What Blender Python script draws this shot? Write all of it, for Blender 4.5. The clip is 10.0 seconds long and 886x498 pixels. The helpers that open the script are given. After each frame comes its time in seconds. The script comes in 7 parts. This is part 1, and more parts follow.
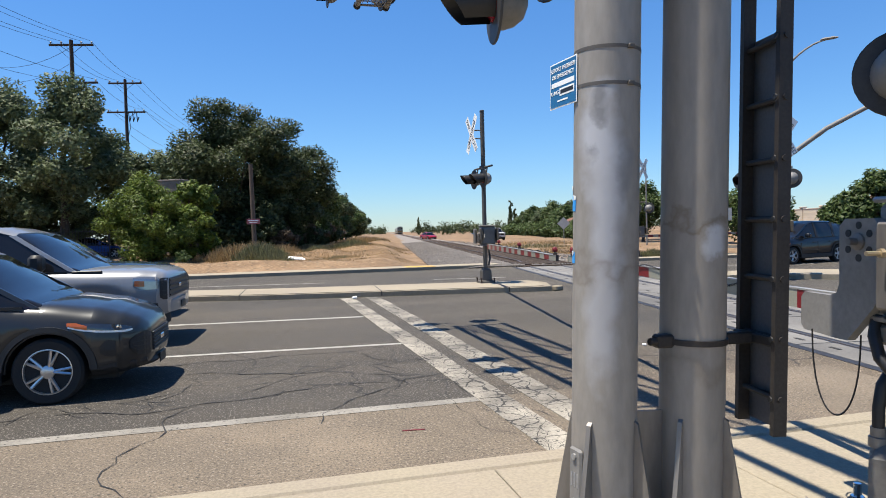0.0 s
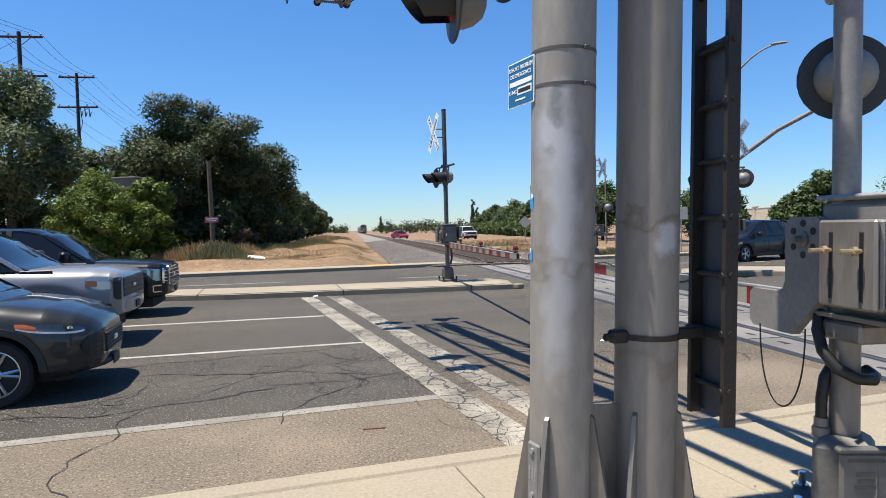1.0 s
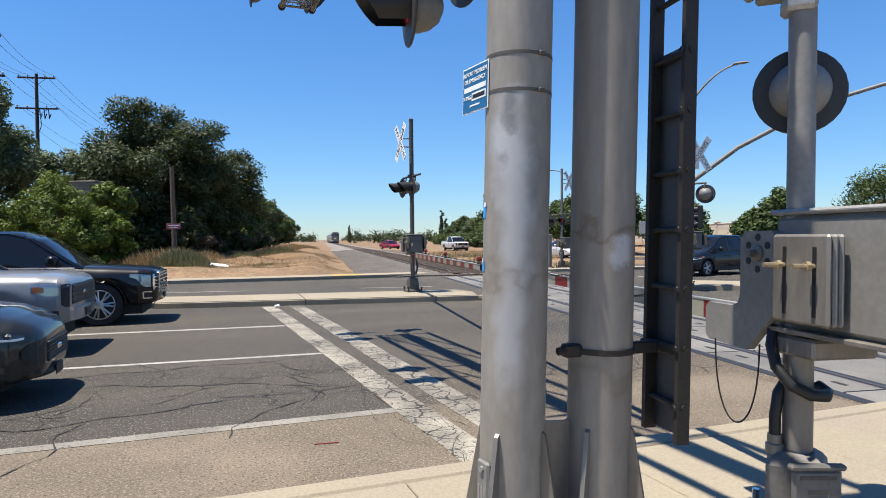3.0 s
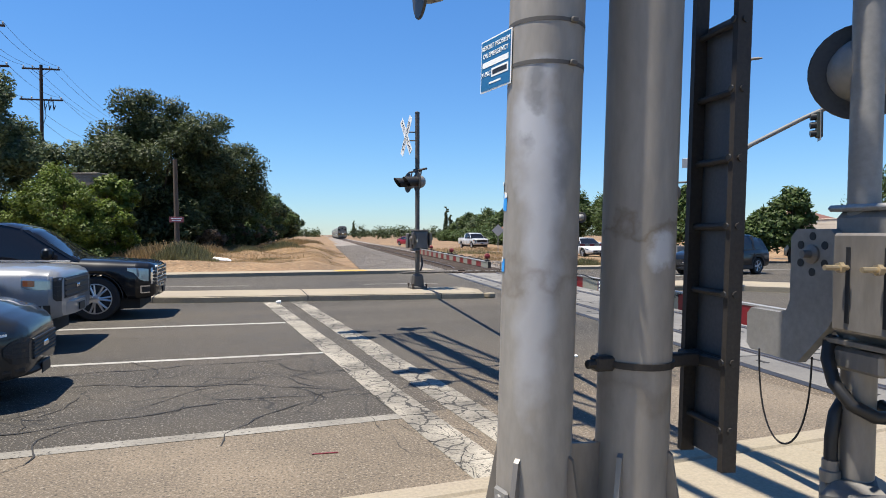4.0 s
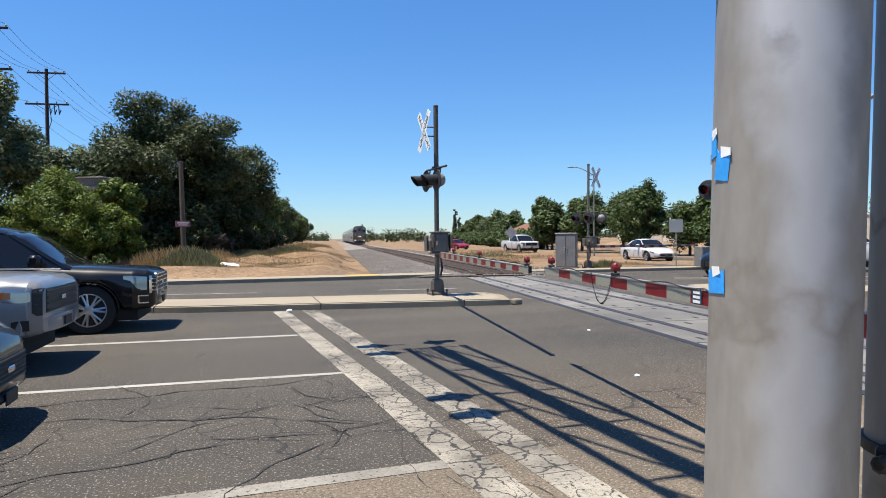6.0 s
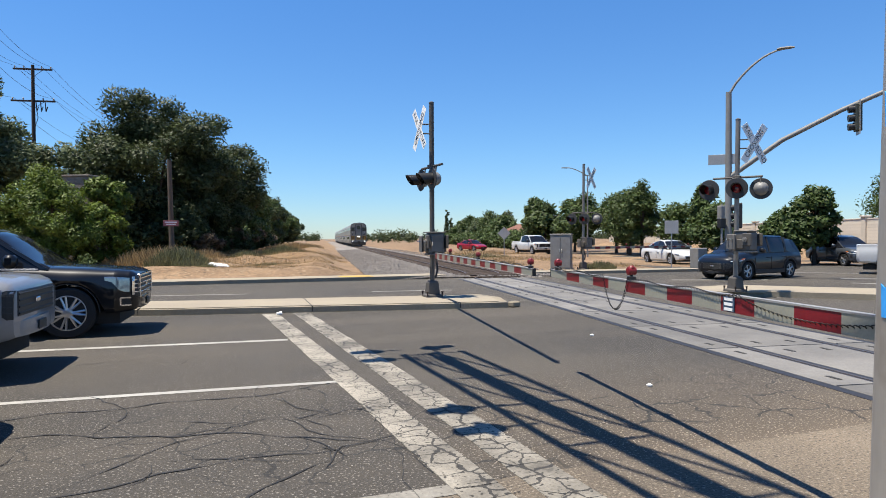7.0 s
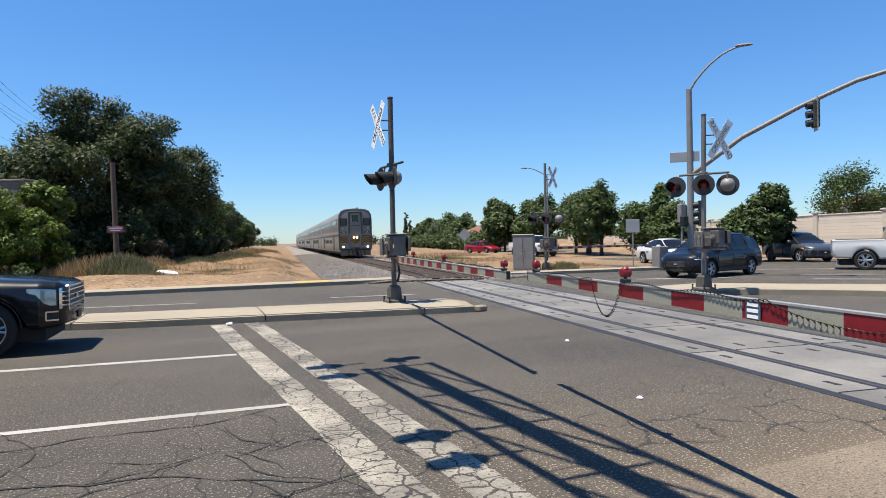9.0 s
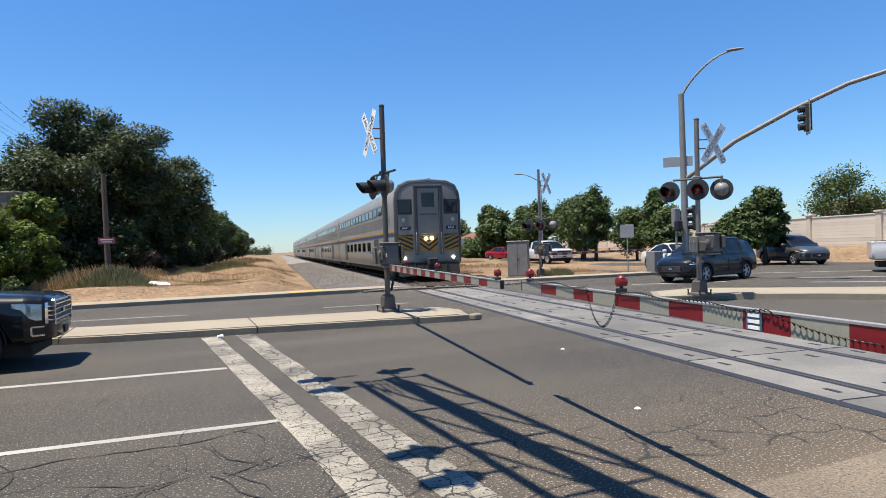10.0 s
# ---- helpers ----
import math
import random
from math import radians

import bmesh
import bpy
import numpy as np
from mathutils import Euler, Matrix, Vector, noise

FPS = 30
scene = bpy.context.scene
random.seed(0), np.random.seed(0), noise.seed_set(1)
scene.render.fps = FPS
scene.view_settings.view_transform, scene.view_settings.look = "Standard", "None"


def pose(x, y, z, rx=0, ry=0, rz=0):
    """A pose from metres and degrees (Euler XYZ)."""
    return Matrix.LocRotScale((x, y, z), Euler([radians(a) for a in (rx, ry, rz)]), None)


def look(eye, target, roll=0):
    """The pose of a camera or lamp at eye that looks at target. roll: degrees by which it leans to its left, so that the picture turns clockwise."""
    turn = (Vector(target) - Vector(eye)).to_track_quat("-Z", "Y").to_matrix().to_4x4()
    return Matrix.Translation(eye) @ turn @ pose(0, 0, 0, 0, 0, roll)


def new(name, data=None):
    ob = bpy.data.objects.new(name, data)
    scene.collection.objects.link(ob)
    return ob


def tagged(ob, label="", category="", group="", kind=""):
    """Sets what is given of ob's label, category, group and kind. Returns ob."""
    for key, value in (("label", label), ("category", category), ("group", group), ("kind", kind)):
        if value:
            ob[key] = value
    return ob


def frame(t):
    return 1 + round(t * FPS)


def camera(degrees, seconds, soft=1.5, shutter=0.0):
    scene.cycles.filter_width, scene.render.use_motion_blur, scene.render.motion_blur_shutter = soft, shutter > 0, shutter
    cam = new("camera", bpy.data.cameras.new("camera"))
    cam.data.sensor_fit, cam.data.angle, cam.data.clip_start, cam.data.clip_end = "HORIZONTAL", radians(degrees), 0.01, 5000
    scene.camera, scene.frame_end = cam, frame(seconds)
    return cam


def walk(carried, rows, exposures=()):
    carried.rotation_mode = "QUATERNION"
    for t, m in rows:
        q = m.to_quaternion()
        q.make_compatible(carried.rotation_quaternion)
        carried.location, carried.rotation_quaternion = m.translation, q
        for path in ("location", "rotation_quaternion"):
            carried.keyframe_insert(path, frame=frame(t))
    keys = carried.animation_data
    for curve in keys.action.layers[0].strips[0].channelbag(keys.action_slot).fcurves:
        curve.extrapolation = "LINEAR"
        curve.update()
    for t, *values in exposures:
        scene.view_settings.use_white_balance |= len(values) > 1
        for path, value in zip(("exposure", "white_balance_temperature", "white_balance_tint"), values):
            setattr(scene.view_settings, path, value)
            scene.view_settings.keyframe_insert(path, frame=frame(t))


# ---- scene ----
import itertools

cam = camera(69.0, 10.0, soft=0.95)
PATH = [
    (0, (0.145, -0.929, 1.706), (0.651, 1.005, 1.649), -1.5),
    (0.5, (0.14, -0.957, 1.691), (0.703, 0.961, 1.626), -1.7),
    (1, (0.157, -0.947, 1.701), (0.774, 0.954, 1.637), -1.5),
    (1.5, (0.165, -0.946, 1.704), (0.819, 0.944, 1.662), -1.3),
    (2, (0.172, -0.947, 1.709), (0.849, 0.935, 1.687), -1.2),
    (2.5, (0.226, -0.928, 1.696), (0.928, 0.944, 1.67), -0.9),
    (4, (0.383, -0.482, 1.684), (1.08, 1.391, 1.64), -0.0),
    (4.5, (0.428, -0.118, 1.677), (1.084, 1.771, 1.631), -0.0),
    (5, (0.398, 0.253, 1.681), (1.046, 2.145, 1.638), -0.5),
    (5.5, (0.454, 0.558, 1.668), (1.111, 2.446, 1.631), -0.6),
    (7, (0.549, 1.293, 1.658), (1.248, 3.167, 1.625), -0.3),
    (7.5, (0.717, 1.559, 1.656), (1.414, 3.434, 1.625), -0.4),
    (8, (0.755, 1.72, 1.645), (1.457, 3.592, 1.611), -0.4),
    (8.5, (0.746, 1.923, 1.656), (1.498, 3.777, 1.619), -0.8),
    (9, (0.772, 2.078, 1.642), (1.588, 3.904, 1.615), -1.2),
    (9.5, (0.859, 2.18, 1.65), (1.693, 3.998, 1.633), -1.4),
    (10, (0.859, 2.192, 1.67), (1.69, 4.011, 1.664), -1.9),
]
walk(cam, [(t, look(eye, target, roll)) for t, eye, target, roll in PATH])

# ---- world, sun ----
def to_sun():
    return Vector((-0.28, 0.02, 1.0)).normalized()


world = bpy.data.worlds.new("world")
scene.world = world
world.use_nodes = True
wn = world.node_tree
sky = wn.nodes.new("ShaderNodeTexSky")
sky.sky_type, sky.sun_disc = "NISHITA", False
sky.sun_elevation, sky.sun_rotation = radians(74.3), radians(274)
sky.altitude, sky.air_density, sky.dust_density, sky.ozone_density = 100, 1.0, 0.08, 3.5
tint = wn.nodes.new("ShaderNodeMix")
tint.data_type, tint.blend_type = "RGBA", "MULTIPLY"
tint.inputs[0].default_value = 1.0
# pale haze low down, a deeper blue overhead
sky_co = wn.nodes.new("ShaderNodeTexCoord")
sky_sep = wn.nodes.new("ShaderNodeSeparateXYZ")
haze = wn.nodes.new("ShaderNodeValToRGB")
haze.color_ramp.elements[0].position, haze.color_ramp.elements[0].color = 0.0, (0.66, 0.82, 1.02, 1)
haze.color_ramp.elements[1].position, haze.color_ramp.elements[1].color = 0.42, (0.52, 0.95, 1.34, 1)
zenith = haze.color_ramp.elements.new(0.9)
zenith.color = (0.34, 0.62, 0.90, 1)
mid = haze.color_ramp.elements.new(0.13)
mid.color = (0.60, 0.88, 1.14, 1)
wn.links.new(sky_co.outputs["Generated"], sky_sep.inputs[0])
wn.links.new(sky_sep.outputs[2], haze.inputs[0])
wn.links.new(haze.outputs[0], tint.inputs[7])
wn.links.new(sky.outputs[0], tint.inputs[6])
wn.links.new(tint.outputs[2], wn.nodes["Background"].inputs[0])
wn.nodes["Background"].inputs[1].default_value = 0.076
sun = new("sun", bpy.data.lights.new("sun", "SUN"))
sun.data.energy, sun.data.angle, sun.data.color = 4.9, radians(0.53), (1.0, 0.925, 0.80)
sun.matrix_world = look(to_sun() * 60, (0, 0, 0))
scene.view_settings.exposure = 0.85


# ---- materials ----
def mat(name, base, rough=0.7, metal=0.0, vary=0.25, scale=6.0, fine=60.0, bump=0.0, second=None, amount=0.5,
        spread=0.12, emit=0.0, coat=0.0, random_tint=0.0, stretch=None, spec=0.5, trans=0.0, speck=None, bands=None):
    """A surface with two scales of variation; second: a colour that stains it in patches."""
    m = bpy.data.materials.new(name)
    m.use_nodes = True
    nt = m.node_tree
    b = nt.nodes["Principled BSDF"]
    b.inputs["Roughness"].default_value = rough
    b.inputs["Metallic"].default_value = metal
    b.inputs["Coat Weight"].default_value = coat
    b.inputs["Coat Roughness"].default_value = 0.04
    b.inputs["Specular IOR Level"].default_value = spec
    b.inputs["Transmission Weight"].default_value = trans
    co = nt.nodes.new("ShaderNodeTexCoord")
    vec = co.outputs["Object"]
    if stretch:
        mp = nt.nodes.new("ShaderNodeMapping")
        mp.inputs["Scale"].default_value = stretch
        nt.links.new(vec, mp.inputs["Vector"])
        vec = mp.outputs[0]

    def noise_at(s, detail=6):
        n = nt.nodes.new("ShaderNodeTexNoise")
        n.inputs["Scale"].default_value, n.inputs["Detail"].default_value = s, detail
        n.inputs["Roughness"].default_value = 0.6
        nt.links.new(vec, n.inputs["Vector"])
        return n.outputs["Fac"]

    def mix(kind, fac, a, c):
        x = nt.nodes.new("ShaderNodeMix")
        x.data_type, x.blend_type = "RGBA", kind
        for sock, v in ((0, fac), (6, a), (7, c)):
            if isinstance(v, (int, float)):
                x.inputs[sock].default_value = v
            elif isinstance(v, tuple):
                x.inputs[sock].default_value = (*v, 1)
            else:
                nt.links.new(v, x.inputs[sock])
        return x.outputs[2]

    def ramp(fac, lo, hi):
        r = nt.nodes.new("ShaderNodeMapRange")
        r.inputs[1].default_value, r.inputs[2].default_value = lo, hi
        nt.links.new(fac, r.inputs[0])
        return r.outputs[0]

    col = base
    coarse, small = noise_at(scale), noise_at(fine, 3)
    if second:
        f = nt.nodes.new("ShaderNodeMath")
        f.operation = "MULTIPLY"
        nt.links.new(ramp(coarse, 0.5 - spread, 0.5 + spread), f.inputs[0])
        f.inputs[1].default_value = amount
        col = mix("MIX", f.outputs[0], col, second)
    if vary:
        lo, hi = 1 - vary, 1 + vary
        col = mix("MULTIPLY", 1.0, col, mix("MIX", ramp(small, 0.3, 0.7), (lo,) * 3, (hi,) * 3))
        col = mix("MULTIPLY", 0.6, col, mix("MIX", ramp(noise_at(scale * 0.37), 0.3, 0.7), (lo,) * 3, (hi,) * 3))
    if bands:
        mp2 = nt.nodes.new("ShaderNodeMapping")
        mp2.inputs["Scale"].default_value = (0.05, 0.55, 1)
        nt.links.new(co.outputs["Object"], mp2.inputs["Vector"])
        n2 = nt.nodes.new("ShaderNodeTexNoise")
        n2.inputs["Scale"].default_value, n2.inputs["Detail"].default_value = 1.0, 3
        nt.links.new(mp2.outputs[0], n2.inputs["Vector"])
        col = mix("MIX", ramp(n2.outputs["Fac"], 0.48, 0.66), col, bands)
    if speck:
        col = mix("MIX", ramp(noise_at(speck[1], 1), 0.60, 0.68), col, speck[0])
        col = mix("MIX", ramp(noise_at(speck[1] * 0.83, 1), 0.38, 0.30), col, tuple(v * (speck[2] if len(speck) > 2 else 0.22) for v in speck[0]))
    if random_tint:
        oi = nt.nodes.new("ShaderNodeObjectInfo")
        col = mix("MULTIPLY", 1.0, col, mix("MIX", oi.outputs["Random"], (1 - random_tint,) * 3, (1 + random_tint,) * 3))
    if isinstance(col, tuple):
        b.inputs["Base Color"].default_value = (*col, 1)
    else:
        nt.links.new(col, b.inputs["Base Color"])
    if bump:
        bp = nt.nodes.new("ShaderNodeBump")
        bp.inputs["Strength"].default_value, bp.inputs["Distance"].default_value = bump, 0.01
        nt.links.new(small, bp.inputs["Height"])
        nt.links.new(bp.outputs[0], b.inputs["Normal"])
    if emit:
        b.inputs["Emission Color"].default_value = (*base, 1)
        b.inputs["Emission Strength"].default_value = emit
    return m


def leafy(name, base, second):
    """Leaves: colour varies leaf by leaf, and light passes through."""
    m = mat(name, base, rough=0.55, vary=0.2, scale=0.6, fine=9, second=second, amount=0.7, spec=0.3)
    nt = m.node_tree
    b = nt.nodes["Principled BSDF"]
    g = nt.nodes.new("ShaderNodeNewGeometry")
    x = nt.nodes.new("ShaderNodeMix")
    x.data_type, x.blend_type = "RGBA", "MULTIPLY"
    x.inputs[0].default_value = 1
    src = b.inputs["Base Color"].links[0].from_socket
    r = nt.nodes.new("ShaderNodeMapRange")
    r.inputs[3].default_value, r.inputs[4].default_value = 0.55, 1.5
    nt.links.new(g.outputs["Random Per Island"], r.inputs[0])
    nt.links.new(src, x.inputs[6])
    nt.links.new(r.outputs[0], x.inputs[7])
    nt.links.new(x.outputs[2], b.inputs["Base Color"])
    tr = nt.nodes.new("ShaderNodeBsdfTranslucent")
    nt.links.new(x.outputs[2], tr.inputs[0])
    ms = nt.nodes.new("ShaderNodeMixShader")
    ms.inputs[0].default_value = 0.3
    nt.links.new(b.outputs[0], ms.inputs[1])
    nt.links.new(tr.outputs[0], ms.inputs[2])
    nt.links.new(ms.outputs[0], nt.nodes["Material Output"].inputs["Surface"])
    return m


ASPHALT = mat("asphalt", (0.040, 0.0355, 0.030), 0.88, vary=0.6, scale=0.35, fine=60, bump=1.2, second=(0.058, 0.049, 0.037), amount=0.85, speck=((0.21, 0.19, 0.165), 46), bands=(0.066, 0.056, 0.044))
ASPHALT_TAN = mat("worn_asphalt", (0.153, 0.122, 0.0879), 0.9, vary=0.5, scale=0.9, fine=55, bump=0.7, second=(0.108, 0.0879, 0.0653), amount=0.7, speck=((0.239, 0.204, 0.158), 40))


def tan_apron(m):
    """Sun-bleached, sandy asphalt where the lanes meet the pavement by the signal."""
    nt = m.node_tree
    b = nt.nodes["Principled BSDF"]
    src = b.inputs["Base Color"].links[0].from_socket
    co = nt.nodes.new("ShaderNodeTexCoord")
    sep = nt.nodes.new("ShaderNodeSeparateXYZ")
    nt.links.new(co.outputs["Object"], sep.inputs[0])
    nz = nt.nodes.new("ShaderNodeTexNoise")
    nz.inputs["Scale"].default_value = 0.7
    nt.links.new(co.outputs["Object"], nz.inputs["Vector"])

    def ranged(sock, a, c):
        r = nt.nodes.new("ShaderNodeMapRange")
        r.inputs[1].default_value, r.inputs[2].default_value = a, c
        add = nt.nodes.new("ShaderNodeMath")
        add.operation = "MULTIPLY_ADD"
        nt.links.new(nz.outputs["Fac"], add.inputs[0])
        add.inputs[1].default_value = 2.0
        nt.links.new(sock, add.inputs[2])
        nt.links.new(add.outputs[0], r.inputs[0])
        return r.outputs[0]

    def times(a, c):
        x = nt.nodes.new("ShaderNodeMath")
        x.operation = "MULTIPLY"
        nt.links.new(a, x.inputs[0])
        if isinstance(c, float):
            x.inputs[1].default_value = c
        else:
            nt.links.new(c, x.inputs[1])
        return x.outputs[0]

    fac = times(times(ranged(sep.outputs[1], 9.5, 5.6), ranged(sep.outputs[0], 3.2, 4.6)), times(ranged(sep.outputs[0], 9.6, 7.6), 0.9))
    mx = nt.nodes.new("ShaderNodeMix")
    mx.data_type, mx.blend_type = "RGBA", "MULTIPLY"
    nt.links.new(fac, mx.inputs[0])
    nt.links.new(src, mx.inputs[6])
    mx.inputs[7].default_value = (1.9, 1.7, 1.45, 1)
    nt.links.new(mx.outputs[2], b.inputs["Base Color"])


tan_apron(ASPHALT)


def crack_web(m, cell, width, dark, band=None, amount=0.9):
    """A web of fine cracks with bent edges; band: the stretch of y that is cracked, with ragged limits."""
    nt = m.node_tree
    b = nt.nodes["Principled BSDF"]
    src = b.inputs["Base Color"].links[0].from_socket
    co = nt.nodes.new("ShaderNodeTexCoord")
    bend = nt.nodes.new("ShaderNodeTexNoise")
    bend.inputs["Scale"].default_value, bend.inputs["Detail"].default_value = 1.6 * cell, 5
    nt.links.new(co.outputs["Object"], bend.inputs["Vector"])
    off = nt.nodes.new("ShaderNodeVectorMath")
    off.operation = "MULTIPLY_ADD"
    nt.links.new(bend.outputs["Color"], off.inputs[0])
    off.inputs[1].default_value = (0.7 / cell, 0.7 / cell, 0)
    nt.links.new(co.outputs["Object"], off.inputs[2])
    vo = nt.nodes.new("ShaderNodeTexVoronoi")
    vo.feature = "DISTANCE_TO_EDGE"
    vo.voronoi_dimensions = "2D"
    vo.inputs["Scale"].default_value = cell
    nt.links.new(off.outputs[0], vo.inputs["Vector"])
    wide = nt.nodes.new("ShaderNodeTexNoise")
    wide.inputs["Scale"].default_value = 0.9
    nt.links.new(co.outputs["Object"], wide.inputs["Vector"])

    def ranged(sock, a, c, lo, hi):
        r = nt.nodes.new("ShaderNodeMapRange")
        for k, v in enumerate((a, c, lo, hi)):
            r.inputs[k + 1].default_value = v
        nt.links.new(sock, r.inputs[0])
        return r.outputs[0]

    def calc(op, p, q):
        x = nt.nodes.new("ShaderNodeMath")
        x.operation = op
        for k, v in enumerate((p, q)):
            if isinstance(v, (int, float)):
                x.inputs[k].default_value = v
            else:
                nt.links.new(v, x.inputs[k])
        return x.outputs[0]

    edge = calc("MULTIPLY", ranged(wide.outputs["Fac"], 0.42, 0.62, 0.15, 1.0), width * cell)
    fac = calc("MULTIPLY", calc("LESS_THAN", vo.outputs["Distance"], edge), amount)
    if band:
        sep = nt.nodes.new("ShaderNodeSeparateXYZ")
        nt.links.new(co.outputs["Object"], sep.inputs[0])
        y = calc("ADD", sep.outputs[1], ranged(wide.outputs["Fac"], 0.3, 0.7, -1.0, 1.0))
        fac = calc("MULTIPLY", fac, calc("MULTIPLY", ranged(y, band[0] - 0.4, band[0] + 0.2, 0, 1), ranged(y, band[1] + 0.5, band[1] - 0.2, 0, 1)))
    mx = nt.nodes.new("ShaderNodeMix")
    mx.data_type = "RGBA"
    nt.links.new(fac, mx.inputs[0])
    nt.links.new(src, mx.inputs[6])
    mx.inputs[7].default_value = (*dark, 1)
    nt.links.new(mx.outputs[2], b.inputs["Base Color"])


crack_web(ASPHALT, 1.7, 0.016, (0.017, 0.016, 0.015), (5.9, 7.9), 0.85)
TAR = mat("crack_filler", (0.0204, 0.0193, 0.0187), 0.8, vary=0.3, scale=3)
PAINT = mat("road_paint", (0.352, 0.34, 0.312), 0.7, vary=0.14, scale=2.2, fine=40, second=(0.227, 0.215, 0.193), amount=0.6)
PAINT_OLD = mat("worn_road_paint", (0.36, 0.328, 0.27), 0.8, vary=0.28, scale=0.9, fine=30, second=(0.07, 0.063, 0.053), amount=0.85, spread=0.13, bump=0.3, speck=((0.15, 0.135, 0.112), 30))
crack_web(PAINT_OLD, 4.2, 0.017, (0.022, 0.02, 0.018))
EDGE_PAINT = mat("worn_edge_paint", (0.245, 0.23, 0.20), 0.8, vary=0.18, scale=1.5, fine=30, second=(0.15, 0.138, 0.116), amount=0.8, bump=0.2, speck=((0.22, 0.20, 0.17), 38))
CONCRETE = mat("concrete", (0.275, 0.238, 0.172), 0.85, vary=0.14, scale=0.9, fine=45, bump=0.25, second=(0.249, 0.21, 0.165), amount=0.6)
KERB = mat("kerb_concrete", (0.25, 0.215, 0.155), 0.85, vary=0.2, scale=1.6, fine=40, bump=0.3, second=(0.19, 0.162, 0.118), amount=0.6)
PANEL = mat("crossing_panel_concrete", (0.17, 0.162, 0.15), 0.8, vary=0.14, scale=0.8, fine=40, bump=0.2, second=(0.108, 0.104, 0.099), amount=0.8, random_tint=0.2)
RUBBER = mat("flangeway_rubber", (0.0199, 0.0204, 0.0256), 0.6, vary=0.3, scale=3)
RAIL = mat("rail_steel", (0.045, 0.028, 0.02), 0.7, 0.1, vary=0.3, scale=4, fine=50)
RAIL_TOP = mat("polished_rail", (0.113, 0.0963, 0.0851), 0.45, 0.6, vary=0.1)
DIRT = mat("dry_dirt", (0.235, 0.152, 0.083), 0.95, vary=0.45, scale=0.3, fine=9, bump=1.0, second=(0.13, 0.078, 0.040), amount=0.8, spread=0.15, speck=((0.28, 0.205, 0.125), 5))
BALLAST = mat("ballast", (0.204, 0.182, 0.162), 0.9, vary=0.6, scale=2.5, fine=12, bump=1.0, speck=((0.295, 0.266, 0.239), 9), second=(0.165, 0.145, 0.128), amount=0.6)
# darker and browner than the ballast outside the rails
BALLAST_BROWN = mat("brown_ballast", (0.085, 0.056, 0.038), 0.95, vary=0.5, scale=3, fine=14, bump=1.0, speck=((0.15, 0.11, 0.08), 11), second=(0.055, 0.038, 0.028), amount=0.7)
STONE = mat("ballast_stone", (0.204, 0.184, 0.167), 0.9, vary=0.35, scale=2, fine=20)
POST_METAL = mat("rubbed_post_aluminium", (0.30, 0.278, 0.247), 0.58, 0.2, vary=0.1, scale=2.2, fine=22, second=(0.22, 0.196, 0.17), amount=0.7, stretch=(1, 1, 0.35), bump=0.06)
# second post: same weathered aluminium, the first post's shade partly in its darker colour
POST_SHADED = mat("shaded_weathered_post_aluminium", (0.27, 0.243, 0.21), 0.62, 0.15, vary=0.1, scale=2.0, fine=22, second=(0.20, 0.178, 0.15), amount=0.7, stretch=(1, 1, 0.25), bump=0.06)


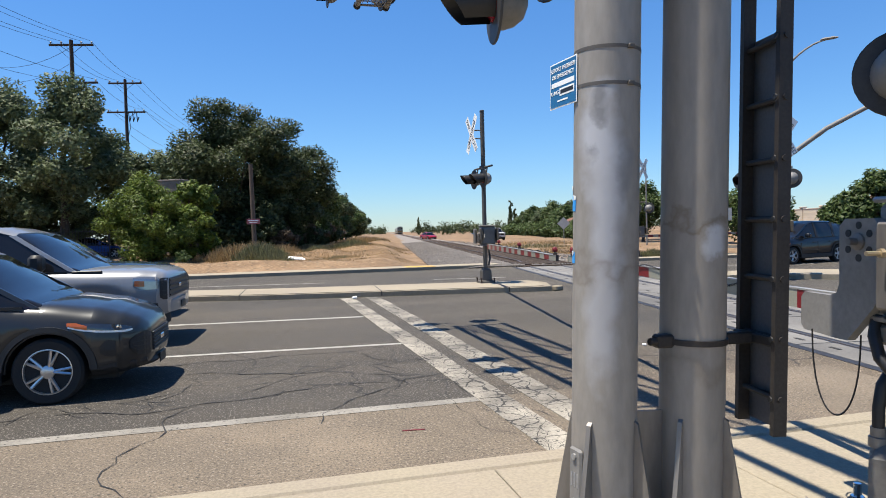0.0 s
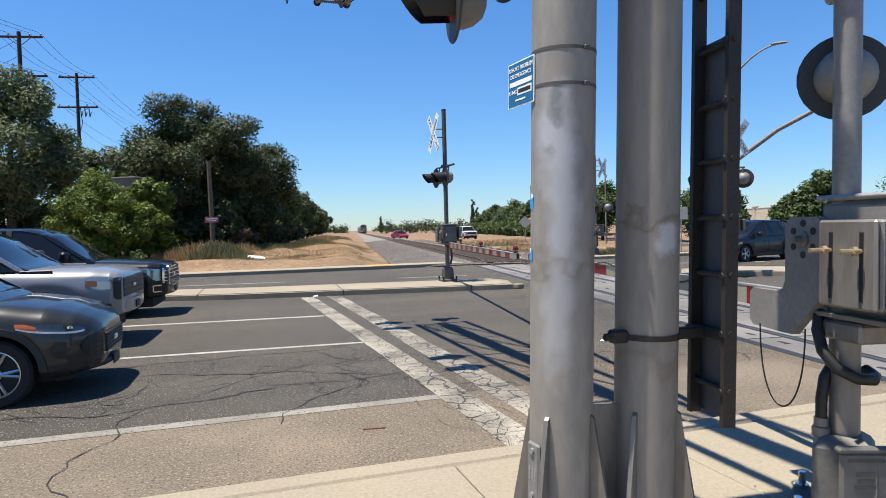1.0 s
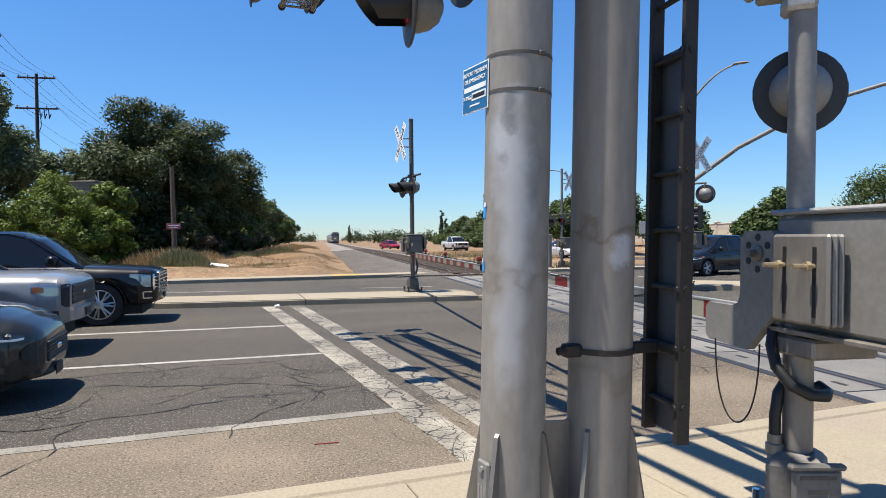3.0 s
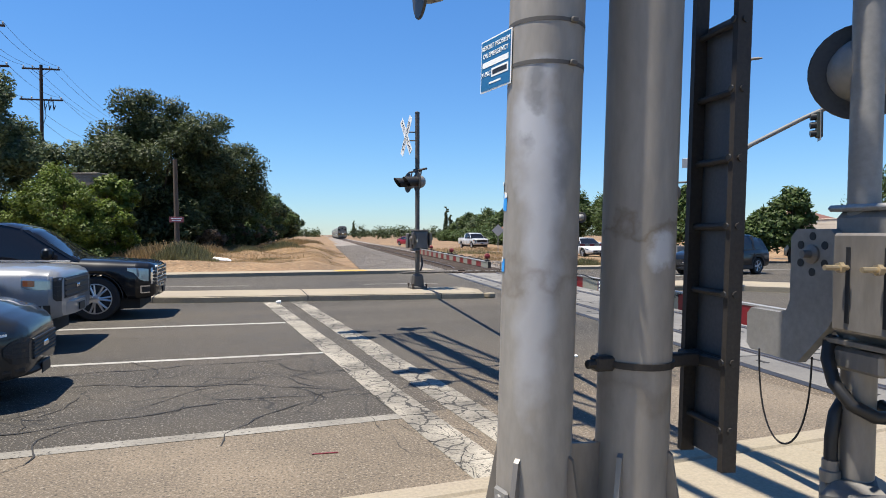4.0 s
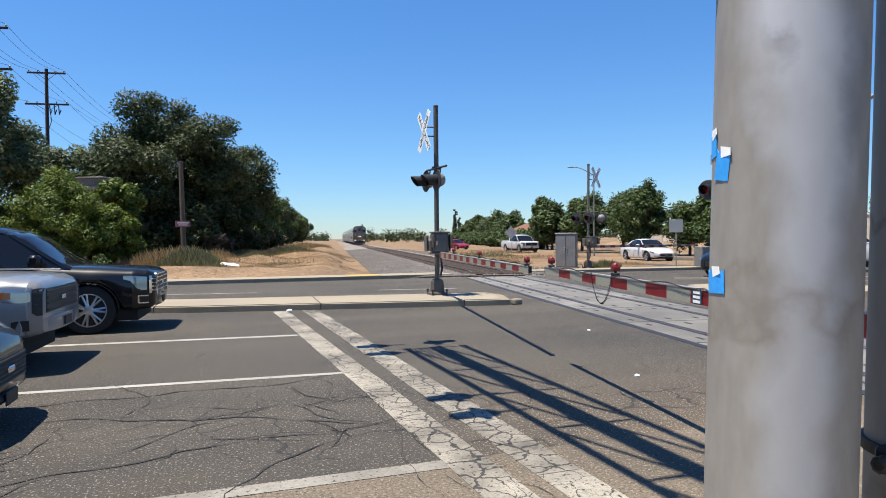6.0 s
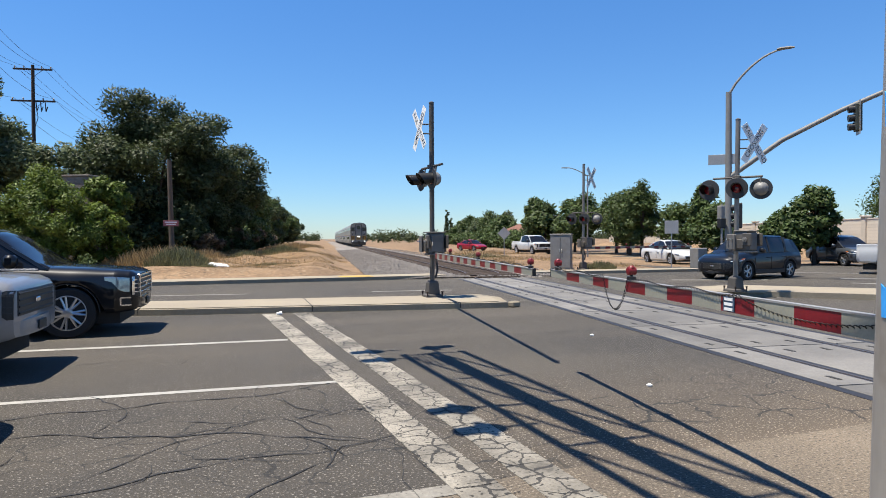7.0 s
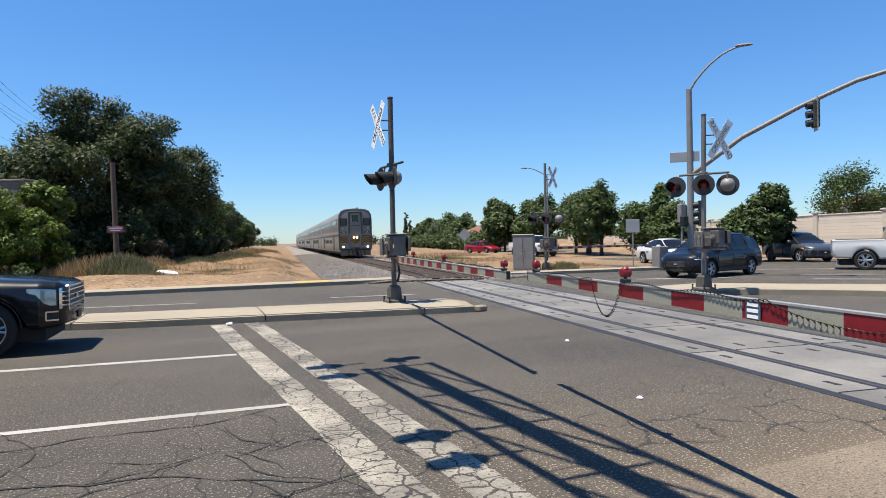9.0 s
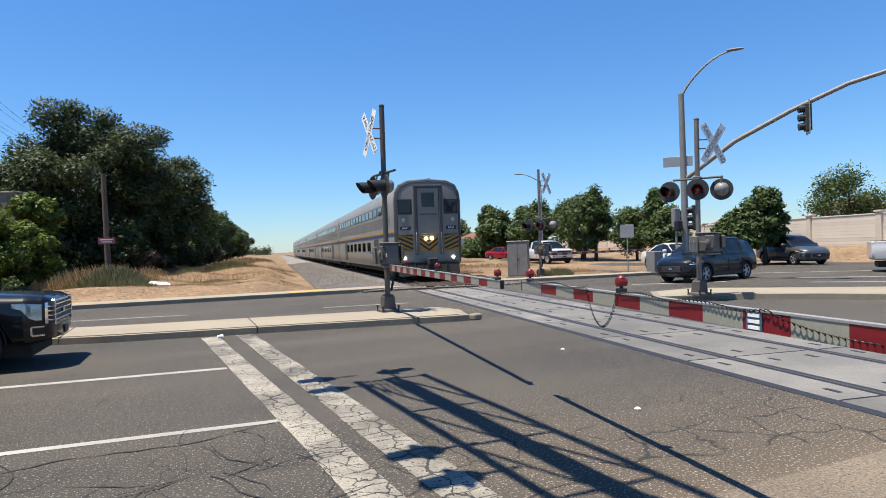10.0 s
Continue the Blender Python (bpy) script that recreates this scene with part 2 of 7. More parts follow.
def post_wear(m, patches, rust):
    """Pale rubbed smears with crisp edges (side x, depth y, height z, size, tall) and rusty bands at given heights."""
    nt = m.node_tree
    b = nt.nodes["Principled BSDF"]
    co = nt.nodes.new("ShaderNodeTexCoord")
    bend = nt.nodes.new("ShaderNodeTexNoise")
    bend.inputs["Scale"].default_value, bend.inputs["Detail"].default_value = 6, 6
    nt.links.new(co.outputs["Object"], bend.inputs["Vector"])
    off = nt.nodes.new("ShaderNodeVectorMath")
    off.operation = "MULTIPLY_ADD"
    nt.links.new(bend.outputs["Color"], off.inputs[0])
    off.inputs[1].default_value = (0.12, 0.12, 0.55)
    nt.links.new(co.outputs["Object"], off.inputs[2])

    def blend(fac_sock, colour):
        src = b.inputs["Base Color"].links[0].from_socket
        mx = nt.nodes.new("ShaderNodeMix")
        mx.data_type = "RGBA"
        nt.links.new(fac_sock, mx.inputs[0])
        nt.links.new(src, mx.inputs[6])
        mx.inputs[7].default_value = (*colour, 1)
        nt.links.new(mx.outputs[2], b.inputs["Base Color"])

    def fall(sock, a, c, top):
        r = nt.nodes.new("ShaderNodeMapRange")
        r.inputs[1].default_value, r.inputs[2].default_value, r.inputs[3].default_value, r.inputs[4].default_value = a, c, top, 0.0
        nt.links.new(sock, r.inputs[0])
        return r.outputs[0]

    for (x, y, z), size, tall, colour, top in patches:
        mp = nt.nodes.new("ShaderNodeVectorMath")
        mp.operation = "SUBTRACT"
        nt.links.new(off.outputs[0], mp.inputs[0])
        mp.inputs[1].default_value = (x + 0.06, y + 0.06, z + 0.275)
        sq = nt.nodes.new("ShaderNodeVectorMath")
        sq.operation = "MULTIPLY"
        nt.links.new(mp.outputs[0], sq.inputs[0])
        sq.inputs[1].default_value = (1, 1, 1 / tall)
        ln = nt.nodes.new("ShaderNodeVectorMath")
        ln.operation = "LENGTH"
        nt.links.new(sq.outputs[0], ln.inputs[0])
        blend(fall(ln.outputs["Value"], size * 0.5, size * 1.15, top), colour)
    sep = nt.nodes.new("ShaderNodeSeparateXYZ")
    nt.links.new(off.outputs[0], sep.inputs[0])
    for z, half, top in rust:
        d = nt.nodes.new("ShaderNodeMath")
        d.operation = "SUBTRACT"
        nt.links.new(sep.outputs[2], d.inputs[0])
        d.inputs[1].default_value = z + 0.275
        ab = nt.nodes.new("ShaderNodeMath")
        ab.operation = "ABSOLUTE"
        nt.links.new(d.outputs[0], ab.inputs[0])
        blend(fall(ab.outputs[0], 0.0, half, top), (0.115, 0.075, 0.04))


PALE, DUSK = (0.45, 0.455, 0.48), (0.17, 0.168, 0.17)
post_wear(POST_METAL, [((1.60, 1.80, 2.10), 0.125, 2.4, PALE, 0.9), ((1.64, 1.77, 1.72), 0.105, 2.6, PALE, 0.75), ((1.60, 1.80, 2.28), 0.055, 1.6, DUSK, 0.8),
                       ((1.73, 1.76, 1.95), 0.055, 3.0, DUSK, 0.6), ((1.62, 1.79, 1.25), 0.10, 3.2, PALE, 0.6), ((1.58, 1.84, 2.02), 0.045, 1.5, DUSK, 0.65)],
          [(1.50, 0.05, 0.28)])
post_wear(POST_SHADED, [((2.19, 1.72, 1.60), 0.075, 1.15, (0.45, 0.45, 0.455), 0.9)], [(1.74, 0.045, 0.55), (1.02, 0.08, 0.3)])
GALV = mat("weathered_aluminium", (0.239, 0.224, 0.207), 0.5, 0.5, vary=0.12, scale=2.0, fine=22, second=(0.133, 0.116, 0.099), amount=0.8, stretch=(1, 1, 0.3), bump=0.05)
MAST = mat("dull_mast_paint", (0.0936, 0.0851, 0.0766), 0.6, 0.2, vary=0.12, scale=3, fine=30, second=(0.0624, 0.0555, 0.0482), amount=0.6)
CAST = mat("cast_box_paint", (0.142, 0.136, 0.128), 0.6, 0.15, vary=0.12, scale=4, fine=30, second=(0.102, 0.0936, 0.0851), amount=0.6)
GREY_PAINT = mat("grey_equipment_paint", (0.215, 0.21, 0.202), 0.55, 0.1, vary=0.1, scale=3, fine=30, second=(0.158, 0.148, 0.133), amount=0.5)
STEEL = mat("grey_steel", (0.33, 0.33, 0.33), 0.5, 0.5, vary=0.15, scale=3)
LADDER = mat("dark_weathered_ladder", (0.0352, 0.0312, 0.0284), 0.6, 0.35, vary=0.2, scale=4, second=(0.0284, 0.0227, 0.0193), amount=0.6)
LADDER_GUARD = mat("ladder_guard_metal", (0.0963, 0.0963, 0.102), 0.55, 0.4, vary=0.12, scale=3)
DISC = mat("weathered_disc_paint", (0.0312, 0.0318, 0.034), 0.55, vary=0.2, scale=4)
BLACK = mat("black_paint", (0.0113, 0.0113, 0.0125), 0.5, vary=0.2, scale=3)
CABLE = mat("black_cable", (0.0102, 0.0102, 0.0113), 0.5, vary=0.1)
RED_LENS = mat("red_lens", (0.22, 0.012, 0.018), 0.15, vary=0.1, coat=0.5)
GATE_RED = mat("red_gate_stripe", (0.176, 0.00794, 0.0125), 0.45, vary=0.12, scale=4, second=(0.136, 0.00737, 0.0102), amount=0.5)
GATE_WHITE = mat("white_gate_stripe", (0.266, 0.261, 0.21), 0.5, vary=0.08, scale=4)
GATE_TOP = mat("gate_aluminium_edge", (0.352, 0.34, 0.323), 0.45, 0.4, vary=0.1)
WHITE = mat("white_sheet", (0.80, 0.80, 0.78), 0.45, vary=0.05, scale=4)
SIGN_BLUE = mat("blue_sign", (0.0158, 0.119, 0.266), 0.4, vary=0.08, scale=6)
TAPE = mat("blue_tape", (0.03, 0.30, 0.75), 0.6, vary=0.1, scale=8)
SIGN_RED = mat("faded_red_sign", (0.312, 0.0909, 0.0963), 0.6, vary=0.15, scale=6)
WOOD = mat("weathered_wood", (0.0963, 0.0709, 0.0522), 0.9, vary=0.3, scale=3, fine=30, stretch=(1, 1, 0.08), bump=0.4)
WOOD_DARK = mat("creosote_pole_wood", (0.0482, 0.0328, 0.0238), 0.9, vary=0.3, scale=3, fine=30, stretch=(1, 1, 0.08), bump=0.3)
BARK = mat("bark", (0.0624, 0.0482, 0.0369), 0.95, vary=0.3, scale=4, fine=30, stretch=(1, 1, 0.2), bump=0.6)
LEAF_DARK = leafy("dark_foliage", (0.046, 0.064, 0.025), (0.067, 0.085, 0.034))
LEAF_GREEN = leafy("green_foliage", (0.0596, 0.0936, 0.0261), (0.0794, 0.108, 0.034))
LEAF_BRIGHT = leafy("bright_foliage", (0.108, 0.148, 0.0227), (0.068, 0.108, 0.0193))
LEAF_GREY = leafy("grey_green_foliage", (0.095, 0.126, 0.058), (0.119, 0.146, 0.075))
LEAF_DRY = leafy("dry_brush", (0.136, 0.102, 0.068), (0.0963, 0.0737, 0.051))
GRASS_DRY = leafy("dry_grass", (0.397, 0.284, 0.142), (0.329, 0.239, 0.119))
GRASS_GREEN = leafy("sage_grass", (0.17, 0.176, 0.0851), (0.204, 0.187, 0.0963))
TYRE = mat("tyre_rubber", (0.0125, 0.0125, 0.0131), 0.8, vary=0.2, scale=6)
RIM = mat("machined_wheel", (0.55, 0.55, 0.56), 0.3, 0.85, vary=0.06)
GLASS = mat("tinted_car_glass", (0.010, 0.011, 0.014), 0.04, vary=0, spec=0.45)
TRIM = mat("black_plastic_trim", (0.0142, 0.0142, 0.0153), 0.55, vary=0.12, scale=8)
CHROME = mat("chrome", (0.75, 0.75, 0.76), 0.12, 1.0, vary=0.03)
LAMP = mat("headlight_glass", (0.30, 0.32, 0.34), 0.08, 0.6, vary=0.12, scale=9, coat=1.0)
LAMP_DARK = mat("smoked_headlight", (0.0567, 0.0624, 0.068), 0.08, 0.6, vary=0.3, scale=14, coat=1.0)
AMBER = mat("amber_lens", (0.426, 0.0963, 0.0142), 0.2, vary=0.1, coat=0.6)


def car_paint(name, base, metal=0.5):
    return mat(name, base, 0.38, metal, vary=0.03, scale=3, fine=20, coat=0.7, spec=0.2)


PAINT_DARKGREY = car_paint("dark_grey_car_paint", (0.022, 0.024, 0.026), 0.25)
PAINT_SILVER = car_paint("silver_car_paint", (0.243, 0.253, 0.27), 0.35)
PAINT_BLACK = car_paint("black_car_paint", (0.00675, 0.00743, 0.00945), 0.2)
PAINT_NAVY = car_paint("dark_blue_car_paint", (0.005, 0.007, 0.011), 0.0)
PAINT_GREY = car_paint("grey_blue_car_paint", (0.0878, 0.0981, 0.112))
PAINT_WHITE = car_paint("white_car_paint", (0.506, 0.506, 0.5), 0.0)
PAINT_RED = car_paint("red_car_paint", (0.284, 0.0101, 0.0203), 0.2)
WALL_BEIGE = mat("beige_block_wall", (0.56, 0.495, 0.40), 0.9, vary=0.1, scale=0.7, fine=18, second=(0.48, 0.415, 0.33), amount=0.6)
BLOCK = mat("grey_concrete_block", (0.193, 0.17, 0.15), 0.9, vary=0.15, scale=2, bump=0.3)
TILE = mat("roof_tile", (0.17, 0.0794, 0.0567), 0.85, vary=0.2, scale=2)
TRAIN_STEEL = mat("stainless_train_side", (0.30, 0.285, 0.25), 0.45, 0.2, vary=0.07, scale=0.8, fine=8, second=(0.22, 0.205, 0.18), amount=0.5)
TRAIN_GREY = mat("grey_train_paint", (0.20, 0.195, 0.175), 0.45, 0.15, vary=0.08, scale=1.2, second=(0.15, 0.143, 0.128), amount=0.5)
TRAIN_DARK = mat("dark_train_door", (0.0567, 0.0596, 0.0624), 0.5, 0.2, vary=0.1, scale=3)
TRAIN_YELLOW = mat("yellow_warning_paint", (0.352, 0.187, 0.0199), 0.5, vary=0.1, scale=5)
TRAIN_BLUE = mat("blue_train_stripe", (0.017, 0.0454, 0.125), 0.45, vary=0.1)
HEADLIGHT = mat("lit_headlight", (1.0, 0.93, 0.78), 0.3, vary=0, emit=3.5)
UNDER = mat("grimy_underframe_and_wheel_shade", (0.0199, 0.0182, 0.017), 0.85, vary=0.3, scale=3)


# ---- mesh helpers ----
class Shape:
    """Vertices and faces gathered from simple solids."""

    def __init__(self):
        self.v, self.f = [], []

    def add(self, verts, faces):
        n = len(self.v)
        self.v += [tuple(p) for p in verts]
        self.f += [tuple(i + n for i in q) for q in faces]
        return self

    def box(self, lo, hi, m=None, bevel=0.0):
        (a, b, c), (d, e, g) = lo, hi
        if bevel > 0:
            k = min(bevel, (d - a) / 2.01, (e - b) / 2.01, (g - c) / 2.01)
            vs, ix = [], {}
            for sx in (0, 1):
                for sy in (0, 1):
                    for sz in (0, 1):
                        p = (a if not sx else d, b if not sy else e, c if not sz else g)
                        s = (1 if not sx else -1, 1 if not sy else -1, 1 if not sz else -1)
                        for ax in range(3):
                            q = [p[i] + (0 if i == ax else s[i] * k) for i in range(3)]
                            ix[sx, sy, sz, ax] = len(vs)
                            vs.append(q)
            fs = []
            for ax in range(3):
                o = [i for i in range(3) if i != ax]
                for s in (0, 1):
                    quad = []
                    for u, w in ((0, 0), (1, 0), (1, 1), (0, 1)):
                        key = [0, 0, 0]
                        key[ax], key[o[0]], key[o[1]] = s, u, w
                        quad.append(ix[(*key, ax)])
                    fs.append(quad)
                for u in (0, 1):
                    for w in (0, 1):
                        k0, k1 = [0, 0, 0], [0, 0, 0]
                        k0[ax], k1[ax] = 0, 1
                        k0[o[0]] = k1[o[0]] = u
                        k0[o[1]] = k1[o[1]] = w
                        fs.append([ix[(*k0, o[0])], ix[(*k1, o[0])], ix[(*k1, o[1])], ix[(*k0, o[1])]])
            for key in itertools.product((0, 1), repeat=3):
                fs.append([ix[(*key, 0)], ix[(*key, 1)], ix[(*key, 2)]])
        else:
            vs = [(a, b, c), (d, b, c), (d, e, c), (a, e, c), (a, b, g), (d, b, g), (d, e, g), (a, e, g)]
            fs = [(0, 3, 2, 1), (4, 5, 6, 7), (0, 1, 5, 4), (1, 2, 6, 5), (2, 3, 7, 6), (3, 0, 4, 7)]
        if m is not None:
            vs = [m @ Vector(p) for p in vs]
        return self.add(vs, fs)

    def tube(self, pts, r, n=10, caps=True, r_end=None):
        pts = [Vector(p) for p in pts]
        rings = []
        for i, p in enumerate(pts):
            d = (pts[min(i + 1, len(pts) - 1)] - pts[max(i - 1, 0)]).normalized()
            u = d.orthogonal().normalized() if i == 0 else (u - d * u.dot(d)).normalized()
            w = d.cross(u)
            rr = r if r_end is None else r + (r_end - r) * i / max(1, len(pts) - 1)
            rings.append([p + (u * math.cos(2 * math.pi * k / n) + w * math.sin(2 * math.pi * k / n)) * rr for k in range(n)])
        return self.loft(rings, caps)

    def loft(self, rings, caps=True):
        n, vs, fs = len(rings[0]), [], []
        for ring in rings:
            vs += ring
        for i in range(len(rings) - 1):
            for k in range(n):
                a, b = i * n + k, i * n + (k + 1) % n
                fs.append((a, b, b + n, a + n))
        if caps:
            fs.append(tuple(range(n - 1, -1, -1)))
            fs.append(tuple(range((len(rings) - 1) * n, len(rings) * n)))
        return self.add(vs, fs)

    def lathe(self, origin, axis, prof, n=20, caps=True):
        """prof: (distance along the axis, radius) pairs."""
        o, d = Vector(origin), Vector(axis).normalized()
        u = d.orthogonal().normalized()
        w = d.cross(u)
        return self.loft([[o + d * h + (u * math.cos(2 * math.pi * k / n) + w * math.sin(2 * math.pi * k / n)) * max(r, 1e-4)
                           for k in range(n)] for h, r in prof], caps)

    def prism(self, poly, z0, z1):
        """A polygon of (x, y) raised from z0 to z1."""
        n = len(poly)
        return self.add([(*p, z0) for p in poly] + [(*p, z1) for p in poly],
                        [tuple(range(n - 1, -1, -1)), tuple(range(n, 2 * n))] + [(k, (k + 1) % n, (k + 1) % n + n, k + n) for k in range(n)])

    def slab(self, poly, m, t):
        """A flat polygon in the plane of the pose m, t thick."""
        n = len(poly)
        return self.add([m @ Vector((*p, 0)) for p in poly] + [m @ Vector((*p, t)) for p in poly],
                        [tuple(range(n - 1, -1, -1)), tuple(range(n, 2 * n))] + [(k, (k + 1) % n, (k + 1) % n + n, k + n) for k in range(n)])

    def mesh(self, name, material, smooth=False):
        me = bpy.data.meshes.new(name)
        me.from_pydata(self.v, [], self.f)
        bm = bmesh.new()
        bm.from_mesh(me)
        bmesh.ops.recalc_face_normals(bm, faces=bm.faces)
        bm.to_mesh(me)
        bm.free()
        me.materials.append(material)
        if smooth:
            me.shade_smooth()
            me.set_sharp_from_angle(angle=radians(38))
        return me


def thing(name, label, category, at=None, group="", kind=""):
    ob = new(name)
    ob.empty_display_size = 0.2
    if at is not None:
        ob.matrix_basis = at
    return tagged(ob, label, category, group, kind)


def part(name, shape, material, parent=None, label="", smooth=False, m=None):
    ob = new(name, shape.mesh(name, material, smooth))
    if parent is not None:
        ob.parent = parent
    if m is not None:
        ob.matrix_basis = m
    if label:
        ob["label"] = label
    return ob


def structure(name, shape, material, label, category, smooth=False):
    return tagged(part(name, shape, material, None, "", smooth), label, category, "", "structure")


def words(name, text, size, material, parent, m, label=""):
    """Raised flat lettering, centred, in the plane of the pose m."""
    cu = bpy.data.curves.new(name, "FONT")
    cu.body, cu.size, cu.extrude = text, size, 0.001
    cu.align_x, cu.align_y = "CENTER", "CENTER"
    tmp = bpy.data.objects.new(name, cu)
    me = bpy.data.meshes.new_from_object(tmp)
    bpy.data.objects.remove(tmp)
    me.materials.clear()
    me.materials.append(material)
    ob = new(name, me)
    ob.parent, ob.matrix_basis = parent, m
    if label:
        ob["label"] = label
    return ob


# ---- the plan ----
TRACK_DIR = Vector((0.171, 0.9853, 0)).normalized()
TRACK_RIGHT = Vector((0.9853, -0.171, 0)).normalized()
TRACK_AT = TRACK_RIGHT * 7.24
GAUGE = 1.47
GATE_AT = (3.2, 1.6)


def along(s, side=0.0, z=0.0):
    """A point s metres along the track and side metres to the right of its middle."""
    return TRACK_AT + TRACK_DIR * s + TRACK_RIGHT * side + Vector((0, 0, z))


def by_line(s, left, z=0.0):
    """A point s metres away along the track's direction and left metres to the left of the walk."""
    return TRACK_DIR * s - TRACK_RIGHT * left + Vector((0, 0, z))


def smoothstep(a, b, x):
    t = min(1.0, max(0.0, (x - a) / (b - a)))
    return t * t * (3 - 2 * t)


def median_near(x):
    return 16.15 - 0.2 * (x - 2.0) if x > 0 else 16.55 - 0.33 * x * (0.6 if x < -4 else 1)


def far_kerb(x):
    return 26.6 - 0.04 * x


def ground_height(x, y):
    """Low behind the road's edge, a rough bank to the west of the track, a bank below the eastern wall."""
    side = Vector((x, y, 0)).dot(TRACK_RIGHT) - 7.24
    z = -0.07
    if y > far_kerb(x) + 1.2:
        back = smoothstep(0, 5, y - far_kerb(x) - 1.2)
        if side < -3.2:
            w = smoothstep(5.2, 7.5, -side)
            z = -0.12 + 0.24 * w + back * w * (0.30 + 0.42 * noise.noise((x * 0.45, y * 0.3, 0)) + 0.40 * noise.noise((x * 0.12, y * 0.09, 3)))
        elif side > 3:
            z = -0.07 + back * 0.08 * (1 + noise.noise((x * 0.2, y * 0.2, 1)))
    bank = smoothstep(38.0, 42.5, x - 0.31 * (y - 27))
    if x > 20 and y > -20:
        z += bank * 0.85
    return z


def build_ground():
    xs = sorted({*np.arange(-60, 64, 1.0), *np.arange(-12, 12, 0.5), *np.arange(-400, -60, 20), *np.arange(64, 400, 20), -3000, 3000})
    ys = sorted({*np.arange(-40, 120, 1.0), *np.arange(27, 60, 0.5), *np.arange(120, 600, 20), -3000, -400, 1200, 4500})
    sh = Shape()
    n = len(xs)
    sh.v = [(x, y, ground_height(x, y) if abs(x) < 500 and -60 < y < 900 else -0.07) for y in ys for x in xs]
    sh.f = [(j * n + i, j * n + i + 1, (j + 1) * n + i + 1, (j + 1) * n + i) for j in range(len(ys) - 1) for i in range(n - 1)]
    return structure("ground", sh, DIRT, "bare dry tan dirt beside the railway and road", "ground", True)


def strip(sh, lower, upper, xs, z):
    """A level band between two curves y(x)."""
    n = len(sh.v)
    for x in xs:
        sh.v += [(x, lower(x), z), (x, upper(x), z)]
    sh.f += [(n + 2 * i, n + 2 * i + 2, n + 2 * i + 3, n + 2 * i + 1) for i in range(len(xs) - 1)]
    return sh


def build_roads():
    xs = [*np.arange(-80, 14, 2.0), 14]
    sh = strip(Shape(), lambda x: 5.3, far_kerb, xs, 0.0)
    strip(sh, lambda x: -30, lambda x: 27.0 - 0.12 * (x - 14), [14, 20, 23], 0.0)
    sh.prism([(23, -30), (70, -30), (38, 26), (40, 32), (45, 46), (62, 100), (95, 200), (85, 204), (50, 103), (31, 50), (22.5, 27), (23, 20)], -0.05, 0.0)
    sh.prism([(6.4, -30), (14, -30), (14, 5.3), (6.4, 5.3)], -0.05, 0.0)
    structure("road", sh, ASPHALT, "cracked grey asphalt road across the railway crossing", "road")
    sh = strip(Shape(), lambda x: 3.0, lambda x: 5.3, [*np.arange(-80, 6, 2.0), 6.4], 0.0)
    structure("road_shoulder", sh, ASPHALT_TAN, "worn tan asphalt shoulder of the road", "road")


def build_markings():
    xs = np.arange(-30, 2.3, 0.5)
    for name, y, x1, w, label in (("edge_line", lambda x: 5.24 - 0.005 * x, 2.1, 0.17, "worn white edge line"),
                                  ("lane_line", lambda x: 8.86 - 0.08 * x, 2.2, 0.12, "white lane line"),
                                  ("lane_line", lambda x: 12.3 - 0.105 * x, 1.85, 0.16, "white lane line")):
        gap = -1.62 if name == "lane_line" and x1 > 2 else -99
        sh = Shape()
        for a, b in ((-30, gap - 0.03), (gap + 0.03, x1)) if gap > -30 else ((-30, x1),):
            strip(sh, lambda x: y(x) - w / 2, lambda x: y(x) + w / 2, list(np.linspace(a, b, 40)), 0.004)
        structure(name, sh, PAINT if name == "lane_line" else EDGE_PAINT, label + " painted on the asphalt", "road marking")
    for x0, x1, w in ((2.13, 1.77, 0.33), (2.62, 2.43, 0.345)):
        sh = Shape()
        rng = random.Random(int(x0 * 100))
        y = 3.32
        while y < 16.0:
            step = min(16.0 - y, rng.uniform(0.5, 1.1))
            f = lambda yy: x0 + (x1 - x0) * (yy - 3.4) / 12.6
            j = rng.uniform(-0.012, 0.012)
            sh.prism([(f(y) + j, y), (f(y) + w + j, y), (f(y + step) + w + j, y + step - 0.008), (f(y + step) + j, y + step - 0.008)], 0.0, 0.005)
            y += step
        structure("crosswalk_line", sh, PAINT_OLD, "cracked and worn white transverse line on the asphalt", "road marking")
    sh = strip(Shape(), lambda x: 21.9 - 0.18 * x, lambda x: 22.02 - 0.18 * x, list(np.linspace(-30, 1.8, 30)), 0.004)
    strip(sh, lambda x: 21.9 - 0.18 * x, lambda x: 22.02 - 0.18 * x, [5.5, 8.0], 0.004)
    structure("lane_line", sh, PAINT, "white lane line beyond the median", "road marking")
    for pts in (((22, 17.5), (27, 12.2)), ((24, 19.5), (31, 13.0)), ((17.5, 21.5), (20.8, 20.0)), ((25.5, 23.5), (33, 18.0))):
        (a, b), (c, d) = pts
        sh = Shape().prism([(a, b), (c, d), (c + 0.12, d + 0.14), (a + 0.12, b + 0.14)], 0.0, 0.004)
        structure("lane_line", sh, PAINT, "white road line at the intersection", "road marking")


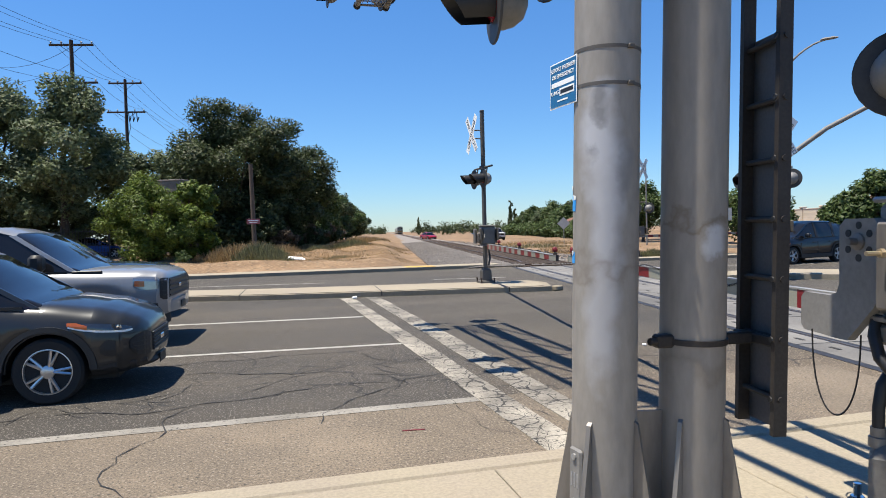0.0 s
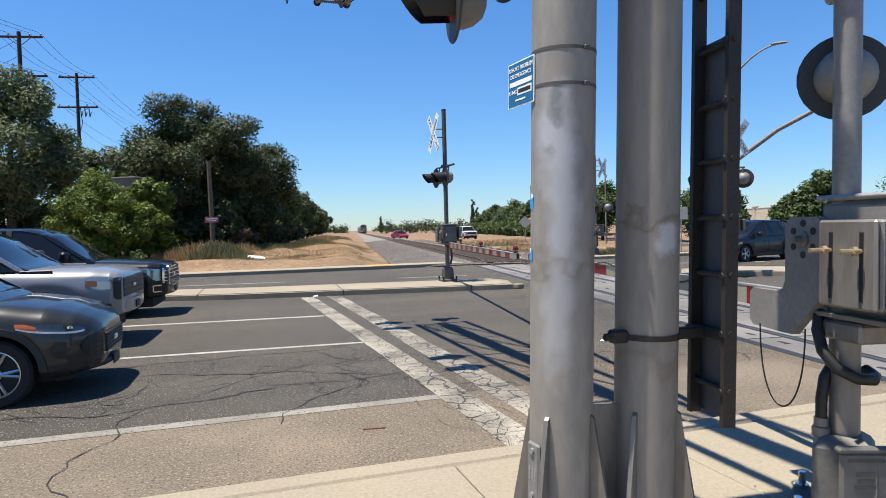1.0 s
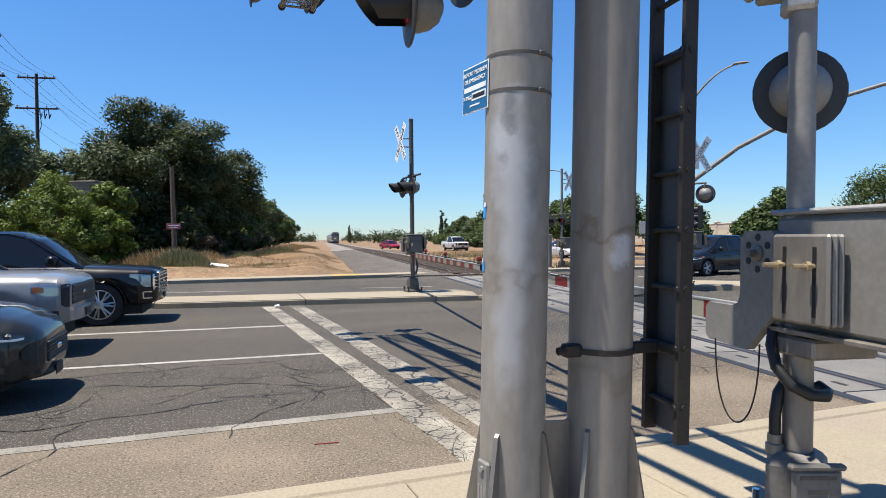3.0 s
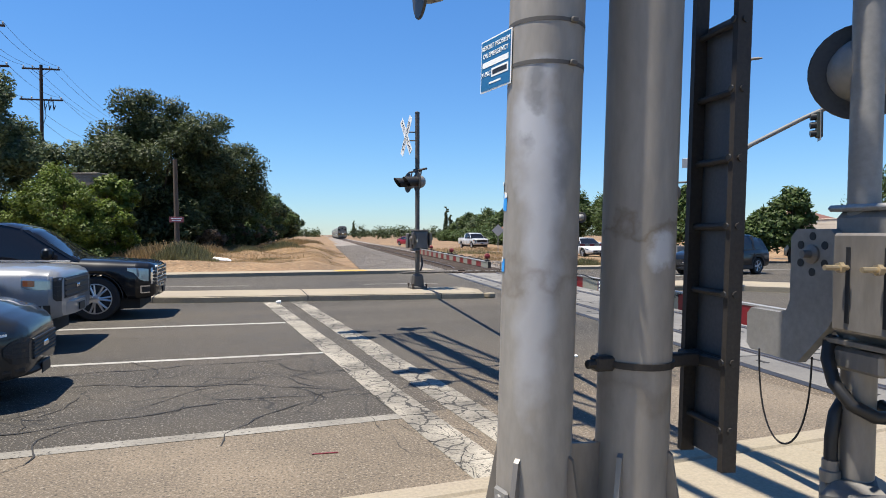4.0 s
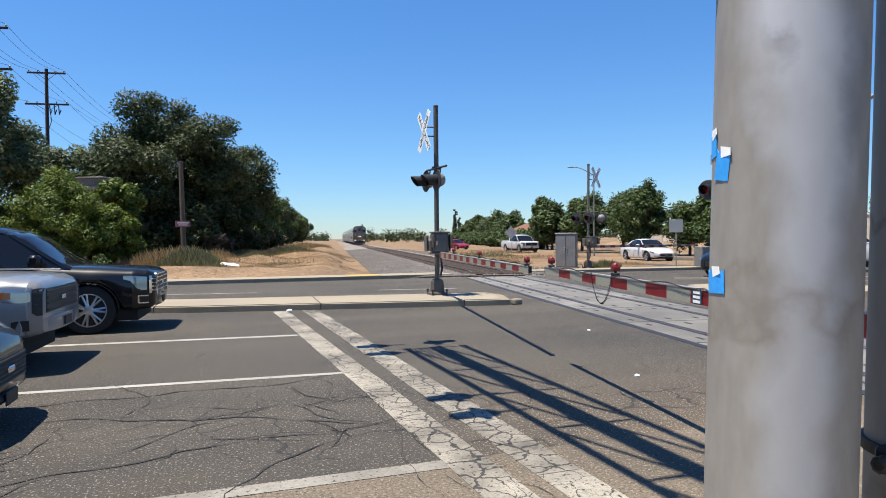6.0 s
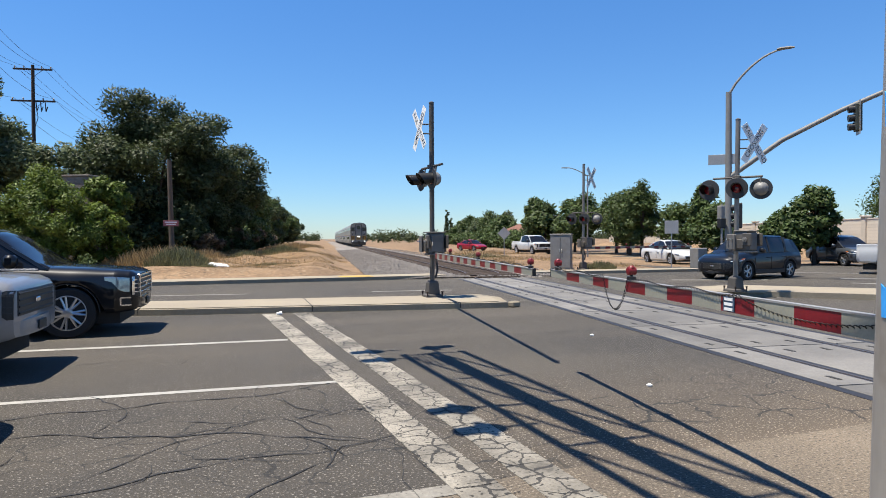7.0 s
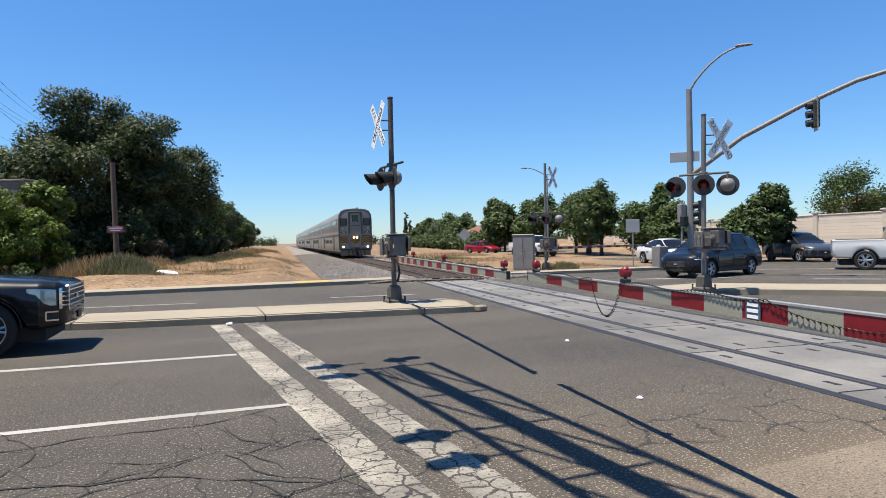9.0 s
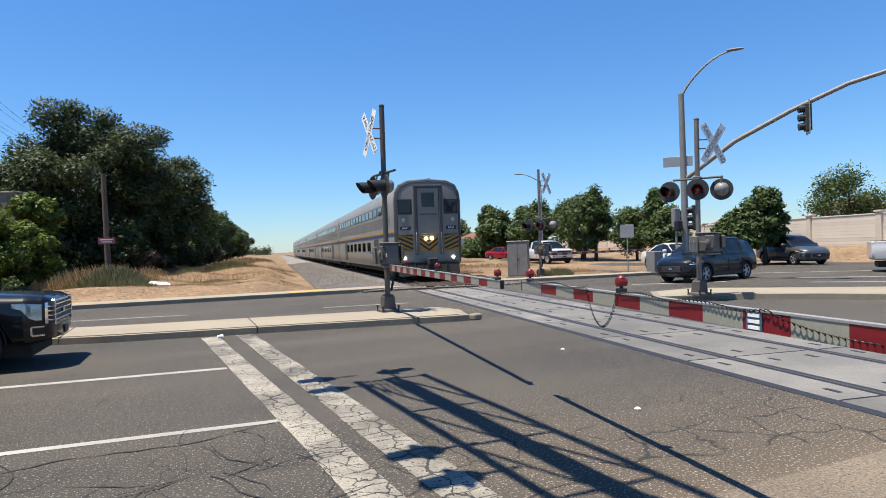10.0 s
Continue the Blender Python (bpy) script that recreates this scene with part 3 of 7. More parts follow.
def crack(start, heading, length, rng, width=0.022, wander=0.5):
    pts, p, h = [], Vector((*start, 0)), heading
    n = max(3, int(length / 0.16))
    for i in range(n):
        pts.append(p.copy())
        h += rng.uniform(-wander, wander)
        h += (heading - h) * 0.3
        p += Vector((math.cos(h), math.sin(h), 0)) * 0.16
    sh = Shape()
    for i, q in enumerate(pts):
        d = (pts[min(i + 1, n - 1)] - pts[max(0, i - 1)]).normalized()
        o = Vector((-d.y, d.x, 0)) * width * rng.uniform(0.1, 0.42) * (0.4 + 0.6 * math.sin(math.pi * (i + 0.5) / n))
        sh.v += [tuple(q + o + Vector((0, 0, 0.0065))), tuple(q - o + Vector((0, 0, 0.0065)))]
    sh.f = [(2 * i, 2 * i + 2, 2 * i + 3, 2 * i + 1) for i in range(n - 1)]
    return sh


def build_cracks():
    rng = random.Random(4)
    sh = Shape()

    def take(c):
        sh.add(c.v, c.f)
    for y in (6.55, 7.0, 7.5):
        take(crack((-3.5, y - 0.15), 0.03, 6.2, rng, 0.042, 0.55))
    for k in range(46):
        take(crack((rng.uniform(-4.5, 2.0), rng.uniform(5.8, 7.8)), rng.choice((1.4, 0.2, -0.3, 2.0)) + rng.uniform(-0.5, 0.5), rng.uniform(0.5, 1.5), rng, 0.024, 0.8))
    for k in range(40):
        take(crack((rng.uniform(-6, 6.5), rng.uniform(6, 15)), rng.uniform(0, 3.14), rng.uniform(0.3, 0.9), rng, 0.009, 0.8))
    take(crack((-0.75, 3.4), 1.5, 3.4, rng, 0.022, 0.8))
    take(crack((0.5, 4.9), 1.6, 2.2, rng, 0.035, 0.9))
    take(crack((0.6, 6.0), 1.2, 3.0, rng, 0.009, 0.8))
    for y in np.arange(3.6, 15.8, 0.28):
        for x0 in (2.15, 2.62):
            x = x0 - (y - 3.4) * (0.02 if x0 < 2.2 else 0.01)
            if rng.random() < (0.85 if y < 9 else 0.35):
                take(crack((x + rng.uniform(-0.1, 0.1), y), rng.uniform(-0.5, 0.6) if rng.random() < 0.6 else 1.5, rng.uniform(0.25, 0.6), rng, 0.012, 0.9))
    take(crack((2.15, 3.6), 1.6, 8.0, rng, 0.010, 0.8))
    for s, a, l in (((-1.5, 12.9), 0.1, 1.6), ((0.2, 13.6), 0.5, 1.3), ((-2.0, 10.6), 0.15, 2.4), ((0.2, 10.4), 0.9, 1.2), ((5.6, 9.2), -0.25, 1.8),
                    ((5.2, 6.6), 0.35, 1.4), ((4.2, 6.1), -0.6, 0.8), ((6.4, 8.4), -0.5, 0.9), ((2.8, 5.8), 0.1, 1.2), ((-6, 9.5), 0.1, 4)):
        take(crack(s, a, l, rng, 0.013, 0.5))
    structure("pavement_cracks", sh, TAR, "dark meandering cracks and crack filler in the asphalt", "crack")


def build_concrete():
    sh = Shape()
    sh.box((-60, 3.07, -0.05), (6.3, 3.30, 0.13), bevel=0.03)
    structure("kerb_near", sh, CONCRETE, "pale concrete kerb along the near pavement", "kerb")
    walk_ob = thing("pavement_near", "pale concrete pavement slabs below the signal poles", "pavement", kind="structure")
    sh = Shape().box((-60, -20, -0.05), (6.3, 3.07, 0.105))
    part("base", sh, KERB, walk_ob)
    for i, x in enumerate(np.arange(-9.0, 6.2, 1.5)):
        for y0, y1 in ((-1.8, 0.55), (0.56, 3.06)):
            part("slab", Shape().box((x + 0.004, y0 + 0.004, 0.10), (min(x + 1.496, 6.29), y1 - 0.004, 0.128), bevel=0.006), CONCRETE, walk_ob)
    # median with its rounded nose
    xs = list(np.arange(-40, 7.3, 0.7))
    near = [(x, median_near(x)) for x in xs] + [(7.35, 15.12)]
    far = [(7.75, 16.4), (7.6, 17.4)] + [(x, median_near(x) + 2.15 + 0.02 * x) for x in reversed(xs)]
    structure("median", Shape().prism(near + far, -0.05, 0.13), KERB, "stained concrete kerb of the long median island", "median")
    inner = [(x, y + 0.16) for x, y in near[:-1]] + [(7.2, 15.32), (7.5, 16.4), (7.4, 17.2)] + [(x, y - 0.16) for x, y in far[2:]]
    structure("median_top", Shape().prism(inner, 0.1, 0.145), CONCRETE, "pale concrete top of the median island", "median")
    sh = Shape()
    for x in (-8, -4.4, -0.8, 2.85, 6.2):
        sh.prism([(x, median_near(x) - 0.004), (x + 0.025, median_near(x) - 0.004), (x + 0.125, median_near(x) + 2.1), (x + 0.1, median_near(x) + 2.1)], 0.02, 0.148)
    structure("median_joint", sh, TAR, "dark joints across the median concrete", "joint")
    sh = Shape()
    xs = list(np.arange(-60, 10.3, 1.0))
    sh.prism([(x, far_kerb(x)) for x in xs] + [(x, far_kerb(x) + 0.2) for x in reversed(xs)], -0.05, 0.14)
    structure("kerb_far", sh, KERB, "concrete kerb on the far side of the road", "kerb")
    sh = Shape().prism([(x, far_kerb(x) + 0.2) for x in xs] + [(x, far_kerb(x) + 1.55) for x in reversed(xs)], -0.05, 0.138)
    structure("pavement_far", sh, CONCRETE, "pale concrete pavement on the far side of the road", "pavement")
    sh = Shape().prism([(5.7, far_kerb(6) + 0.22), (7.0, far_kerb(7) + 0.22), (7.0, far_kerb(7) + 1.1), (5.7, far_kerb(6) + 1.1)], 0.1, 0.146)
    structure("warning_pad", sh, mat("yellow_tactile_paint", (0.454, 0.284, 0.0504), 0.7, vary=0.15, scale=4), "yellow tactile warning pad on the far pavement", "warning pad")
    # island east of the track
    poly = [(13.2, 15.6), (15.0, 14.9), (16.6, 13.3), (17.6, 11.9), (24, 4), (30, -3), (33, -1), (27, 6), (20, 13.2), (17.6, 15.6), (16.2, 17.2), (14.4, 17.1)]
    structure("island", Shape().prism(poly, -0.05, 0.14), KERB, "concrete kerb of the island beyond the track", "median")
    cx, cy = 19.0, 11.0
    structure("island_top", Shape().prism([(x + (cx - x) * 0.02, y + (cy - y) * 0.02) for x, y in poly], 0.1, 0.15), CONCRETE, "pale concrete top of the island beyond the track", "median")
    poly = [(14.0, 26.9), (23.0, 26.0), (23.2, 27.3), (14.0, 28.2)]
    structure("pavement_east", Shape().prism(poly, -0.05, 0.13), CONCRETE, "pale concrete pavement beyond the track", "pavement")


def build_track():
    # ballast bed beyond the road, and the rails all along
    rng = random.Random(7)
    for a, b in ((27.2, 1500), (-200, -12)):
        sh = Shape()
        ss = [a, a + 1, *np.geomspace(abs(a) + 3, b, 40)] if a > 0 else [a, b]
        for s in ss:
            up = -0.03 if s < 28 else 0.05
            for side, z in ((-4.9, -0.14), (-3.9, -0.04), (-1.9, 0.03 + up), (0, 0.04 + up), (1.9, 0.03 + up), (4.0, -0.12)):
                sh.v.append(tuple(along(s, side, z)))
        sh.f = [(6 * i + k, 6 * i + k + 1, 6 * i + k + 7, 6 * i + k + 6) for i in range(len(ss) - 1) for k in range(5)]
        structure("ballast_bed", sh, BALLAST, "grey crushed-stone ballast bed under the rails", "ballast")
    sh = Shape()
    for i in range(16000):
        s = 27.3 + 70 * rng.random() ** 1.8
        side = rng.uniform(-4.9, -0.95) if rng.random() < 0.75 else rng.uniform(-0.6, 3.9)
        z = -0.10 + 0.15 * smoothstep(-4.8, -2.5, side) if side < 0 else 0.04
        r = rng.uniform(0.025, 0.06)
        p = along(s, side, z + 0.03)
        base = [p + Vector((math.cos(k * 2.1 + i), math.sin(k * 2.1 + i), 0)) * r * rng.uniform(0.8, 1.3) for k in range(3)]
        sh.add([*base, p + Vector((rng.uniform(-0.3, 0.3) * r, rng.uniform(-0.3, 0.3) * r, r * 1.1)), p - Vector((0, 0, r))],
               [(0, 1, 3), (1, 2, 3), (2, 0, 3), (1, 0, 4), (2, 1, 4), (0, 2, 4)])
    brown_bed = Shape().loft([[along(s, u, z + (0.0 if s < 28 else 0.045)) for u, z in ((-1.25, -0.1), (1.25, -0.1), (1.2, 0.055), (0.0, 0.075), (-1.2, 0.055))] for s in (27.25, 28.2, 60, 200, 700)])
    structure("track_ballast", brown_bed, BALLAST_BROWN, "dark brown ballast between the rails", "ballast")
    tagged(part("ballast_stones", sh, STONE), "loose grey and brown ballast stones", "ballast", "", "stuff")
    tie = Shape().box((-1.3, -0.11, -0.1), (1.3, 0.11, 0.135), bevel=0.012)
    tie_mesh = tie.mesh("railway_tie", WOOD_DARK)
    bed = thing("railway_ties", "dark wooden ties half buried in ballast", "railway tie", kind="structure")
    turn = Matrix.Rotation(math.atan2(-0.171, 0.9853), 4, "Z")
    for i in range(140):
        ob = new("railway_tie", tie_mesh)
        ob.parent = bed
        ob.matrix_basis = Matrix.Translation(along(27.6 + 0.55 * i)) @ turn
    for side in (-GAUGE / 2, GAUGE / 2):
        ra = Shape()
        prof = [(-0.065, -0.02), (0.065, -0.02), (0.065, 0.0), (0.012, 0.02), (0.012, 0.10), (0.036, 0.112), (0.036, 0.148), (-0.036, 0.148), (-0.036, 0.112), (-0.012, 0.10), (-0.012, 0.02), (-0.065, 0.0)]
        ra.loft([[along(s, side + u, w - 0.14 + lift) for u, w in prof] for s, lift in ((-150, 0), (26.5, 0), (30, 0.17), (1500, 0.17))])
        rail = structure("rail", ra, RAIL, "rust-brown steel running rail of the single track", "rail")
        top = Shape()
        top.loft([[along(s, side + u, w + lift) for u, w in ((-0.028, 0.004), (0.028, 0.004), (0.028, 0.011), (-0.028, 0.011))] for s, lift in ((-150, 0), (26.5, 0), (30, 0.17), (1500, 0.17))])
        part("rail_head", top, RAIL_TOP, rail, "polished top of the rail")
    pan = thing("crossing_panels", "grey precast concrete panels between the rails at the crossing", "crossing panel", kind="structure")
    base = Shape().loft([[along(s, u, w) for u, w in ((-1.5, -0.05), (1.5, -0.05), (1.5, 0.006), (-1.5, 0.006))] for s in (-12, 27.2)])
    part("rubber_bed", base, RUBBER, pan, "dark rubber flangeway strips")
    for i in range(16):
        s0 = -12 + 2.44 * i
        for u0, u1 in ((-1.36, -0.83), (-0.62, 0.62), (0.83, 1.36)):
            bx = Shape().loft([[along(s, u, w) for u, w in ((u0, -0.04), (u1, -0.04), (u1, 0.008), (u1 - 0.012, 0.014), (u0 + 0.012, 0.014), (u0, 0.008))] for s in (s0 + 0.02, s0 + 2.42)])
            pn = part("panel", bx, PANEL, pan)
            holes = Shape()
            for ss in (s0 + 0.35, s0 + 2.05):
                for k in ((-0.3, 0.3) if u1 - u0 > 1 else (0.0,)):
                    c = along(ss, (u0 + u1) / 2 + k, 0)
                    holes.loft([[c + TRACK_DIR * a + TRACK_RIGHT * b + Vector((0, 0, z)) for a, b in ((-0.1, -0.03), (0.1, -0.03), (0.1, 0.03), (-0.1, 0.03))] for z in (0.0, 0.0185)])
            part("lifting_slot", holes, TAR, pn, "dark lifting slots")


build_ground()
build_roads()
build_markings()
build_cracks()
build_concrete()
build_track()


# ---- railway signals ----
def signal_head(parent, m, name="flasher"):
    """A round flashing-light unit that faces along its own +x."""
    head = part(name, Shape().lathe((-0.02, 0, 0), (1, 0, 0), [(0, 0.225), (0.004, 0.23), (0.012, 0.23), (0.016, 0.225)], 28), DISC, parent, "round dark backing disc", True, m)
    part("housing", Shape().lathe((-0.02, 0, 0), (-1, 0, 0), [(0, 0.15), (0.05, 0.148), (0.11, 0.13), (0.16, 0.09), (0.185, 0.03)], 24), GREY_PAINT, head, "grey domed lamp housing", True)
    part("lens", Shape().lathe((-0.004, 0, 0), (1, 0, 0), [(0, 0.105), (0.012, 0.105), (0.03, 0.075), (0.038, 0.02)], 20), RED_LENS, head, "red lens", True)
    sh, n = Shape(), 14
    outer, inner = [], []
    for i in range(n + 1):
        a = radians(-55 + 290 * i / n)
        y, z = math.cos(a), math.sin(a)
        length = 0.16 + 0.17 * (0.5 + 0.5 * z)
        for lst, r in ((outer, 0.118), (inner, 0.112)):
            lst.append(((0, y * r, z * r), (length, y * r, z * r - 0.05 * length)))
    vs = [p for q in outer + inner for p in q]
    k = 2 * (n + 1)
    fs = [(2 * i, 2 * i + 1, 2 * i + 3, 2 * i + 2) for i in range(n)] + [(k + 2 * i, k + 2 * i + 2, k + 2 * i + 3, k + 2 * i + 1) for i in range(n)]
    fs += [(2 * i + 1, k + 2 * i + 1, k + 2 * i + 3, 2 * i + 3) for i in range(n)]
    sh.add(vs, fs)
    part("hood", sh, BLACK, head, "black lamp hood", True)
    return head


def crossbuck(parent, m):
    """Two crossed white boards that face along their own +z."""
    for k, (ang, text) in enumerate(((55, "CROSSING"), (-55, "RAILROAD"))):
        mm = m @ pose(0, 0, 0.006 * k, 0, 0, ang)
        bd = part("crossbuck_board", Shape().box((-0.61, -0.115, 0), (0.61, 0.115, 0.004), bevel=0.0015), WHITE, parent, "white crossbuck board with black letters", False, mm)
        if text == "RAILROAD":
            words("lettering", "RAIL", 0.19, BLACK, bd, pose(-0.36, 0, 0.0045), "black letters")
            words("lettering", "ROAD", 0.19, BLACK, bd, pose(0.36, 0, 0.0045), "black letters")
        else:
            words("lettering", text, 0.19, BLACK, bd, pose(0, 0, 0.0105), "black letters")


def crossing_mast(label, at, height, buck_face, buck_off, head_faces, box_turn, heads_z=3.05, lean=0.0, metal=None):
    """A crossing mast on a footing: pole, boards, flashing lights, gate machine and its base."""
    metal = metal or MAST
    t = thing("crossing_signal_mast", label, "crossing signal", at @ Matrix.Rotation(radians(lean), 4, Vector((0.35, 0.93, 0))))
    part("pole", Shape().tube([(0, 0, 0.3), (0, 0, height)], 0.065, 14), metal, t, "", True)
    part("pole_cap", Shape().lathe((0, 0, height), (0, 0, 1), [(0, 0.07), (0.03, 0.07), (0.05, 0.03)], 14), MAST, t)
    b = Shape().loft([[(-w, -w, z), (w, -w, z), (w, w, z), (-w, w, z)] for w, z in ((0.22, 0), (0.21, 0.05), (0.15, 0.08), (0.13, 0.36), (0.09, 0.42))])
    base = part("junction_base", b, MAST, t, "grey cast junction base")
    for x, y in ((0.2, 0.2), (-0.2, 0.2), (0.2, -0.2), (-0.2, -0.2)):
        part("anchor_bolt", Shape().lathe((x, y, 0.0), (0, 0, 1), [(0, 0.02), (0.12, 0.02), (0.125, 0.032), (0.15, 0.032)], 6), RAIL, base)
    face = pose(0.0, 0, 1.38, 0, 0, box_turn)
    mech = part("gate_machine", Shape().box((-0.20, -0.21, -0.25), (0.20, 0.21, 0.27), bevel=0.03), CAST, t, "grey gate machine case", False, face @ pose(0, 0.29, 0))
    part("case_lid", Shape().box((-0.225, -0.235, 0.27), (0.225, 0.235, 0.30), bevel=0.012), CAST, mech, "lid of the case")
    part("case_door", Shape().box((-0.16, 0.21, -0.21), (0.16, 0.232, 0.22), bevel=0.01), CAST, mech, "case door")
    part("latch", Shape().box((0.12, 0.232, -0.05), (0.15, 0.25, 0.05), bevel=0.005), CHROME, mech)
    part("case_flange", Shape().box((-0.22, -0.23, -0.29), (0.22, 0.23, -0.25), bevel=0.008), GALV, mech, "worn lower flange")
    for s in (-1, 1):
        arm = part("counterweight_arm", Shape().box((s * 0.25 - 0.022, -0.34, -0.20), (s * 0.25 + 0.022, 0.10, 0.06), bevel=0.02).box((s * 0.25 - 0.018, 0.06, -0.12), (s * 0.25 + 0.018, 0.34, 0.22), bevel=0.03), MAST, mech, "grey counterweight arm")
        for k in (0, 1):
            part("counterweight", Shape().box((s * (0.285 + 0.035 * k) - 0.014, -0.36, -0.22), (s * (0.285 + 0.035 * k) + 0.014, -0.10, 0.20), bevel=0.015), CAST, arm, "grey steel counterweight plate")
        for y in (-0.30, -0.17):
            part("threaded_rod", Shape().tube([(s * 0.22, y, 0.06), (s * 0.40, y, 0.06)], 0.014, 6), CHROME, arm, "zinc threaded rod")
        part("hub", Shape().lathe((s * 0.27, 0.16, 0.05), (s, 0, 0), [(0, 0.07), (0.03, 0.07), (0.035, 0.03), (0.06, 0.03)], 12), GALV, arm, "shaft hub")
    for z in (1.1, 1.6):
        part("mounting_band", Shape().tube([(0, 0, z), (0, 0, z + 0.08)], 0.085, 14), MAST, t)
    part("conduit", Shape().tube([(0.1, 0.02, 0.5), (0.16, 0.04, 0.7), (0.15, 0.1, 0.95), (0.1, 0.2, 1.08)], 0.03, 8), CABLE, t, "black flexible conduit", True)
    bm = pose(buck_off[0], buck_off[1], height - 0.66, 0, 0, buck_face) @ pose(0.0, 0, 0, 90, 0, 90)
    crossbuck(t, bm)
    for dz in (-0.12, 0.12):
        part("sign_bracket", Shape().tube([(0, 0, height - 0.66 + dz), (buck_off[0], buck_off[1], height - 0.66 + dz)], 0.018, 6), MAST, t)
    part("crossarm", Shape().tube([(0, -0.66, 0), (0, 0.66, 0)], 0.03, 8).box((-0.09, -0.1, -0.05), (0.09, 0.1, 0.05), bevel=0.01), MAST, t, "", False, pose(0, 0, heads_z + 0.32, 0, 0, head_faces[0][0]))
    for yaw, side, lift in head_faces:
        signal_head(t, pose(0, 0, heads_z + lift, 0, 0, head_faces[0][0]) @ pose(0, side, 0, 0, 0, yaw - head_faces[0][0]) @ pose(0.14, 0, 0) @ Matrix.Diagonal((1.25, 1.25, 1.25, 1)))
        part("head_hanger", Shape().tube([(0, side, 0.30 - lift), (0.05, side, 0.02)], 0.02, 6), MAST, t, "", False, pose(0, 0, heads_z + lift, 0, 0, head_faces[0][0]))
    return t


def gate_arm(label, tip, base, z_tip, z_base, first_white=0.49, cable=None, lamps=(0.12, 2.1, 4.6)):
    """A lowered red and white gate arm from its tip back to its base."""
    tip, base = Vector((*tip, z_tip)), Vector((*base, z_base))
    d = base - tip
    length = d.length
    d.normalize()
    m = Matrix.Translation(tip) @ d.to_track_quat("X", "Z").to_matrix().to_4x4()
    t = thing("crossing_gate", label, "crossing gate", m)
    s, white = 0.0, True
    while s < length - 0.01:
        e = min(length, s + (first_white if s == 0.0 else 0.355))
        h = 0.042 + 0.024 * (s / length)
        h2 = 0.042 + 0.024 * (e / length)
        seg = Shape().loft([[(x, y, z) for y, z in ((-0.02, -hh), (0.02, -hh), (0.02, hh), (-0.02, hh))] for x, hh in ((s, h), (e, h2))])
        part("stripe", seg, GATE_WHITE if white else GATE_RED, t, "off-white reflective stripe" if white else "red reflective stripe")
        s, white = e, not white
    top = Shape().loft([[(x, y, z) for y, z in ((-0.024, hh), (0.024, hh), (0.024, hh + 0.012), (-0.024, hh + 0.012))] for x, hh in ((0, 0.042), (length, 0.066))])
    part("top_rail", top, GATE_TOP, t, "bare aluminium top edge")
    part("end_cap", Shape().box((-0.012, -0.024, -0.046), (-0.001, 0.024, 0.056)), BLACK, t, "black end cap")
    for x in lamps:
        lm = part("gate_lamp", Shape().lathe((x, 0, 0.135 + x * 0.005), (0, 1, 0), [(-0.04, 0.02), (-0.036, 0.036), (0.036, 0.036), (0.04, 0.02)], 14).lathe((x, 0, 0.135 + x * 0.005), (0, 0, 1), [(-0.03, 0.03), (0.035, 0.03), (0.05, 0.016)], 12), GATE_RED, t, "red gate lamp", True)
        part("lamp_bracket", Shape().box((x - 0.04, -0.03, 0.053 + x * 0.005), (x + 0.04, 0.03, 0.085 + x * 0.005), bevel=0.005).tube([(x, 0, 0.09), (x, 0, 0.13)], 0.015, 6), BLACK, lm)
    if cable:
        for kind, a, b, sag in cable:
            pts = []
            n = int((b - a) * (90 if kind == "coil" else 30)) + 6
            turns = (b - a) * (26 if sag < 0.2 else 60)
            for i in range(n * (3 if kind == "coil" else 1)):
                f = i / (n * (3 if kind == "coil" else 1) - 1)
                x = a + (b - a) * f
                z = 0.066 + 0.012 * math.sin(9 * x) * (sag == 0) - sag * (4 * f * (1 - f)) ** 0.8
                r = 0.008 if kind == "coil" else 0.004
                pts.append((x + r * math.cos(turns * f * 6.28), -0.03 + r * math.sin(turns * f * 6.28), z + r * math.cos(turns * f * 6.28 + 1.5)))
            part("coiled_cable", Shape().tube(pts, 0.0034, 5), CABLE, t, "black coiled lamp cable", True)
    return t


MAST_W = Vector((6.13, 17.06, 0.145))
MAST_E = Vector((14.35, 15.16, 0.15))
MAST_N = Vector((18.92, 29.9, 0.0))
crossing_mast("grey crossing mast with crossbuck and flashing lights on the median", Matrix.Translation(MAST_W), 5.0, 185, (-0.31, 0.06),
              ((184, 0.30, -0.02), (184, -0.42, 0.0)), 175)
crossing_mast("grey crossing mast with crossbuck on the island beyond the track", Matrix.Translation(MAST_E), 4.72, 266, (0.30, -0.28),
              ((205, -0.72, 0.0), (222, 0.0, 0.02), (40, 0.62, 0.0)), 190, 2.82, 0.8, GALV)
crossing_mast("grey crossing mast with crossbuck on the far roadside", Matrix.Translation(MAST_N), 5.4, 292, (0.36, -0.14),
              ((205, -0.6, 0.0), (218, 0.1, 0.0), (38, 0.75, 0.0)), 185, 2.62, 0.5, GALV)
gate_arm("lowered red and white gate arm from the median mast", (4.60, 8.76), (6.02, 16.45), 1.205, 1.22, lamps=(0.14, 3.2, 5.9), cable=(("coil", 0.2, 7.4, 0.0),))
near_gate = gate_arm("lowered red and white gate arm beside the cantilever signal", (4.535, 8.17), (3.60, 2.3), 1.225, 1.165, lamps=(0.18, 1.98),
         cable=(("coil", 0.2, 1.46, 0.0), ("coil", 1.46, 1.96, 0.30), ("coil", 2.0, 3.55, 0.0), ("coil", 3.55, 4.8, 0.09)))
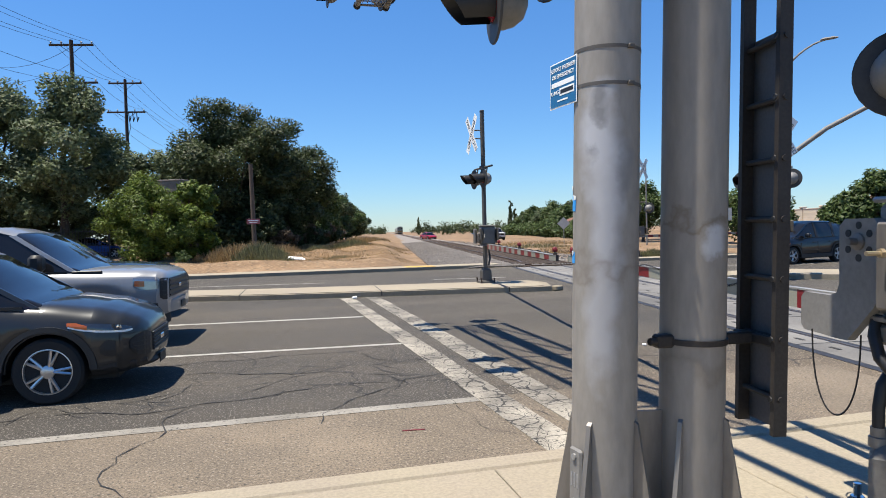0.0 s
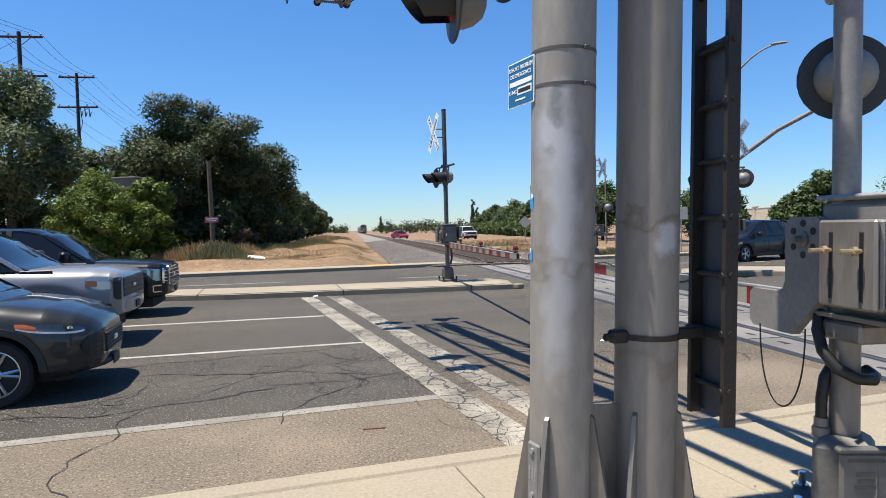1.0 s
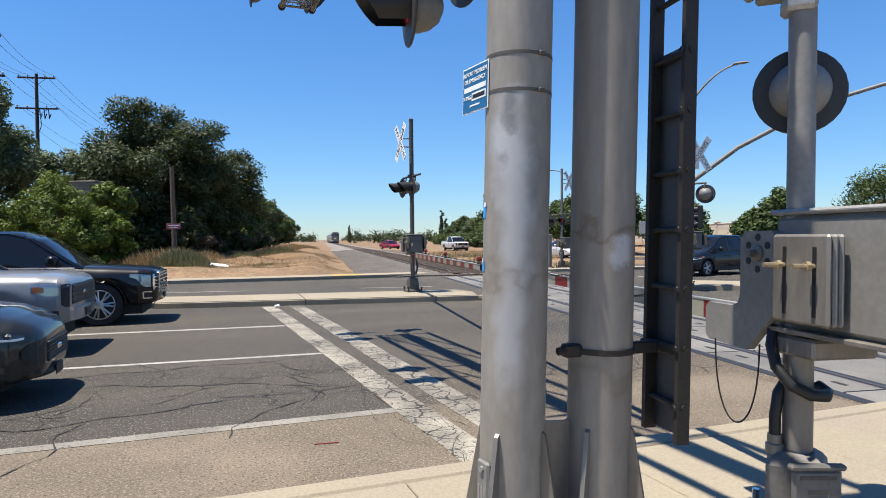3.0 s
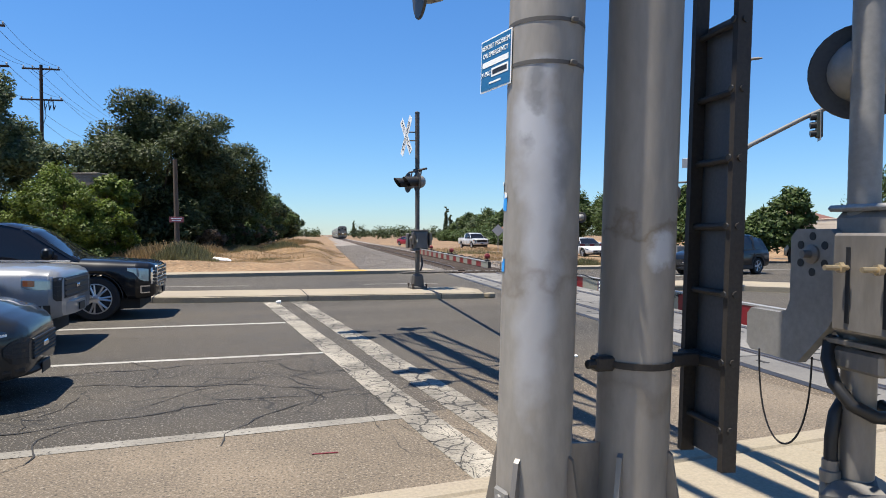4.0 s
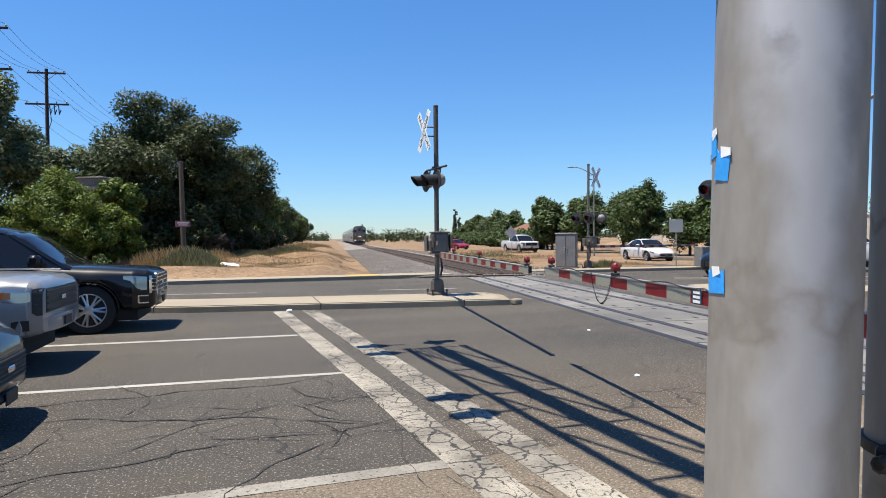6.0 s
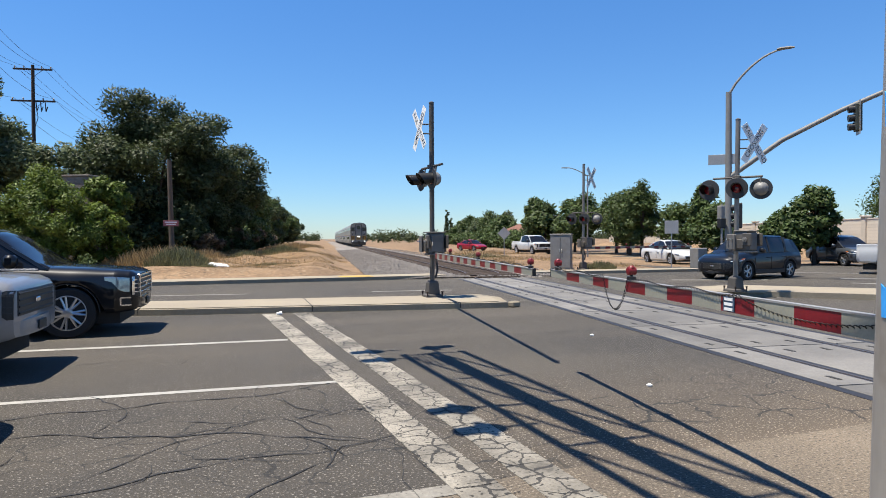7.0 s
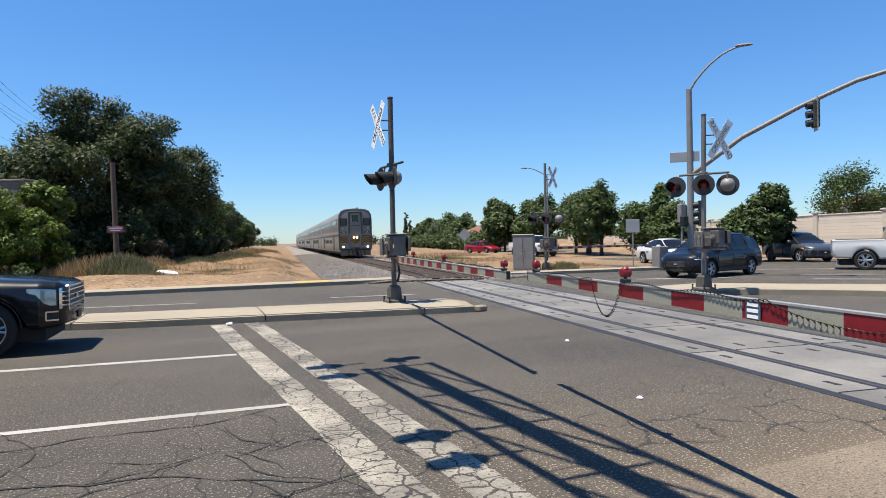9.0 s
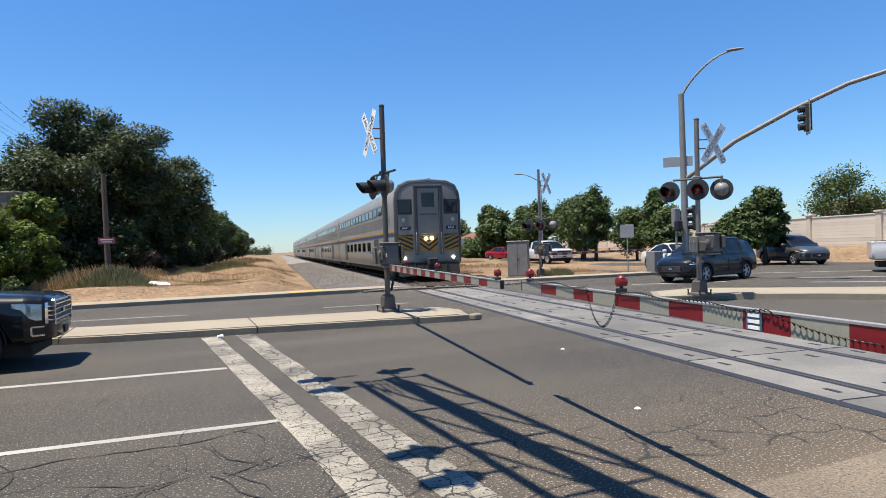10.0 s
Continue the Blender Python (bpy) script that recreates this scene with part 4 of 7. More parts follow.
gate_arm("lowered red and white gate arm over the far lanes", (27.0, 31.2), (19.15, 30.1), 1.12, 1.12, lamps=(0.2, 3.0, 5.0))
plate = part("sign_plate", Shape().box((3.37, -0.030, -0.05), (3.49, -0.024, 0.052)), mat("grey_blue_plate", (0.063, 0.101, 0.151), 0.5, vary=0.1), near_gate, "small grey-blue maker plate")
for z in (-0.035, 0.0, 0.035):
    part("plate_bar", Shape().box((3.385, -0.0335, z - 0.010), (3.475, -0.030, z + 0.010)), WHITE, plate, "plain white bar")


def build_cantilever():
    """Two tall posts with a truss over the road, flashing lights, a ladder, a sign."""
    t = thing("cantilever_signal", "weathered aluminium cantilever signal with two posts and a truss", "crossing signal")
    p1, p2, top = Vector((1.724, 1.938, 0)), Vector((2.179, 1.878, 0)), 7.2
    for p in (p1, p2):
        post = part("post", Shape().tube([(p.x, p.y, 0.14), (p.x, p.y, top)], 0.158, 40), POST_METAL if p is p1 else POST_SHADED, t, "", True)
        plate = Shape().box((p.x - 0.235, p.y - 0.235, 0.135), (p.x + 0.235, p.y + 0.235, 0.165), bevel=0.004)
        part("base_plate", plate, STEEL, post, "grey base plate")
        for k in range(4):
            a = radians(-8 + 90 * k + 45)
            m = Matrix.Translation((p.x, p.y, 0)) @ Matrix.Rotation(a, 4, "Z")
            fin = Shape()
            fin.add([m @ Vector(q) for q in ((0.15, -0.011, 0.165), (0.28, -0.011, 0.165), (0.175, -0.011, 0.75), (0.15, -0.011, 0.77),
                                             (0.15, 0.011, 0.165), (0.28, 0.011, 0.165), (0.175, 0.011, 0.75), (0.15, 0.011, 0.77))],
                    [(0, 1, 2, 3), (7, 6, 5, 4), (0, 4, 5, 1), (1, 5, 6, 2), (2, 6, 7, 3), (3, 7, 4, 0)])
            part("gusset", fin, GALV, post, "welded gusset fin")
            bx = m @ Matrix.Rotation(radians(45), 4, "Z")
            part("anchor_nut", Shape().lathe(bx @ Vector((0.245, 0, 0.165)), (0, 0, 1), [(0, 0.034), (0.03, 0.034), (0.031, 0.018), (0.07, 0.018)], 6), RAIL, post)
    d = (p2 - p1).normalized()
    web = Shape().loft([[p1 + d * a + Vector((0, b, z)) for a, b in ((0.14, -0.008), (0.32, -0.008), (0.32, 0.008), (0.14, 0.008))] for z in (0.14, 0.78)])
    part("web_plate", web, GALV, t, "flat plate between the posts")
    # hand-hole cover
    hm = Matrix.Translation((p1.x, p1.y, 0)) @ Matrix.Rotation(radians(188), 4, "Z")
    cover = part("handhole_cover", Shape().box((0.15, -0.05, 0.32), (0.172, 0.05, 0.62), hm, 0.02), GREY_PAINT, t, "pale hand-hole cover")
    part("cover_bolt", Shape().lathe(hm @ Vector((0.17, 0, 0.36)), hm.to_3x3() @ Vector((1, 0, 0)), [(0, 0.016), (0.012, 0.016)], 8).lathe(hm @ Vector((0.17, 0, 0.58)), hm.to_3x3() @ Vector((1, 0, 0)), [(0, 0.016), (0.012, 0.016)], 8), STEEL, cover)
    part("cover_marks", Shape().box((0.172, -0.03, 0.43), (0.1735, -0.018, 0.50), hm).box((0.172, -0.006, 0.43), (0.1735, 0.006, 0.50), hm).box((0.172, 0.018, 0.43), (0.1735, 0.03, 0.50), hm), STEEL, cover, "dark marks on the cover")
    # steel bands that carry the blue sign
    for z in (2.54, 2.37):
        part("sign_band", Shape().lathe((p1.x, p1.y, z), (0, 0, 1), [(-0.008, 0.1575), (-0.008, 0.160), (0.008, 0.160), (0.008, 0.1575)], 40).box((p1.x + 0.02, p1.y - 0.172, z - 0.01), (p1.x + 0.05, p1.y - 0.15, z + 0.01), None, 0.003), MAST, t, "dull steel strap", True)
    sm = Matrix.Translation((1.548, 2.06, 2.415)) @ Matrix.Rotation(radians(-85), 4, "Z") @ Matrix.Rotation(radians(90), 4, "X")
    sg = part("sign_plate", Shape().box((-0.13, -0.115, -0.003), (0.13, 0.115, 0.0), bevel=0.001), WHITE, t, "white-edged blue emergency notice", False, sm)
    part("sign_face", Shape().box((-0.123, -0.108, 0.0), (0.123, 0.108, 0.0015)), SIGN_BLUE, sg, "blue sign face")
    words("lettering", "REPORT PROBLEM", 0.029, WHITE, sg, pose(0, 0.078, 0.0022), "white letters")
    words("lettering", "OR EMERGENCY", 0.029, WHITE, sg, pose(0, 0.043, 0.0022), "white letters")
    words("lettering", "X-ING", 0.029, WHITE, sg, pose(-0.078, -0.038, 0.0022), "white letters")
    part("number_bar", Shape().box((-0.11, -0.008, 0.0015), (0.11, 0.016, 0.0028)), WHITE, sg, "plain white bar")
    part("number_panel", Shape().box((-0.03, -0.058, 0.0015), (0.11, -0.020, 0.0028)), WHITE, sg, "plain white panel")
    part("number_panel_bar", Shape().box((-0.02, -0.049, 0.0028), (0.10, -0.029, 0.0036)), BLACK, sg, "plain black bar")
    part("small_bar", Shape().box((-0.05, -0.085, 0.0015), (0.05, -0.077, 0.0028)), WHITE, sg, "plain white bar")
    # blue tape scraps
    for z, w, h, a, tilt in ((1.86, 0.05, 0.06, 122, 6), (1.81, 0.055, 0.07, 140, -8), (1.545, 0.085, 0.055, 132, 4)):
        tm = Matrix.Translation((p1.x, p1.y, z)) @ Matrix.Rotation(radians(a + 28), 4, "Z") @ Matrix.Rotation(radians(tilt), 4, "X")
        sc = Shape()
        n = 6
        for i in range(n + 1):
            b = (i / n - 0.5) * w / 0.16
            for r in (0.1588, 0.1600):
                for zz in (-h / 2, h / 2 * (1 - 0.25 * (i % 2))):
                    sc.v.append(tuple(tm @ Vector((r * math.cos(b), r * math.sin(b), zz))))
        for i in range(n):
            a0, b0 = 4 * i, 4 * i + 4
            sc.f += [(a0, b0, b0 + 1, a0 + 1), (a0 + 2, a0 + 3, b0 + 3, b0 + 2), (a0 + 1, b0 + 1, b0 + 3, a0 + 3), (a0, a0 + 2, b0 + 2, b0)]
        part("tape_scrap", sc, TAPE, t, "torn scrap of blue tape")
        torn = tm @ pose(0.1592, 0.012, h * 0.42, 0, 90, 0)
        part("paper_scrap", Shape().slab([(-0.012, -0.022), (0.014, -0.016), (0.006, 0.02), (-0.010, 0.016)], torn, 0.0012), WHITE, t, "torn white paper under the tape")
    # clamp round the second post
    part("post_clamp", Shape().lathe((p2.x, p2.y, 1.135), (0, 0, 1), [(-0.014, 0.160), (-0.014, 0.168), (0.014, 0.168), (0.014, 0.160)], 40), LADDER, t, "dark steel clamp band", True)
    part("clamp_ear", Shape().box((p2.x - 0.235, p2.y - 0.06, 1.105), (p2.x - 0.13, p2.y - 0.0, 1.17), bevel=0.01).lathe((p2.x - 0.2, p2.y - 0.03, 1.137), (-1, -0.2, 0), [(0, 0.02), (0.07, 0.02), (0.075, 0.012)], 8), LADDER, t, "clamp bolt")
    part("ladder_bracket", Shape().box((p2.x + 0.13, p2.y - 0.05, 1.105), (2.52, p2.y + 0.0, 1.165), bevel=0.008).box((2.49, 1.66, 1.11), (2.55, 1.97, 1.16), bevel=0.006), LADDER, t, "steel ladder bracket")
    # ladder
    a, b = Vector((2.553, 1.961, 0)), Vector((2.512, 1.665, 0))
    w = (b - a).normalized()
    o = Vector((w.y, -w.x, 0))
    for q in (a, b):
        ch = Shape().loft([[q + w * u + o * v + Vector((0, 0, z)) for u, v in ((-0.016, -0.034), (0.016, -0.034), (0.016, 0.034), (-0.016, 0.034))] for z in (0.68, 6.2)])
        part("ladder_stile", ch, LADDER, t, "dark ladder stile")
    for i in range(19):
        z = 0.86 + 0.292 * i
        part("ladder_rung", Shape().tube([a + Vector((0, 0, z)), b + w * 0.025 + Vector((0, 0, z))], 0.016, 8), LADDER, t, "dark ladder rung", True)
        part("rung_bolt", Shape().lathe(b + o * 0.043 + Vector((0, 0, z)), o, [(0, 0.016), (0.006, 0.014)], 10), BLACK, t)
    guard = Shape().loft([[a + w * u + o * v + Vector((0, 0, z)) for u, v in ((0.014, -0.034), (0.284, -0.034), (0.284, -0.028), (0.014, -0.028))] for z in (0.70, 2.66)])
    part("ladder_guard", guard, LADDER_GUARD, t, "grey sheet climbing guard behind the rungs")
    part("padlock", Shape().box((2.49, 1.66, 0.775), (2.53, 1.69, 0.82), bevel=0.008).tube([(2.50, 1.675, 0.81), (2.50, 1.675, 0.85), (2.52, 1.675, 0.85), (2.52, 1.675, 0.81)], 0.005, 6), LADDER, t)
    # the posts and what they carry lean a little to the east
    pivot = Matrix.Translation((1.95, 1.9, 1.65))
    lean = pivot @ Matrix.Rotation(radians(1.55), 4, Vector((0.35, 0.93, 0))) @ pivot.inverted()
    for piece in list(t.children):
        piece.matrix_basis = lean @ piece.matrix_basis
    # truss over the road
    base, end = Vector((1.897, 1.9, 0)), Vector((1.897, 10.2, 0))
    f, r, start = Vector((0, 1, 0)), Vector((1, 0, 0)), -0.35
    length, z_lo, z_hi, half = (end - base).length, 5.59, 6.98, 0.25
    chords = {}
    for name, side, z in (("lower_chord", -half, z_lo), ("lower_chord", half, z_lo), ("upper_chord", -half, z_hi), ("upper_chord", half, z_hi)):
        g = lambda s, side=side, z=z: base + f * s + r * side + Vector((0, 0, z))
        c = part(name, Shape().tube([g(start), g(length)], 0.048, 12), GALV, t, "truss chord tube", True)
        part("end_collar", Shape().lathe(g(length - 0.05), f, [(0, 0.05), (0, 0.062), (0.07, 0.062), (0.07, 0.01)], 16), UNDER, c, "dark end cap")
        chords[side, z] = g
    stations = [length - 0.06, length - 1.75, length - 3.05, length - 4.35, length - 5.65, length - 6.95]
    for k, s1 in enumerate(stations):
        for side in (-half, half):
            lo, hi = chords[side, z_lo], chords[side, z_hi]
            part("upright", Shape().tube([lo(s1), hi(s1)], 0.022, 8), GALV, t, "", True)
            if k + 1 < len(stations):
                s0 = stations[k + 1]
                part("brace", Shape().tube([lo(s1), hi(s0)], 0.024, 8), GALV, t, "diagonal truss brace", True)
        for z in (z_lo, z_hi):
            part("cross_tube", Shape().tube([chords[-half, z](s1), chords[half, z](s1)], 0.02, 6), GALV, t, "", True)
    part("cable_duct", Shape().loft([[base + f * s + r * (half + u) + Vector((0, 0, z_lo + 0.06 + v)) for u, v in ((-0.09, 0), (0.05, 0), (0.05, 0.06), (-0.09, 0.06))] for s in (0.0, length - 0.3)]), STEEL, t, "cable duct along the lower chord")
    grate = Shape()
    for k in range(5):
        x = -0.16 + 0.08 * k
        grate.loft([[base + f * s + r * (x + u) + Vector((0, 0, z_lo + 0.03 + v)) for u, v in ((-0.006, 0), (0.006, 0), (0.006, 0.03), (-0.006, 0.03))] for s in (length - 0.95, length - 0.06)])
    for k in range(9):
        s = length - 0.93 + 0.1 * k
        grate.loft([[base + f * (s + u) + r * x + Vector((0, 0, z_lo + 0.035 + v)) for u, v in ((-0.007, 0), (0.007, 0), (0.007, 0.02), (-0.007, 0.02))] for x in (-0.2, 0.2)])
    part("walkway_grating", grate, STEEL, t, "steel grating of the maintenance walkway")
    # lights on the truss and on the post
    for s, z in ((4.6, 5.9), (5.29, 5.9), (8.03, 5.9), (8.7, 5.9)):
        g = base + f * s - r * 0.2
        part("light_arm", Shape().tube([g + Vector((0, 0, z)), g - r * 0.45 + Vector((0, 0, z))], 0.025, 8), GALV, t, "", True)
        signal_head(t, Matrix.Translation(g - r * 0.52 + Vector((0, 0, z))) @ Matrix.Rotation(radians(182), 4, "Z"))
    g = base + f * 8.6 + r * 0.2
    part("light_arm", Shape().tube([g + Vector((0, 0, 5.9)), g - f * 0.35 + Vector((0, 0, 5.9))], 0.025, 8), GALV, t, "", True)
    signal_head(t, Matrix.Translation(g + Vector((0.06, 0.1, 5.9))) @ Matrix.Rotation(radians(10), 4, "Z"))
    lamp_a, lamp_b = Vector((1.42, 2.66, 3.02)), Vector((1.74, 2.58, 3.26))
    part("light_arm", Shape().tube([(p1.x, p1.y, 3.42), (1.6, 2.62, 3.42)], 0.025, 8).tube([(1.42, 2.66, 3.42), (1.8, 2.56, 3.42)], 0.022, 8), STEEL, t, "lamp cross arm", True)
    signal_head(t, Matrix.Translation(lamp_a) @ Matrix.Rotation(radians(172), 4, "Z"))
    signal_head(t, Matrix.Translation(lamp_b) @ Matrix.Rotation(radians(188), 4, "Z"))
    part("head_hanger", Shape().tube([lamp_a + Vector((0.08, 0, 0)), lamp_a + Vector((0.08, 0, 0.4))], 0.02, 6).tube([lamp_b + Vector((0.08, 0, 0)), lamp_b + Vector((0.08, 0, 0.17))], 0.02, 6), STEEL, t)
    return t


build_cantilever()


def build_gate_machine():
    """The mast with a back light, the gate machine with its counterweights and arm jaw, and the junction base."""
    px, py = GATE_AT
    t = thing("gate_mechanism", "grey gate machine on a mast with counterweights and a back light", "gate mechanism", Matrix.Translation((px, py, 0.13)))
    part("pole", Shape().tube([(0, 0, 0.42), (0, 0, 3.1)], 0.066, 22), GREY_PAINT, t, "", True)
    part("pole_sleeve", Shape().tube([(0, 0, 0.45), (0, 0, 1.0)], 0.073, 22), GALV, t, "", True)
    yaw = radians(-83)
    turn = Matrix.Rotation(math.atan2(-0.15, 1.0), 4, "Z")   # local +y runs along the lowered arm
    case = part("gate_machine", Shape().box((-0.075, -0.8, 1.08), (0.5, 0.1, 1.66), bevel=0.03), GREY_PAINT, t, "grey gate machine case", False, turn)
    part("case_lid", Shape().box((-0.09, -0.82, 1.66), (0.52, 0.12, 1.69), bevel=0.012), STEEL, case, "dark lid edge")
    part("case_floor", Shape().box((-0.11, -0.82, 1.055), (0.52, 0.12, 1.08), bevel=0.004), GALV, case, "rusty lower flange")
    part("hasp", Shape().box((-0.1, -0.66, 1.40), (-0.074, -0.62, 1.62), bevel=0.006).box((-0.105, -0.67, 1.38), (-0.08, -0.61, 1.41), bevel=0.004), STEEL, case, "steel hasp and padlock")
    part("saddle", Shape().box((-0.09, -0.2, 0.94), (0.3, 0.12, 1.04), bevel=0.015), GALV, t, "mounting saddle", False, turn)
    for k, x in enumerate((-0.13, -0.165, -0.2)):
        cw = part("counterweight", Shape().box((x, -0.40, 1.13), (x + 0.03, -0.04, 1.56), bevel=0.012), GREY_PAINT if k < 2 else GALV, t, "grey steel counterweight plate", False, turn)
        if k == 2:
            for y in (-0.32, -0.13):
                part("slot", Shape().box((x - 0.004, y - 0.012, 1.17), (x + 0.0005, y + 0.012, 1.50), bevel=0.002), BLACK, cw, "dark adjusting slot")
                part("threaded_rod", Shape().tube([(x - 0.12, y, 1.41), (x + 0.2, y, 1.41)], 0.012, 8).lathe((x - 0.03, y, 1.41), (-1, 0, 0), [(0, 0.024), (0.022, 0.024)], 6), mat("zinc_bolt", (0.55, 0.45, 0.30), 0.4, 0.8, vary=0.1), cw, "zinc threaded rod")
    # jaw that holds the arm
    jaw = Shape()
    prof = [(0.02, 1.48), (0.22, 1.48), (0.26, 1.44), (0.26, 1.13), (0.28, 1.08), (0.33, 1.06), (0.54, 1.06), (0.57, 1.03), (0.57, 0.87), (0.54, 0.84), (0.28, 0.83), (0.2, 0.83), (0.02, 1.02), (-0.06, 1.15), (-0.06, 1.40)]
    n = len(prof)
    jaw.add([(-0.10, y, z) for y, z in prof] + [(-0.05, y, z) for y, z in prof], [tuple(range(n)), tuple(range(2 * n - 1, n - 1, -1))] + [(k, (k + 1) % n, (k + 1) % n + n, k + n) for k in range(n)])
    jw = part("arm_jaw", jaw, GREY_PAINT, t, "grey cast jaw that holds the arm", False, Matrix.Translation((-0.03, 0.03, 0.10)) @ turn)
    part("hub", Shape().lathe((-0.10, 0.12, 1.36), (-1, 0, 0), [(0, 0.045), (0.012, 0.045), (0.02, 0.02), (0.06, 0.018)], 14), GALV, jw, "shaft hub")
    for k in range(6):
        a = radians(60 * k + 30)
        part("bolt_hole", Shape().lathe((-0.10, 0.12 + 0.085 * math.cos(a), 1.36 + 0.085 * math.sin(a)), (-1, 0, 0), [(-0.005, 0.02), (0.003, 0.02), (0.003, 0.012)], 10), BLACK, jw)
    part("side_plate", Shape().box((-0.02, 0.2, 0.99), (0.3, 0.5, 1.03), bevel=0.01).box((0.26, 0.1, 0.86), (0.31, 0.56, 1.06), bevel=0.015), GREY_PAINT, jw, "far side of the jaw")
    # conduits, cable
    big = [(-0.06, 0.10, 1.08), (-0.10, 0.08, 0.98), (-0.13, 0.02, 0.88), (-0.12, -0.06, 0.80), (-0.05, -0.12, 0.755), (0.04, -0.13, 0.745), (0.10, -0.09, 0.75), (0.12, -0.02, 0.77)]
    part("conduit", Shape().tube(big, 0.03, 10), CABLE, t, "thick dark flexible conduit", True)
    part("conduit", Shape().tube([(-0.02, 0.05, 0.80), (-0.08, 0.05, 0.73), (-0.10, 0.05, 0.62), (-0.10, 0.05, 0.44)], 0.03, 10), CABLE, t, "thick dark flexible conduit", True)
    part("conduit_collar", Shape().lathe((-0.10, 0.05, 0.42), (0, 0, 1), [(0, 0.045), (0.05, 0.045), (0.055, 0.036), (0.1, 0.036)], 12), GALV, t, "", True)
    loop = []
    for k in range(25):
        a = math.pi * k / 24
        loop.append((-0.10 + 0.06 * k / 24, 0.34 + 0.13 * math.cos(a), 0.96 - 0.46 * math.sin(a) ** 0.75))
    part("loop_cable", Shape().tube(loop, 0.005, 6), CABLE, t, "thin black hanging cable", True)
    # junction base
    jb = part("junction_box", Shape().loft([[(-w, -w, z), (w, -w, z), (w, w, z), (-w, w, z)] for w, z in ((0.145, 0.05), (0.14, 0.38), (0.12, 0.41), (0.08, 0.44))]), CAST, t, "grey cast junction base", False, Matrix.Rotation(radians(40), 4, "Z"))
    part("cover_plate", Shape().box((-0.125, -0.19, 0.10), (0.125, -0.157, 0.40), bevel=0.02).box((-0.14, -0.2, 0.395), (0.14, -0.15, 0.425), bevel=0.01), CAST, jb, "raised cover plate", False, Matrix.Rotation(radians(-60), 4, "Z"))
    for z, w in ((0.36, 0.09), (0.29, 0.05), (0.255, 0.04), (0.225, 0.055), (0.16, 0.08)):
        part("cast_bar", Shape().box((-w, -0.1925, z - 0.009), (w, -0.19, z + 0.009)), MAST, jb, "plain cast bar", False, Matrix.Rotation(radians(-60), 4, "Z"))
    part("flange", Shape().box((-0.25, -0.25, 0.0), (0.25, 0.25, 0.035), bevel=0.01), MAST, jb, "bolted flange")
    for x, y in ((0.2, 0.2), (-0.2, 0.2), (0.2, -0.2), (-0.2, -0.2)):
        part("anchor_bolt", Shape().lathe((x, y, 0.03), (0, 0, 1), [(0, 0.035), (0.03, 0.035), (0.031, 0.02), (0.1, 0.02)], 8), CHROME, jb, "zinc anchor bolt")
    # back light and cross arm
    hd = signal_head(t, Matrix.Translation((0.12, 0.12, 2.33)) @ Matrix.Rotation(radians(48), 4, "Z"), name="back_light")
    ca = part("crossarm_box", Shape().box((-0.07, -0.2, 2.78), (0.07, 0.22, 2.90), bevel=0.015), GREY_PAINT, t, "grey cross-arm casting", False, Matrix.Rotation(radians(47), 4, "Z"))
    part("cap_end", Shape().box((-0.06, 0.22, 2.80), (0.06, 0.28, 2.89), bevel=0.02), GREY_PAINT, ca)
    part("arm_tube", Shape().tube([(0, -0.2, 2.84), (0.02, -0.5, 2.86), (0.03, -0.9, 2.90)], 0.028, 10), GREY_PAINT, ca, "", True)
    t.matrix_basis = Matrix.Translation((px - 0.026, py + 0.009, 0.13)) @ Matrix.Rotation(radians(0.9), 4, Vector((0.35, 0.93, 0)))
    part("arm_clamp", Shape().box((-0.09, -0.06, 2.70), (0.09, 0.1, 2.79), bevel=0.02), STEEL, ca, "pipe clamp")
    return t


build_gate_machine()
gravel = Shape()
rng_g = random.Random(3)
for i in range(700):
    x, y, r = GATE_AT[0] - 0.25 + rng_g.gauss(0, 0.26), GATE_AT[1] - 0.25 + rng_g.gauss(0, 0.22), rng_g.uniform(0.006, 0.016)
    gravel.add([(x - r, y - r, 0.128), (x + r, y - r * 0.6, 0.128), (x, y + r, 0.128), (x, y, 0.128 + r)], [(0, 1, 3), (1, 2, 3), (2, 0, 3)])
tagged(part("gravel", gravel, STONE), "loose gravel on the pavement round the signal footing", "gravel", "", "stuff")


# ---- vehicles ----
def lerp_table(table, x):
    """Linear reading of rows (x, a, b, ...)."""
    if x <= table[0][0]:
        return table[0][1:]
    for p, q in zip(table, table[1:]):
        if x <= q[0]:
            k = (x - p[0]) / (q[0] - p[0])
            k = k * k * (3 - 2 * k) * 0.5 + k * 0.5
            return tuple(a + (b - a) * k for a, b in zip(p[1:], q[1:]))
    return table[-1][1:]


def body_side(body, x, z):
    """Half width of the body shell at x and z."""
    zb, zs, zt, ws, wt = lerp_table(body, x)
    zt = max(zt, zs + 0.02)
    prof = [(zb, ws * 0.9), (zb + 0.12 * (zs - zb), ws * 0.975), (zb + 0.55 * (zs - zb), ws), (zs, ws * 0.985), (zs + 0.45 * (zt - zs), ws * 0.95), (zs + 0.85 * (zt - zs), wt), (zt, wt * 0.85), (zt + 0.012, 0.0)]
    if z <= prof[0][0]:
        return prof[0][1]
    for (a, p), (b, q) in zip(prof, prof[1:]):
        if z <= b:
            return p + (q - p) * (z - a) / max(1e-6, b - a)
    return 0.0


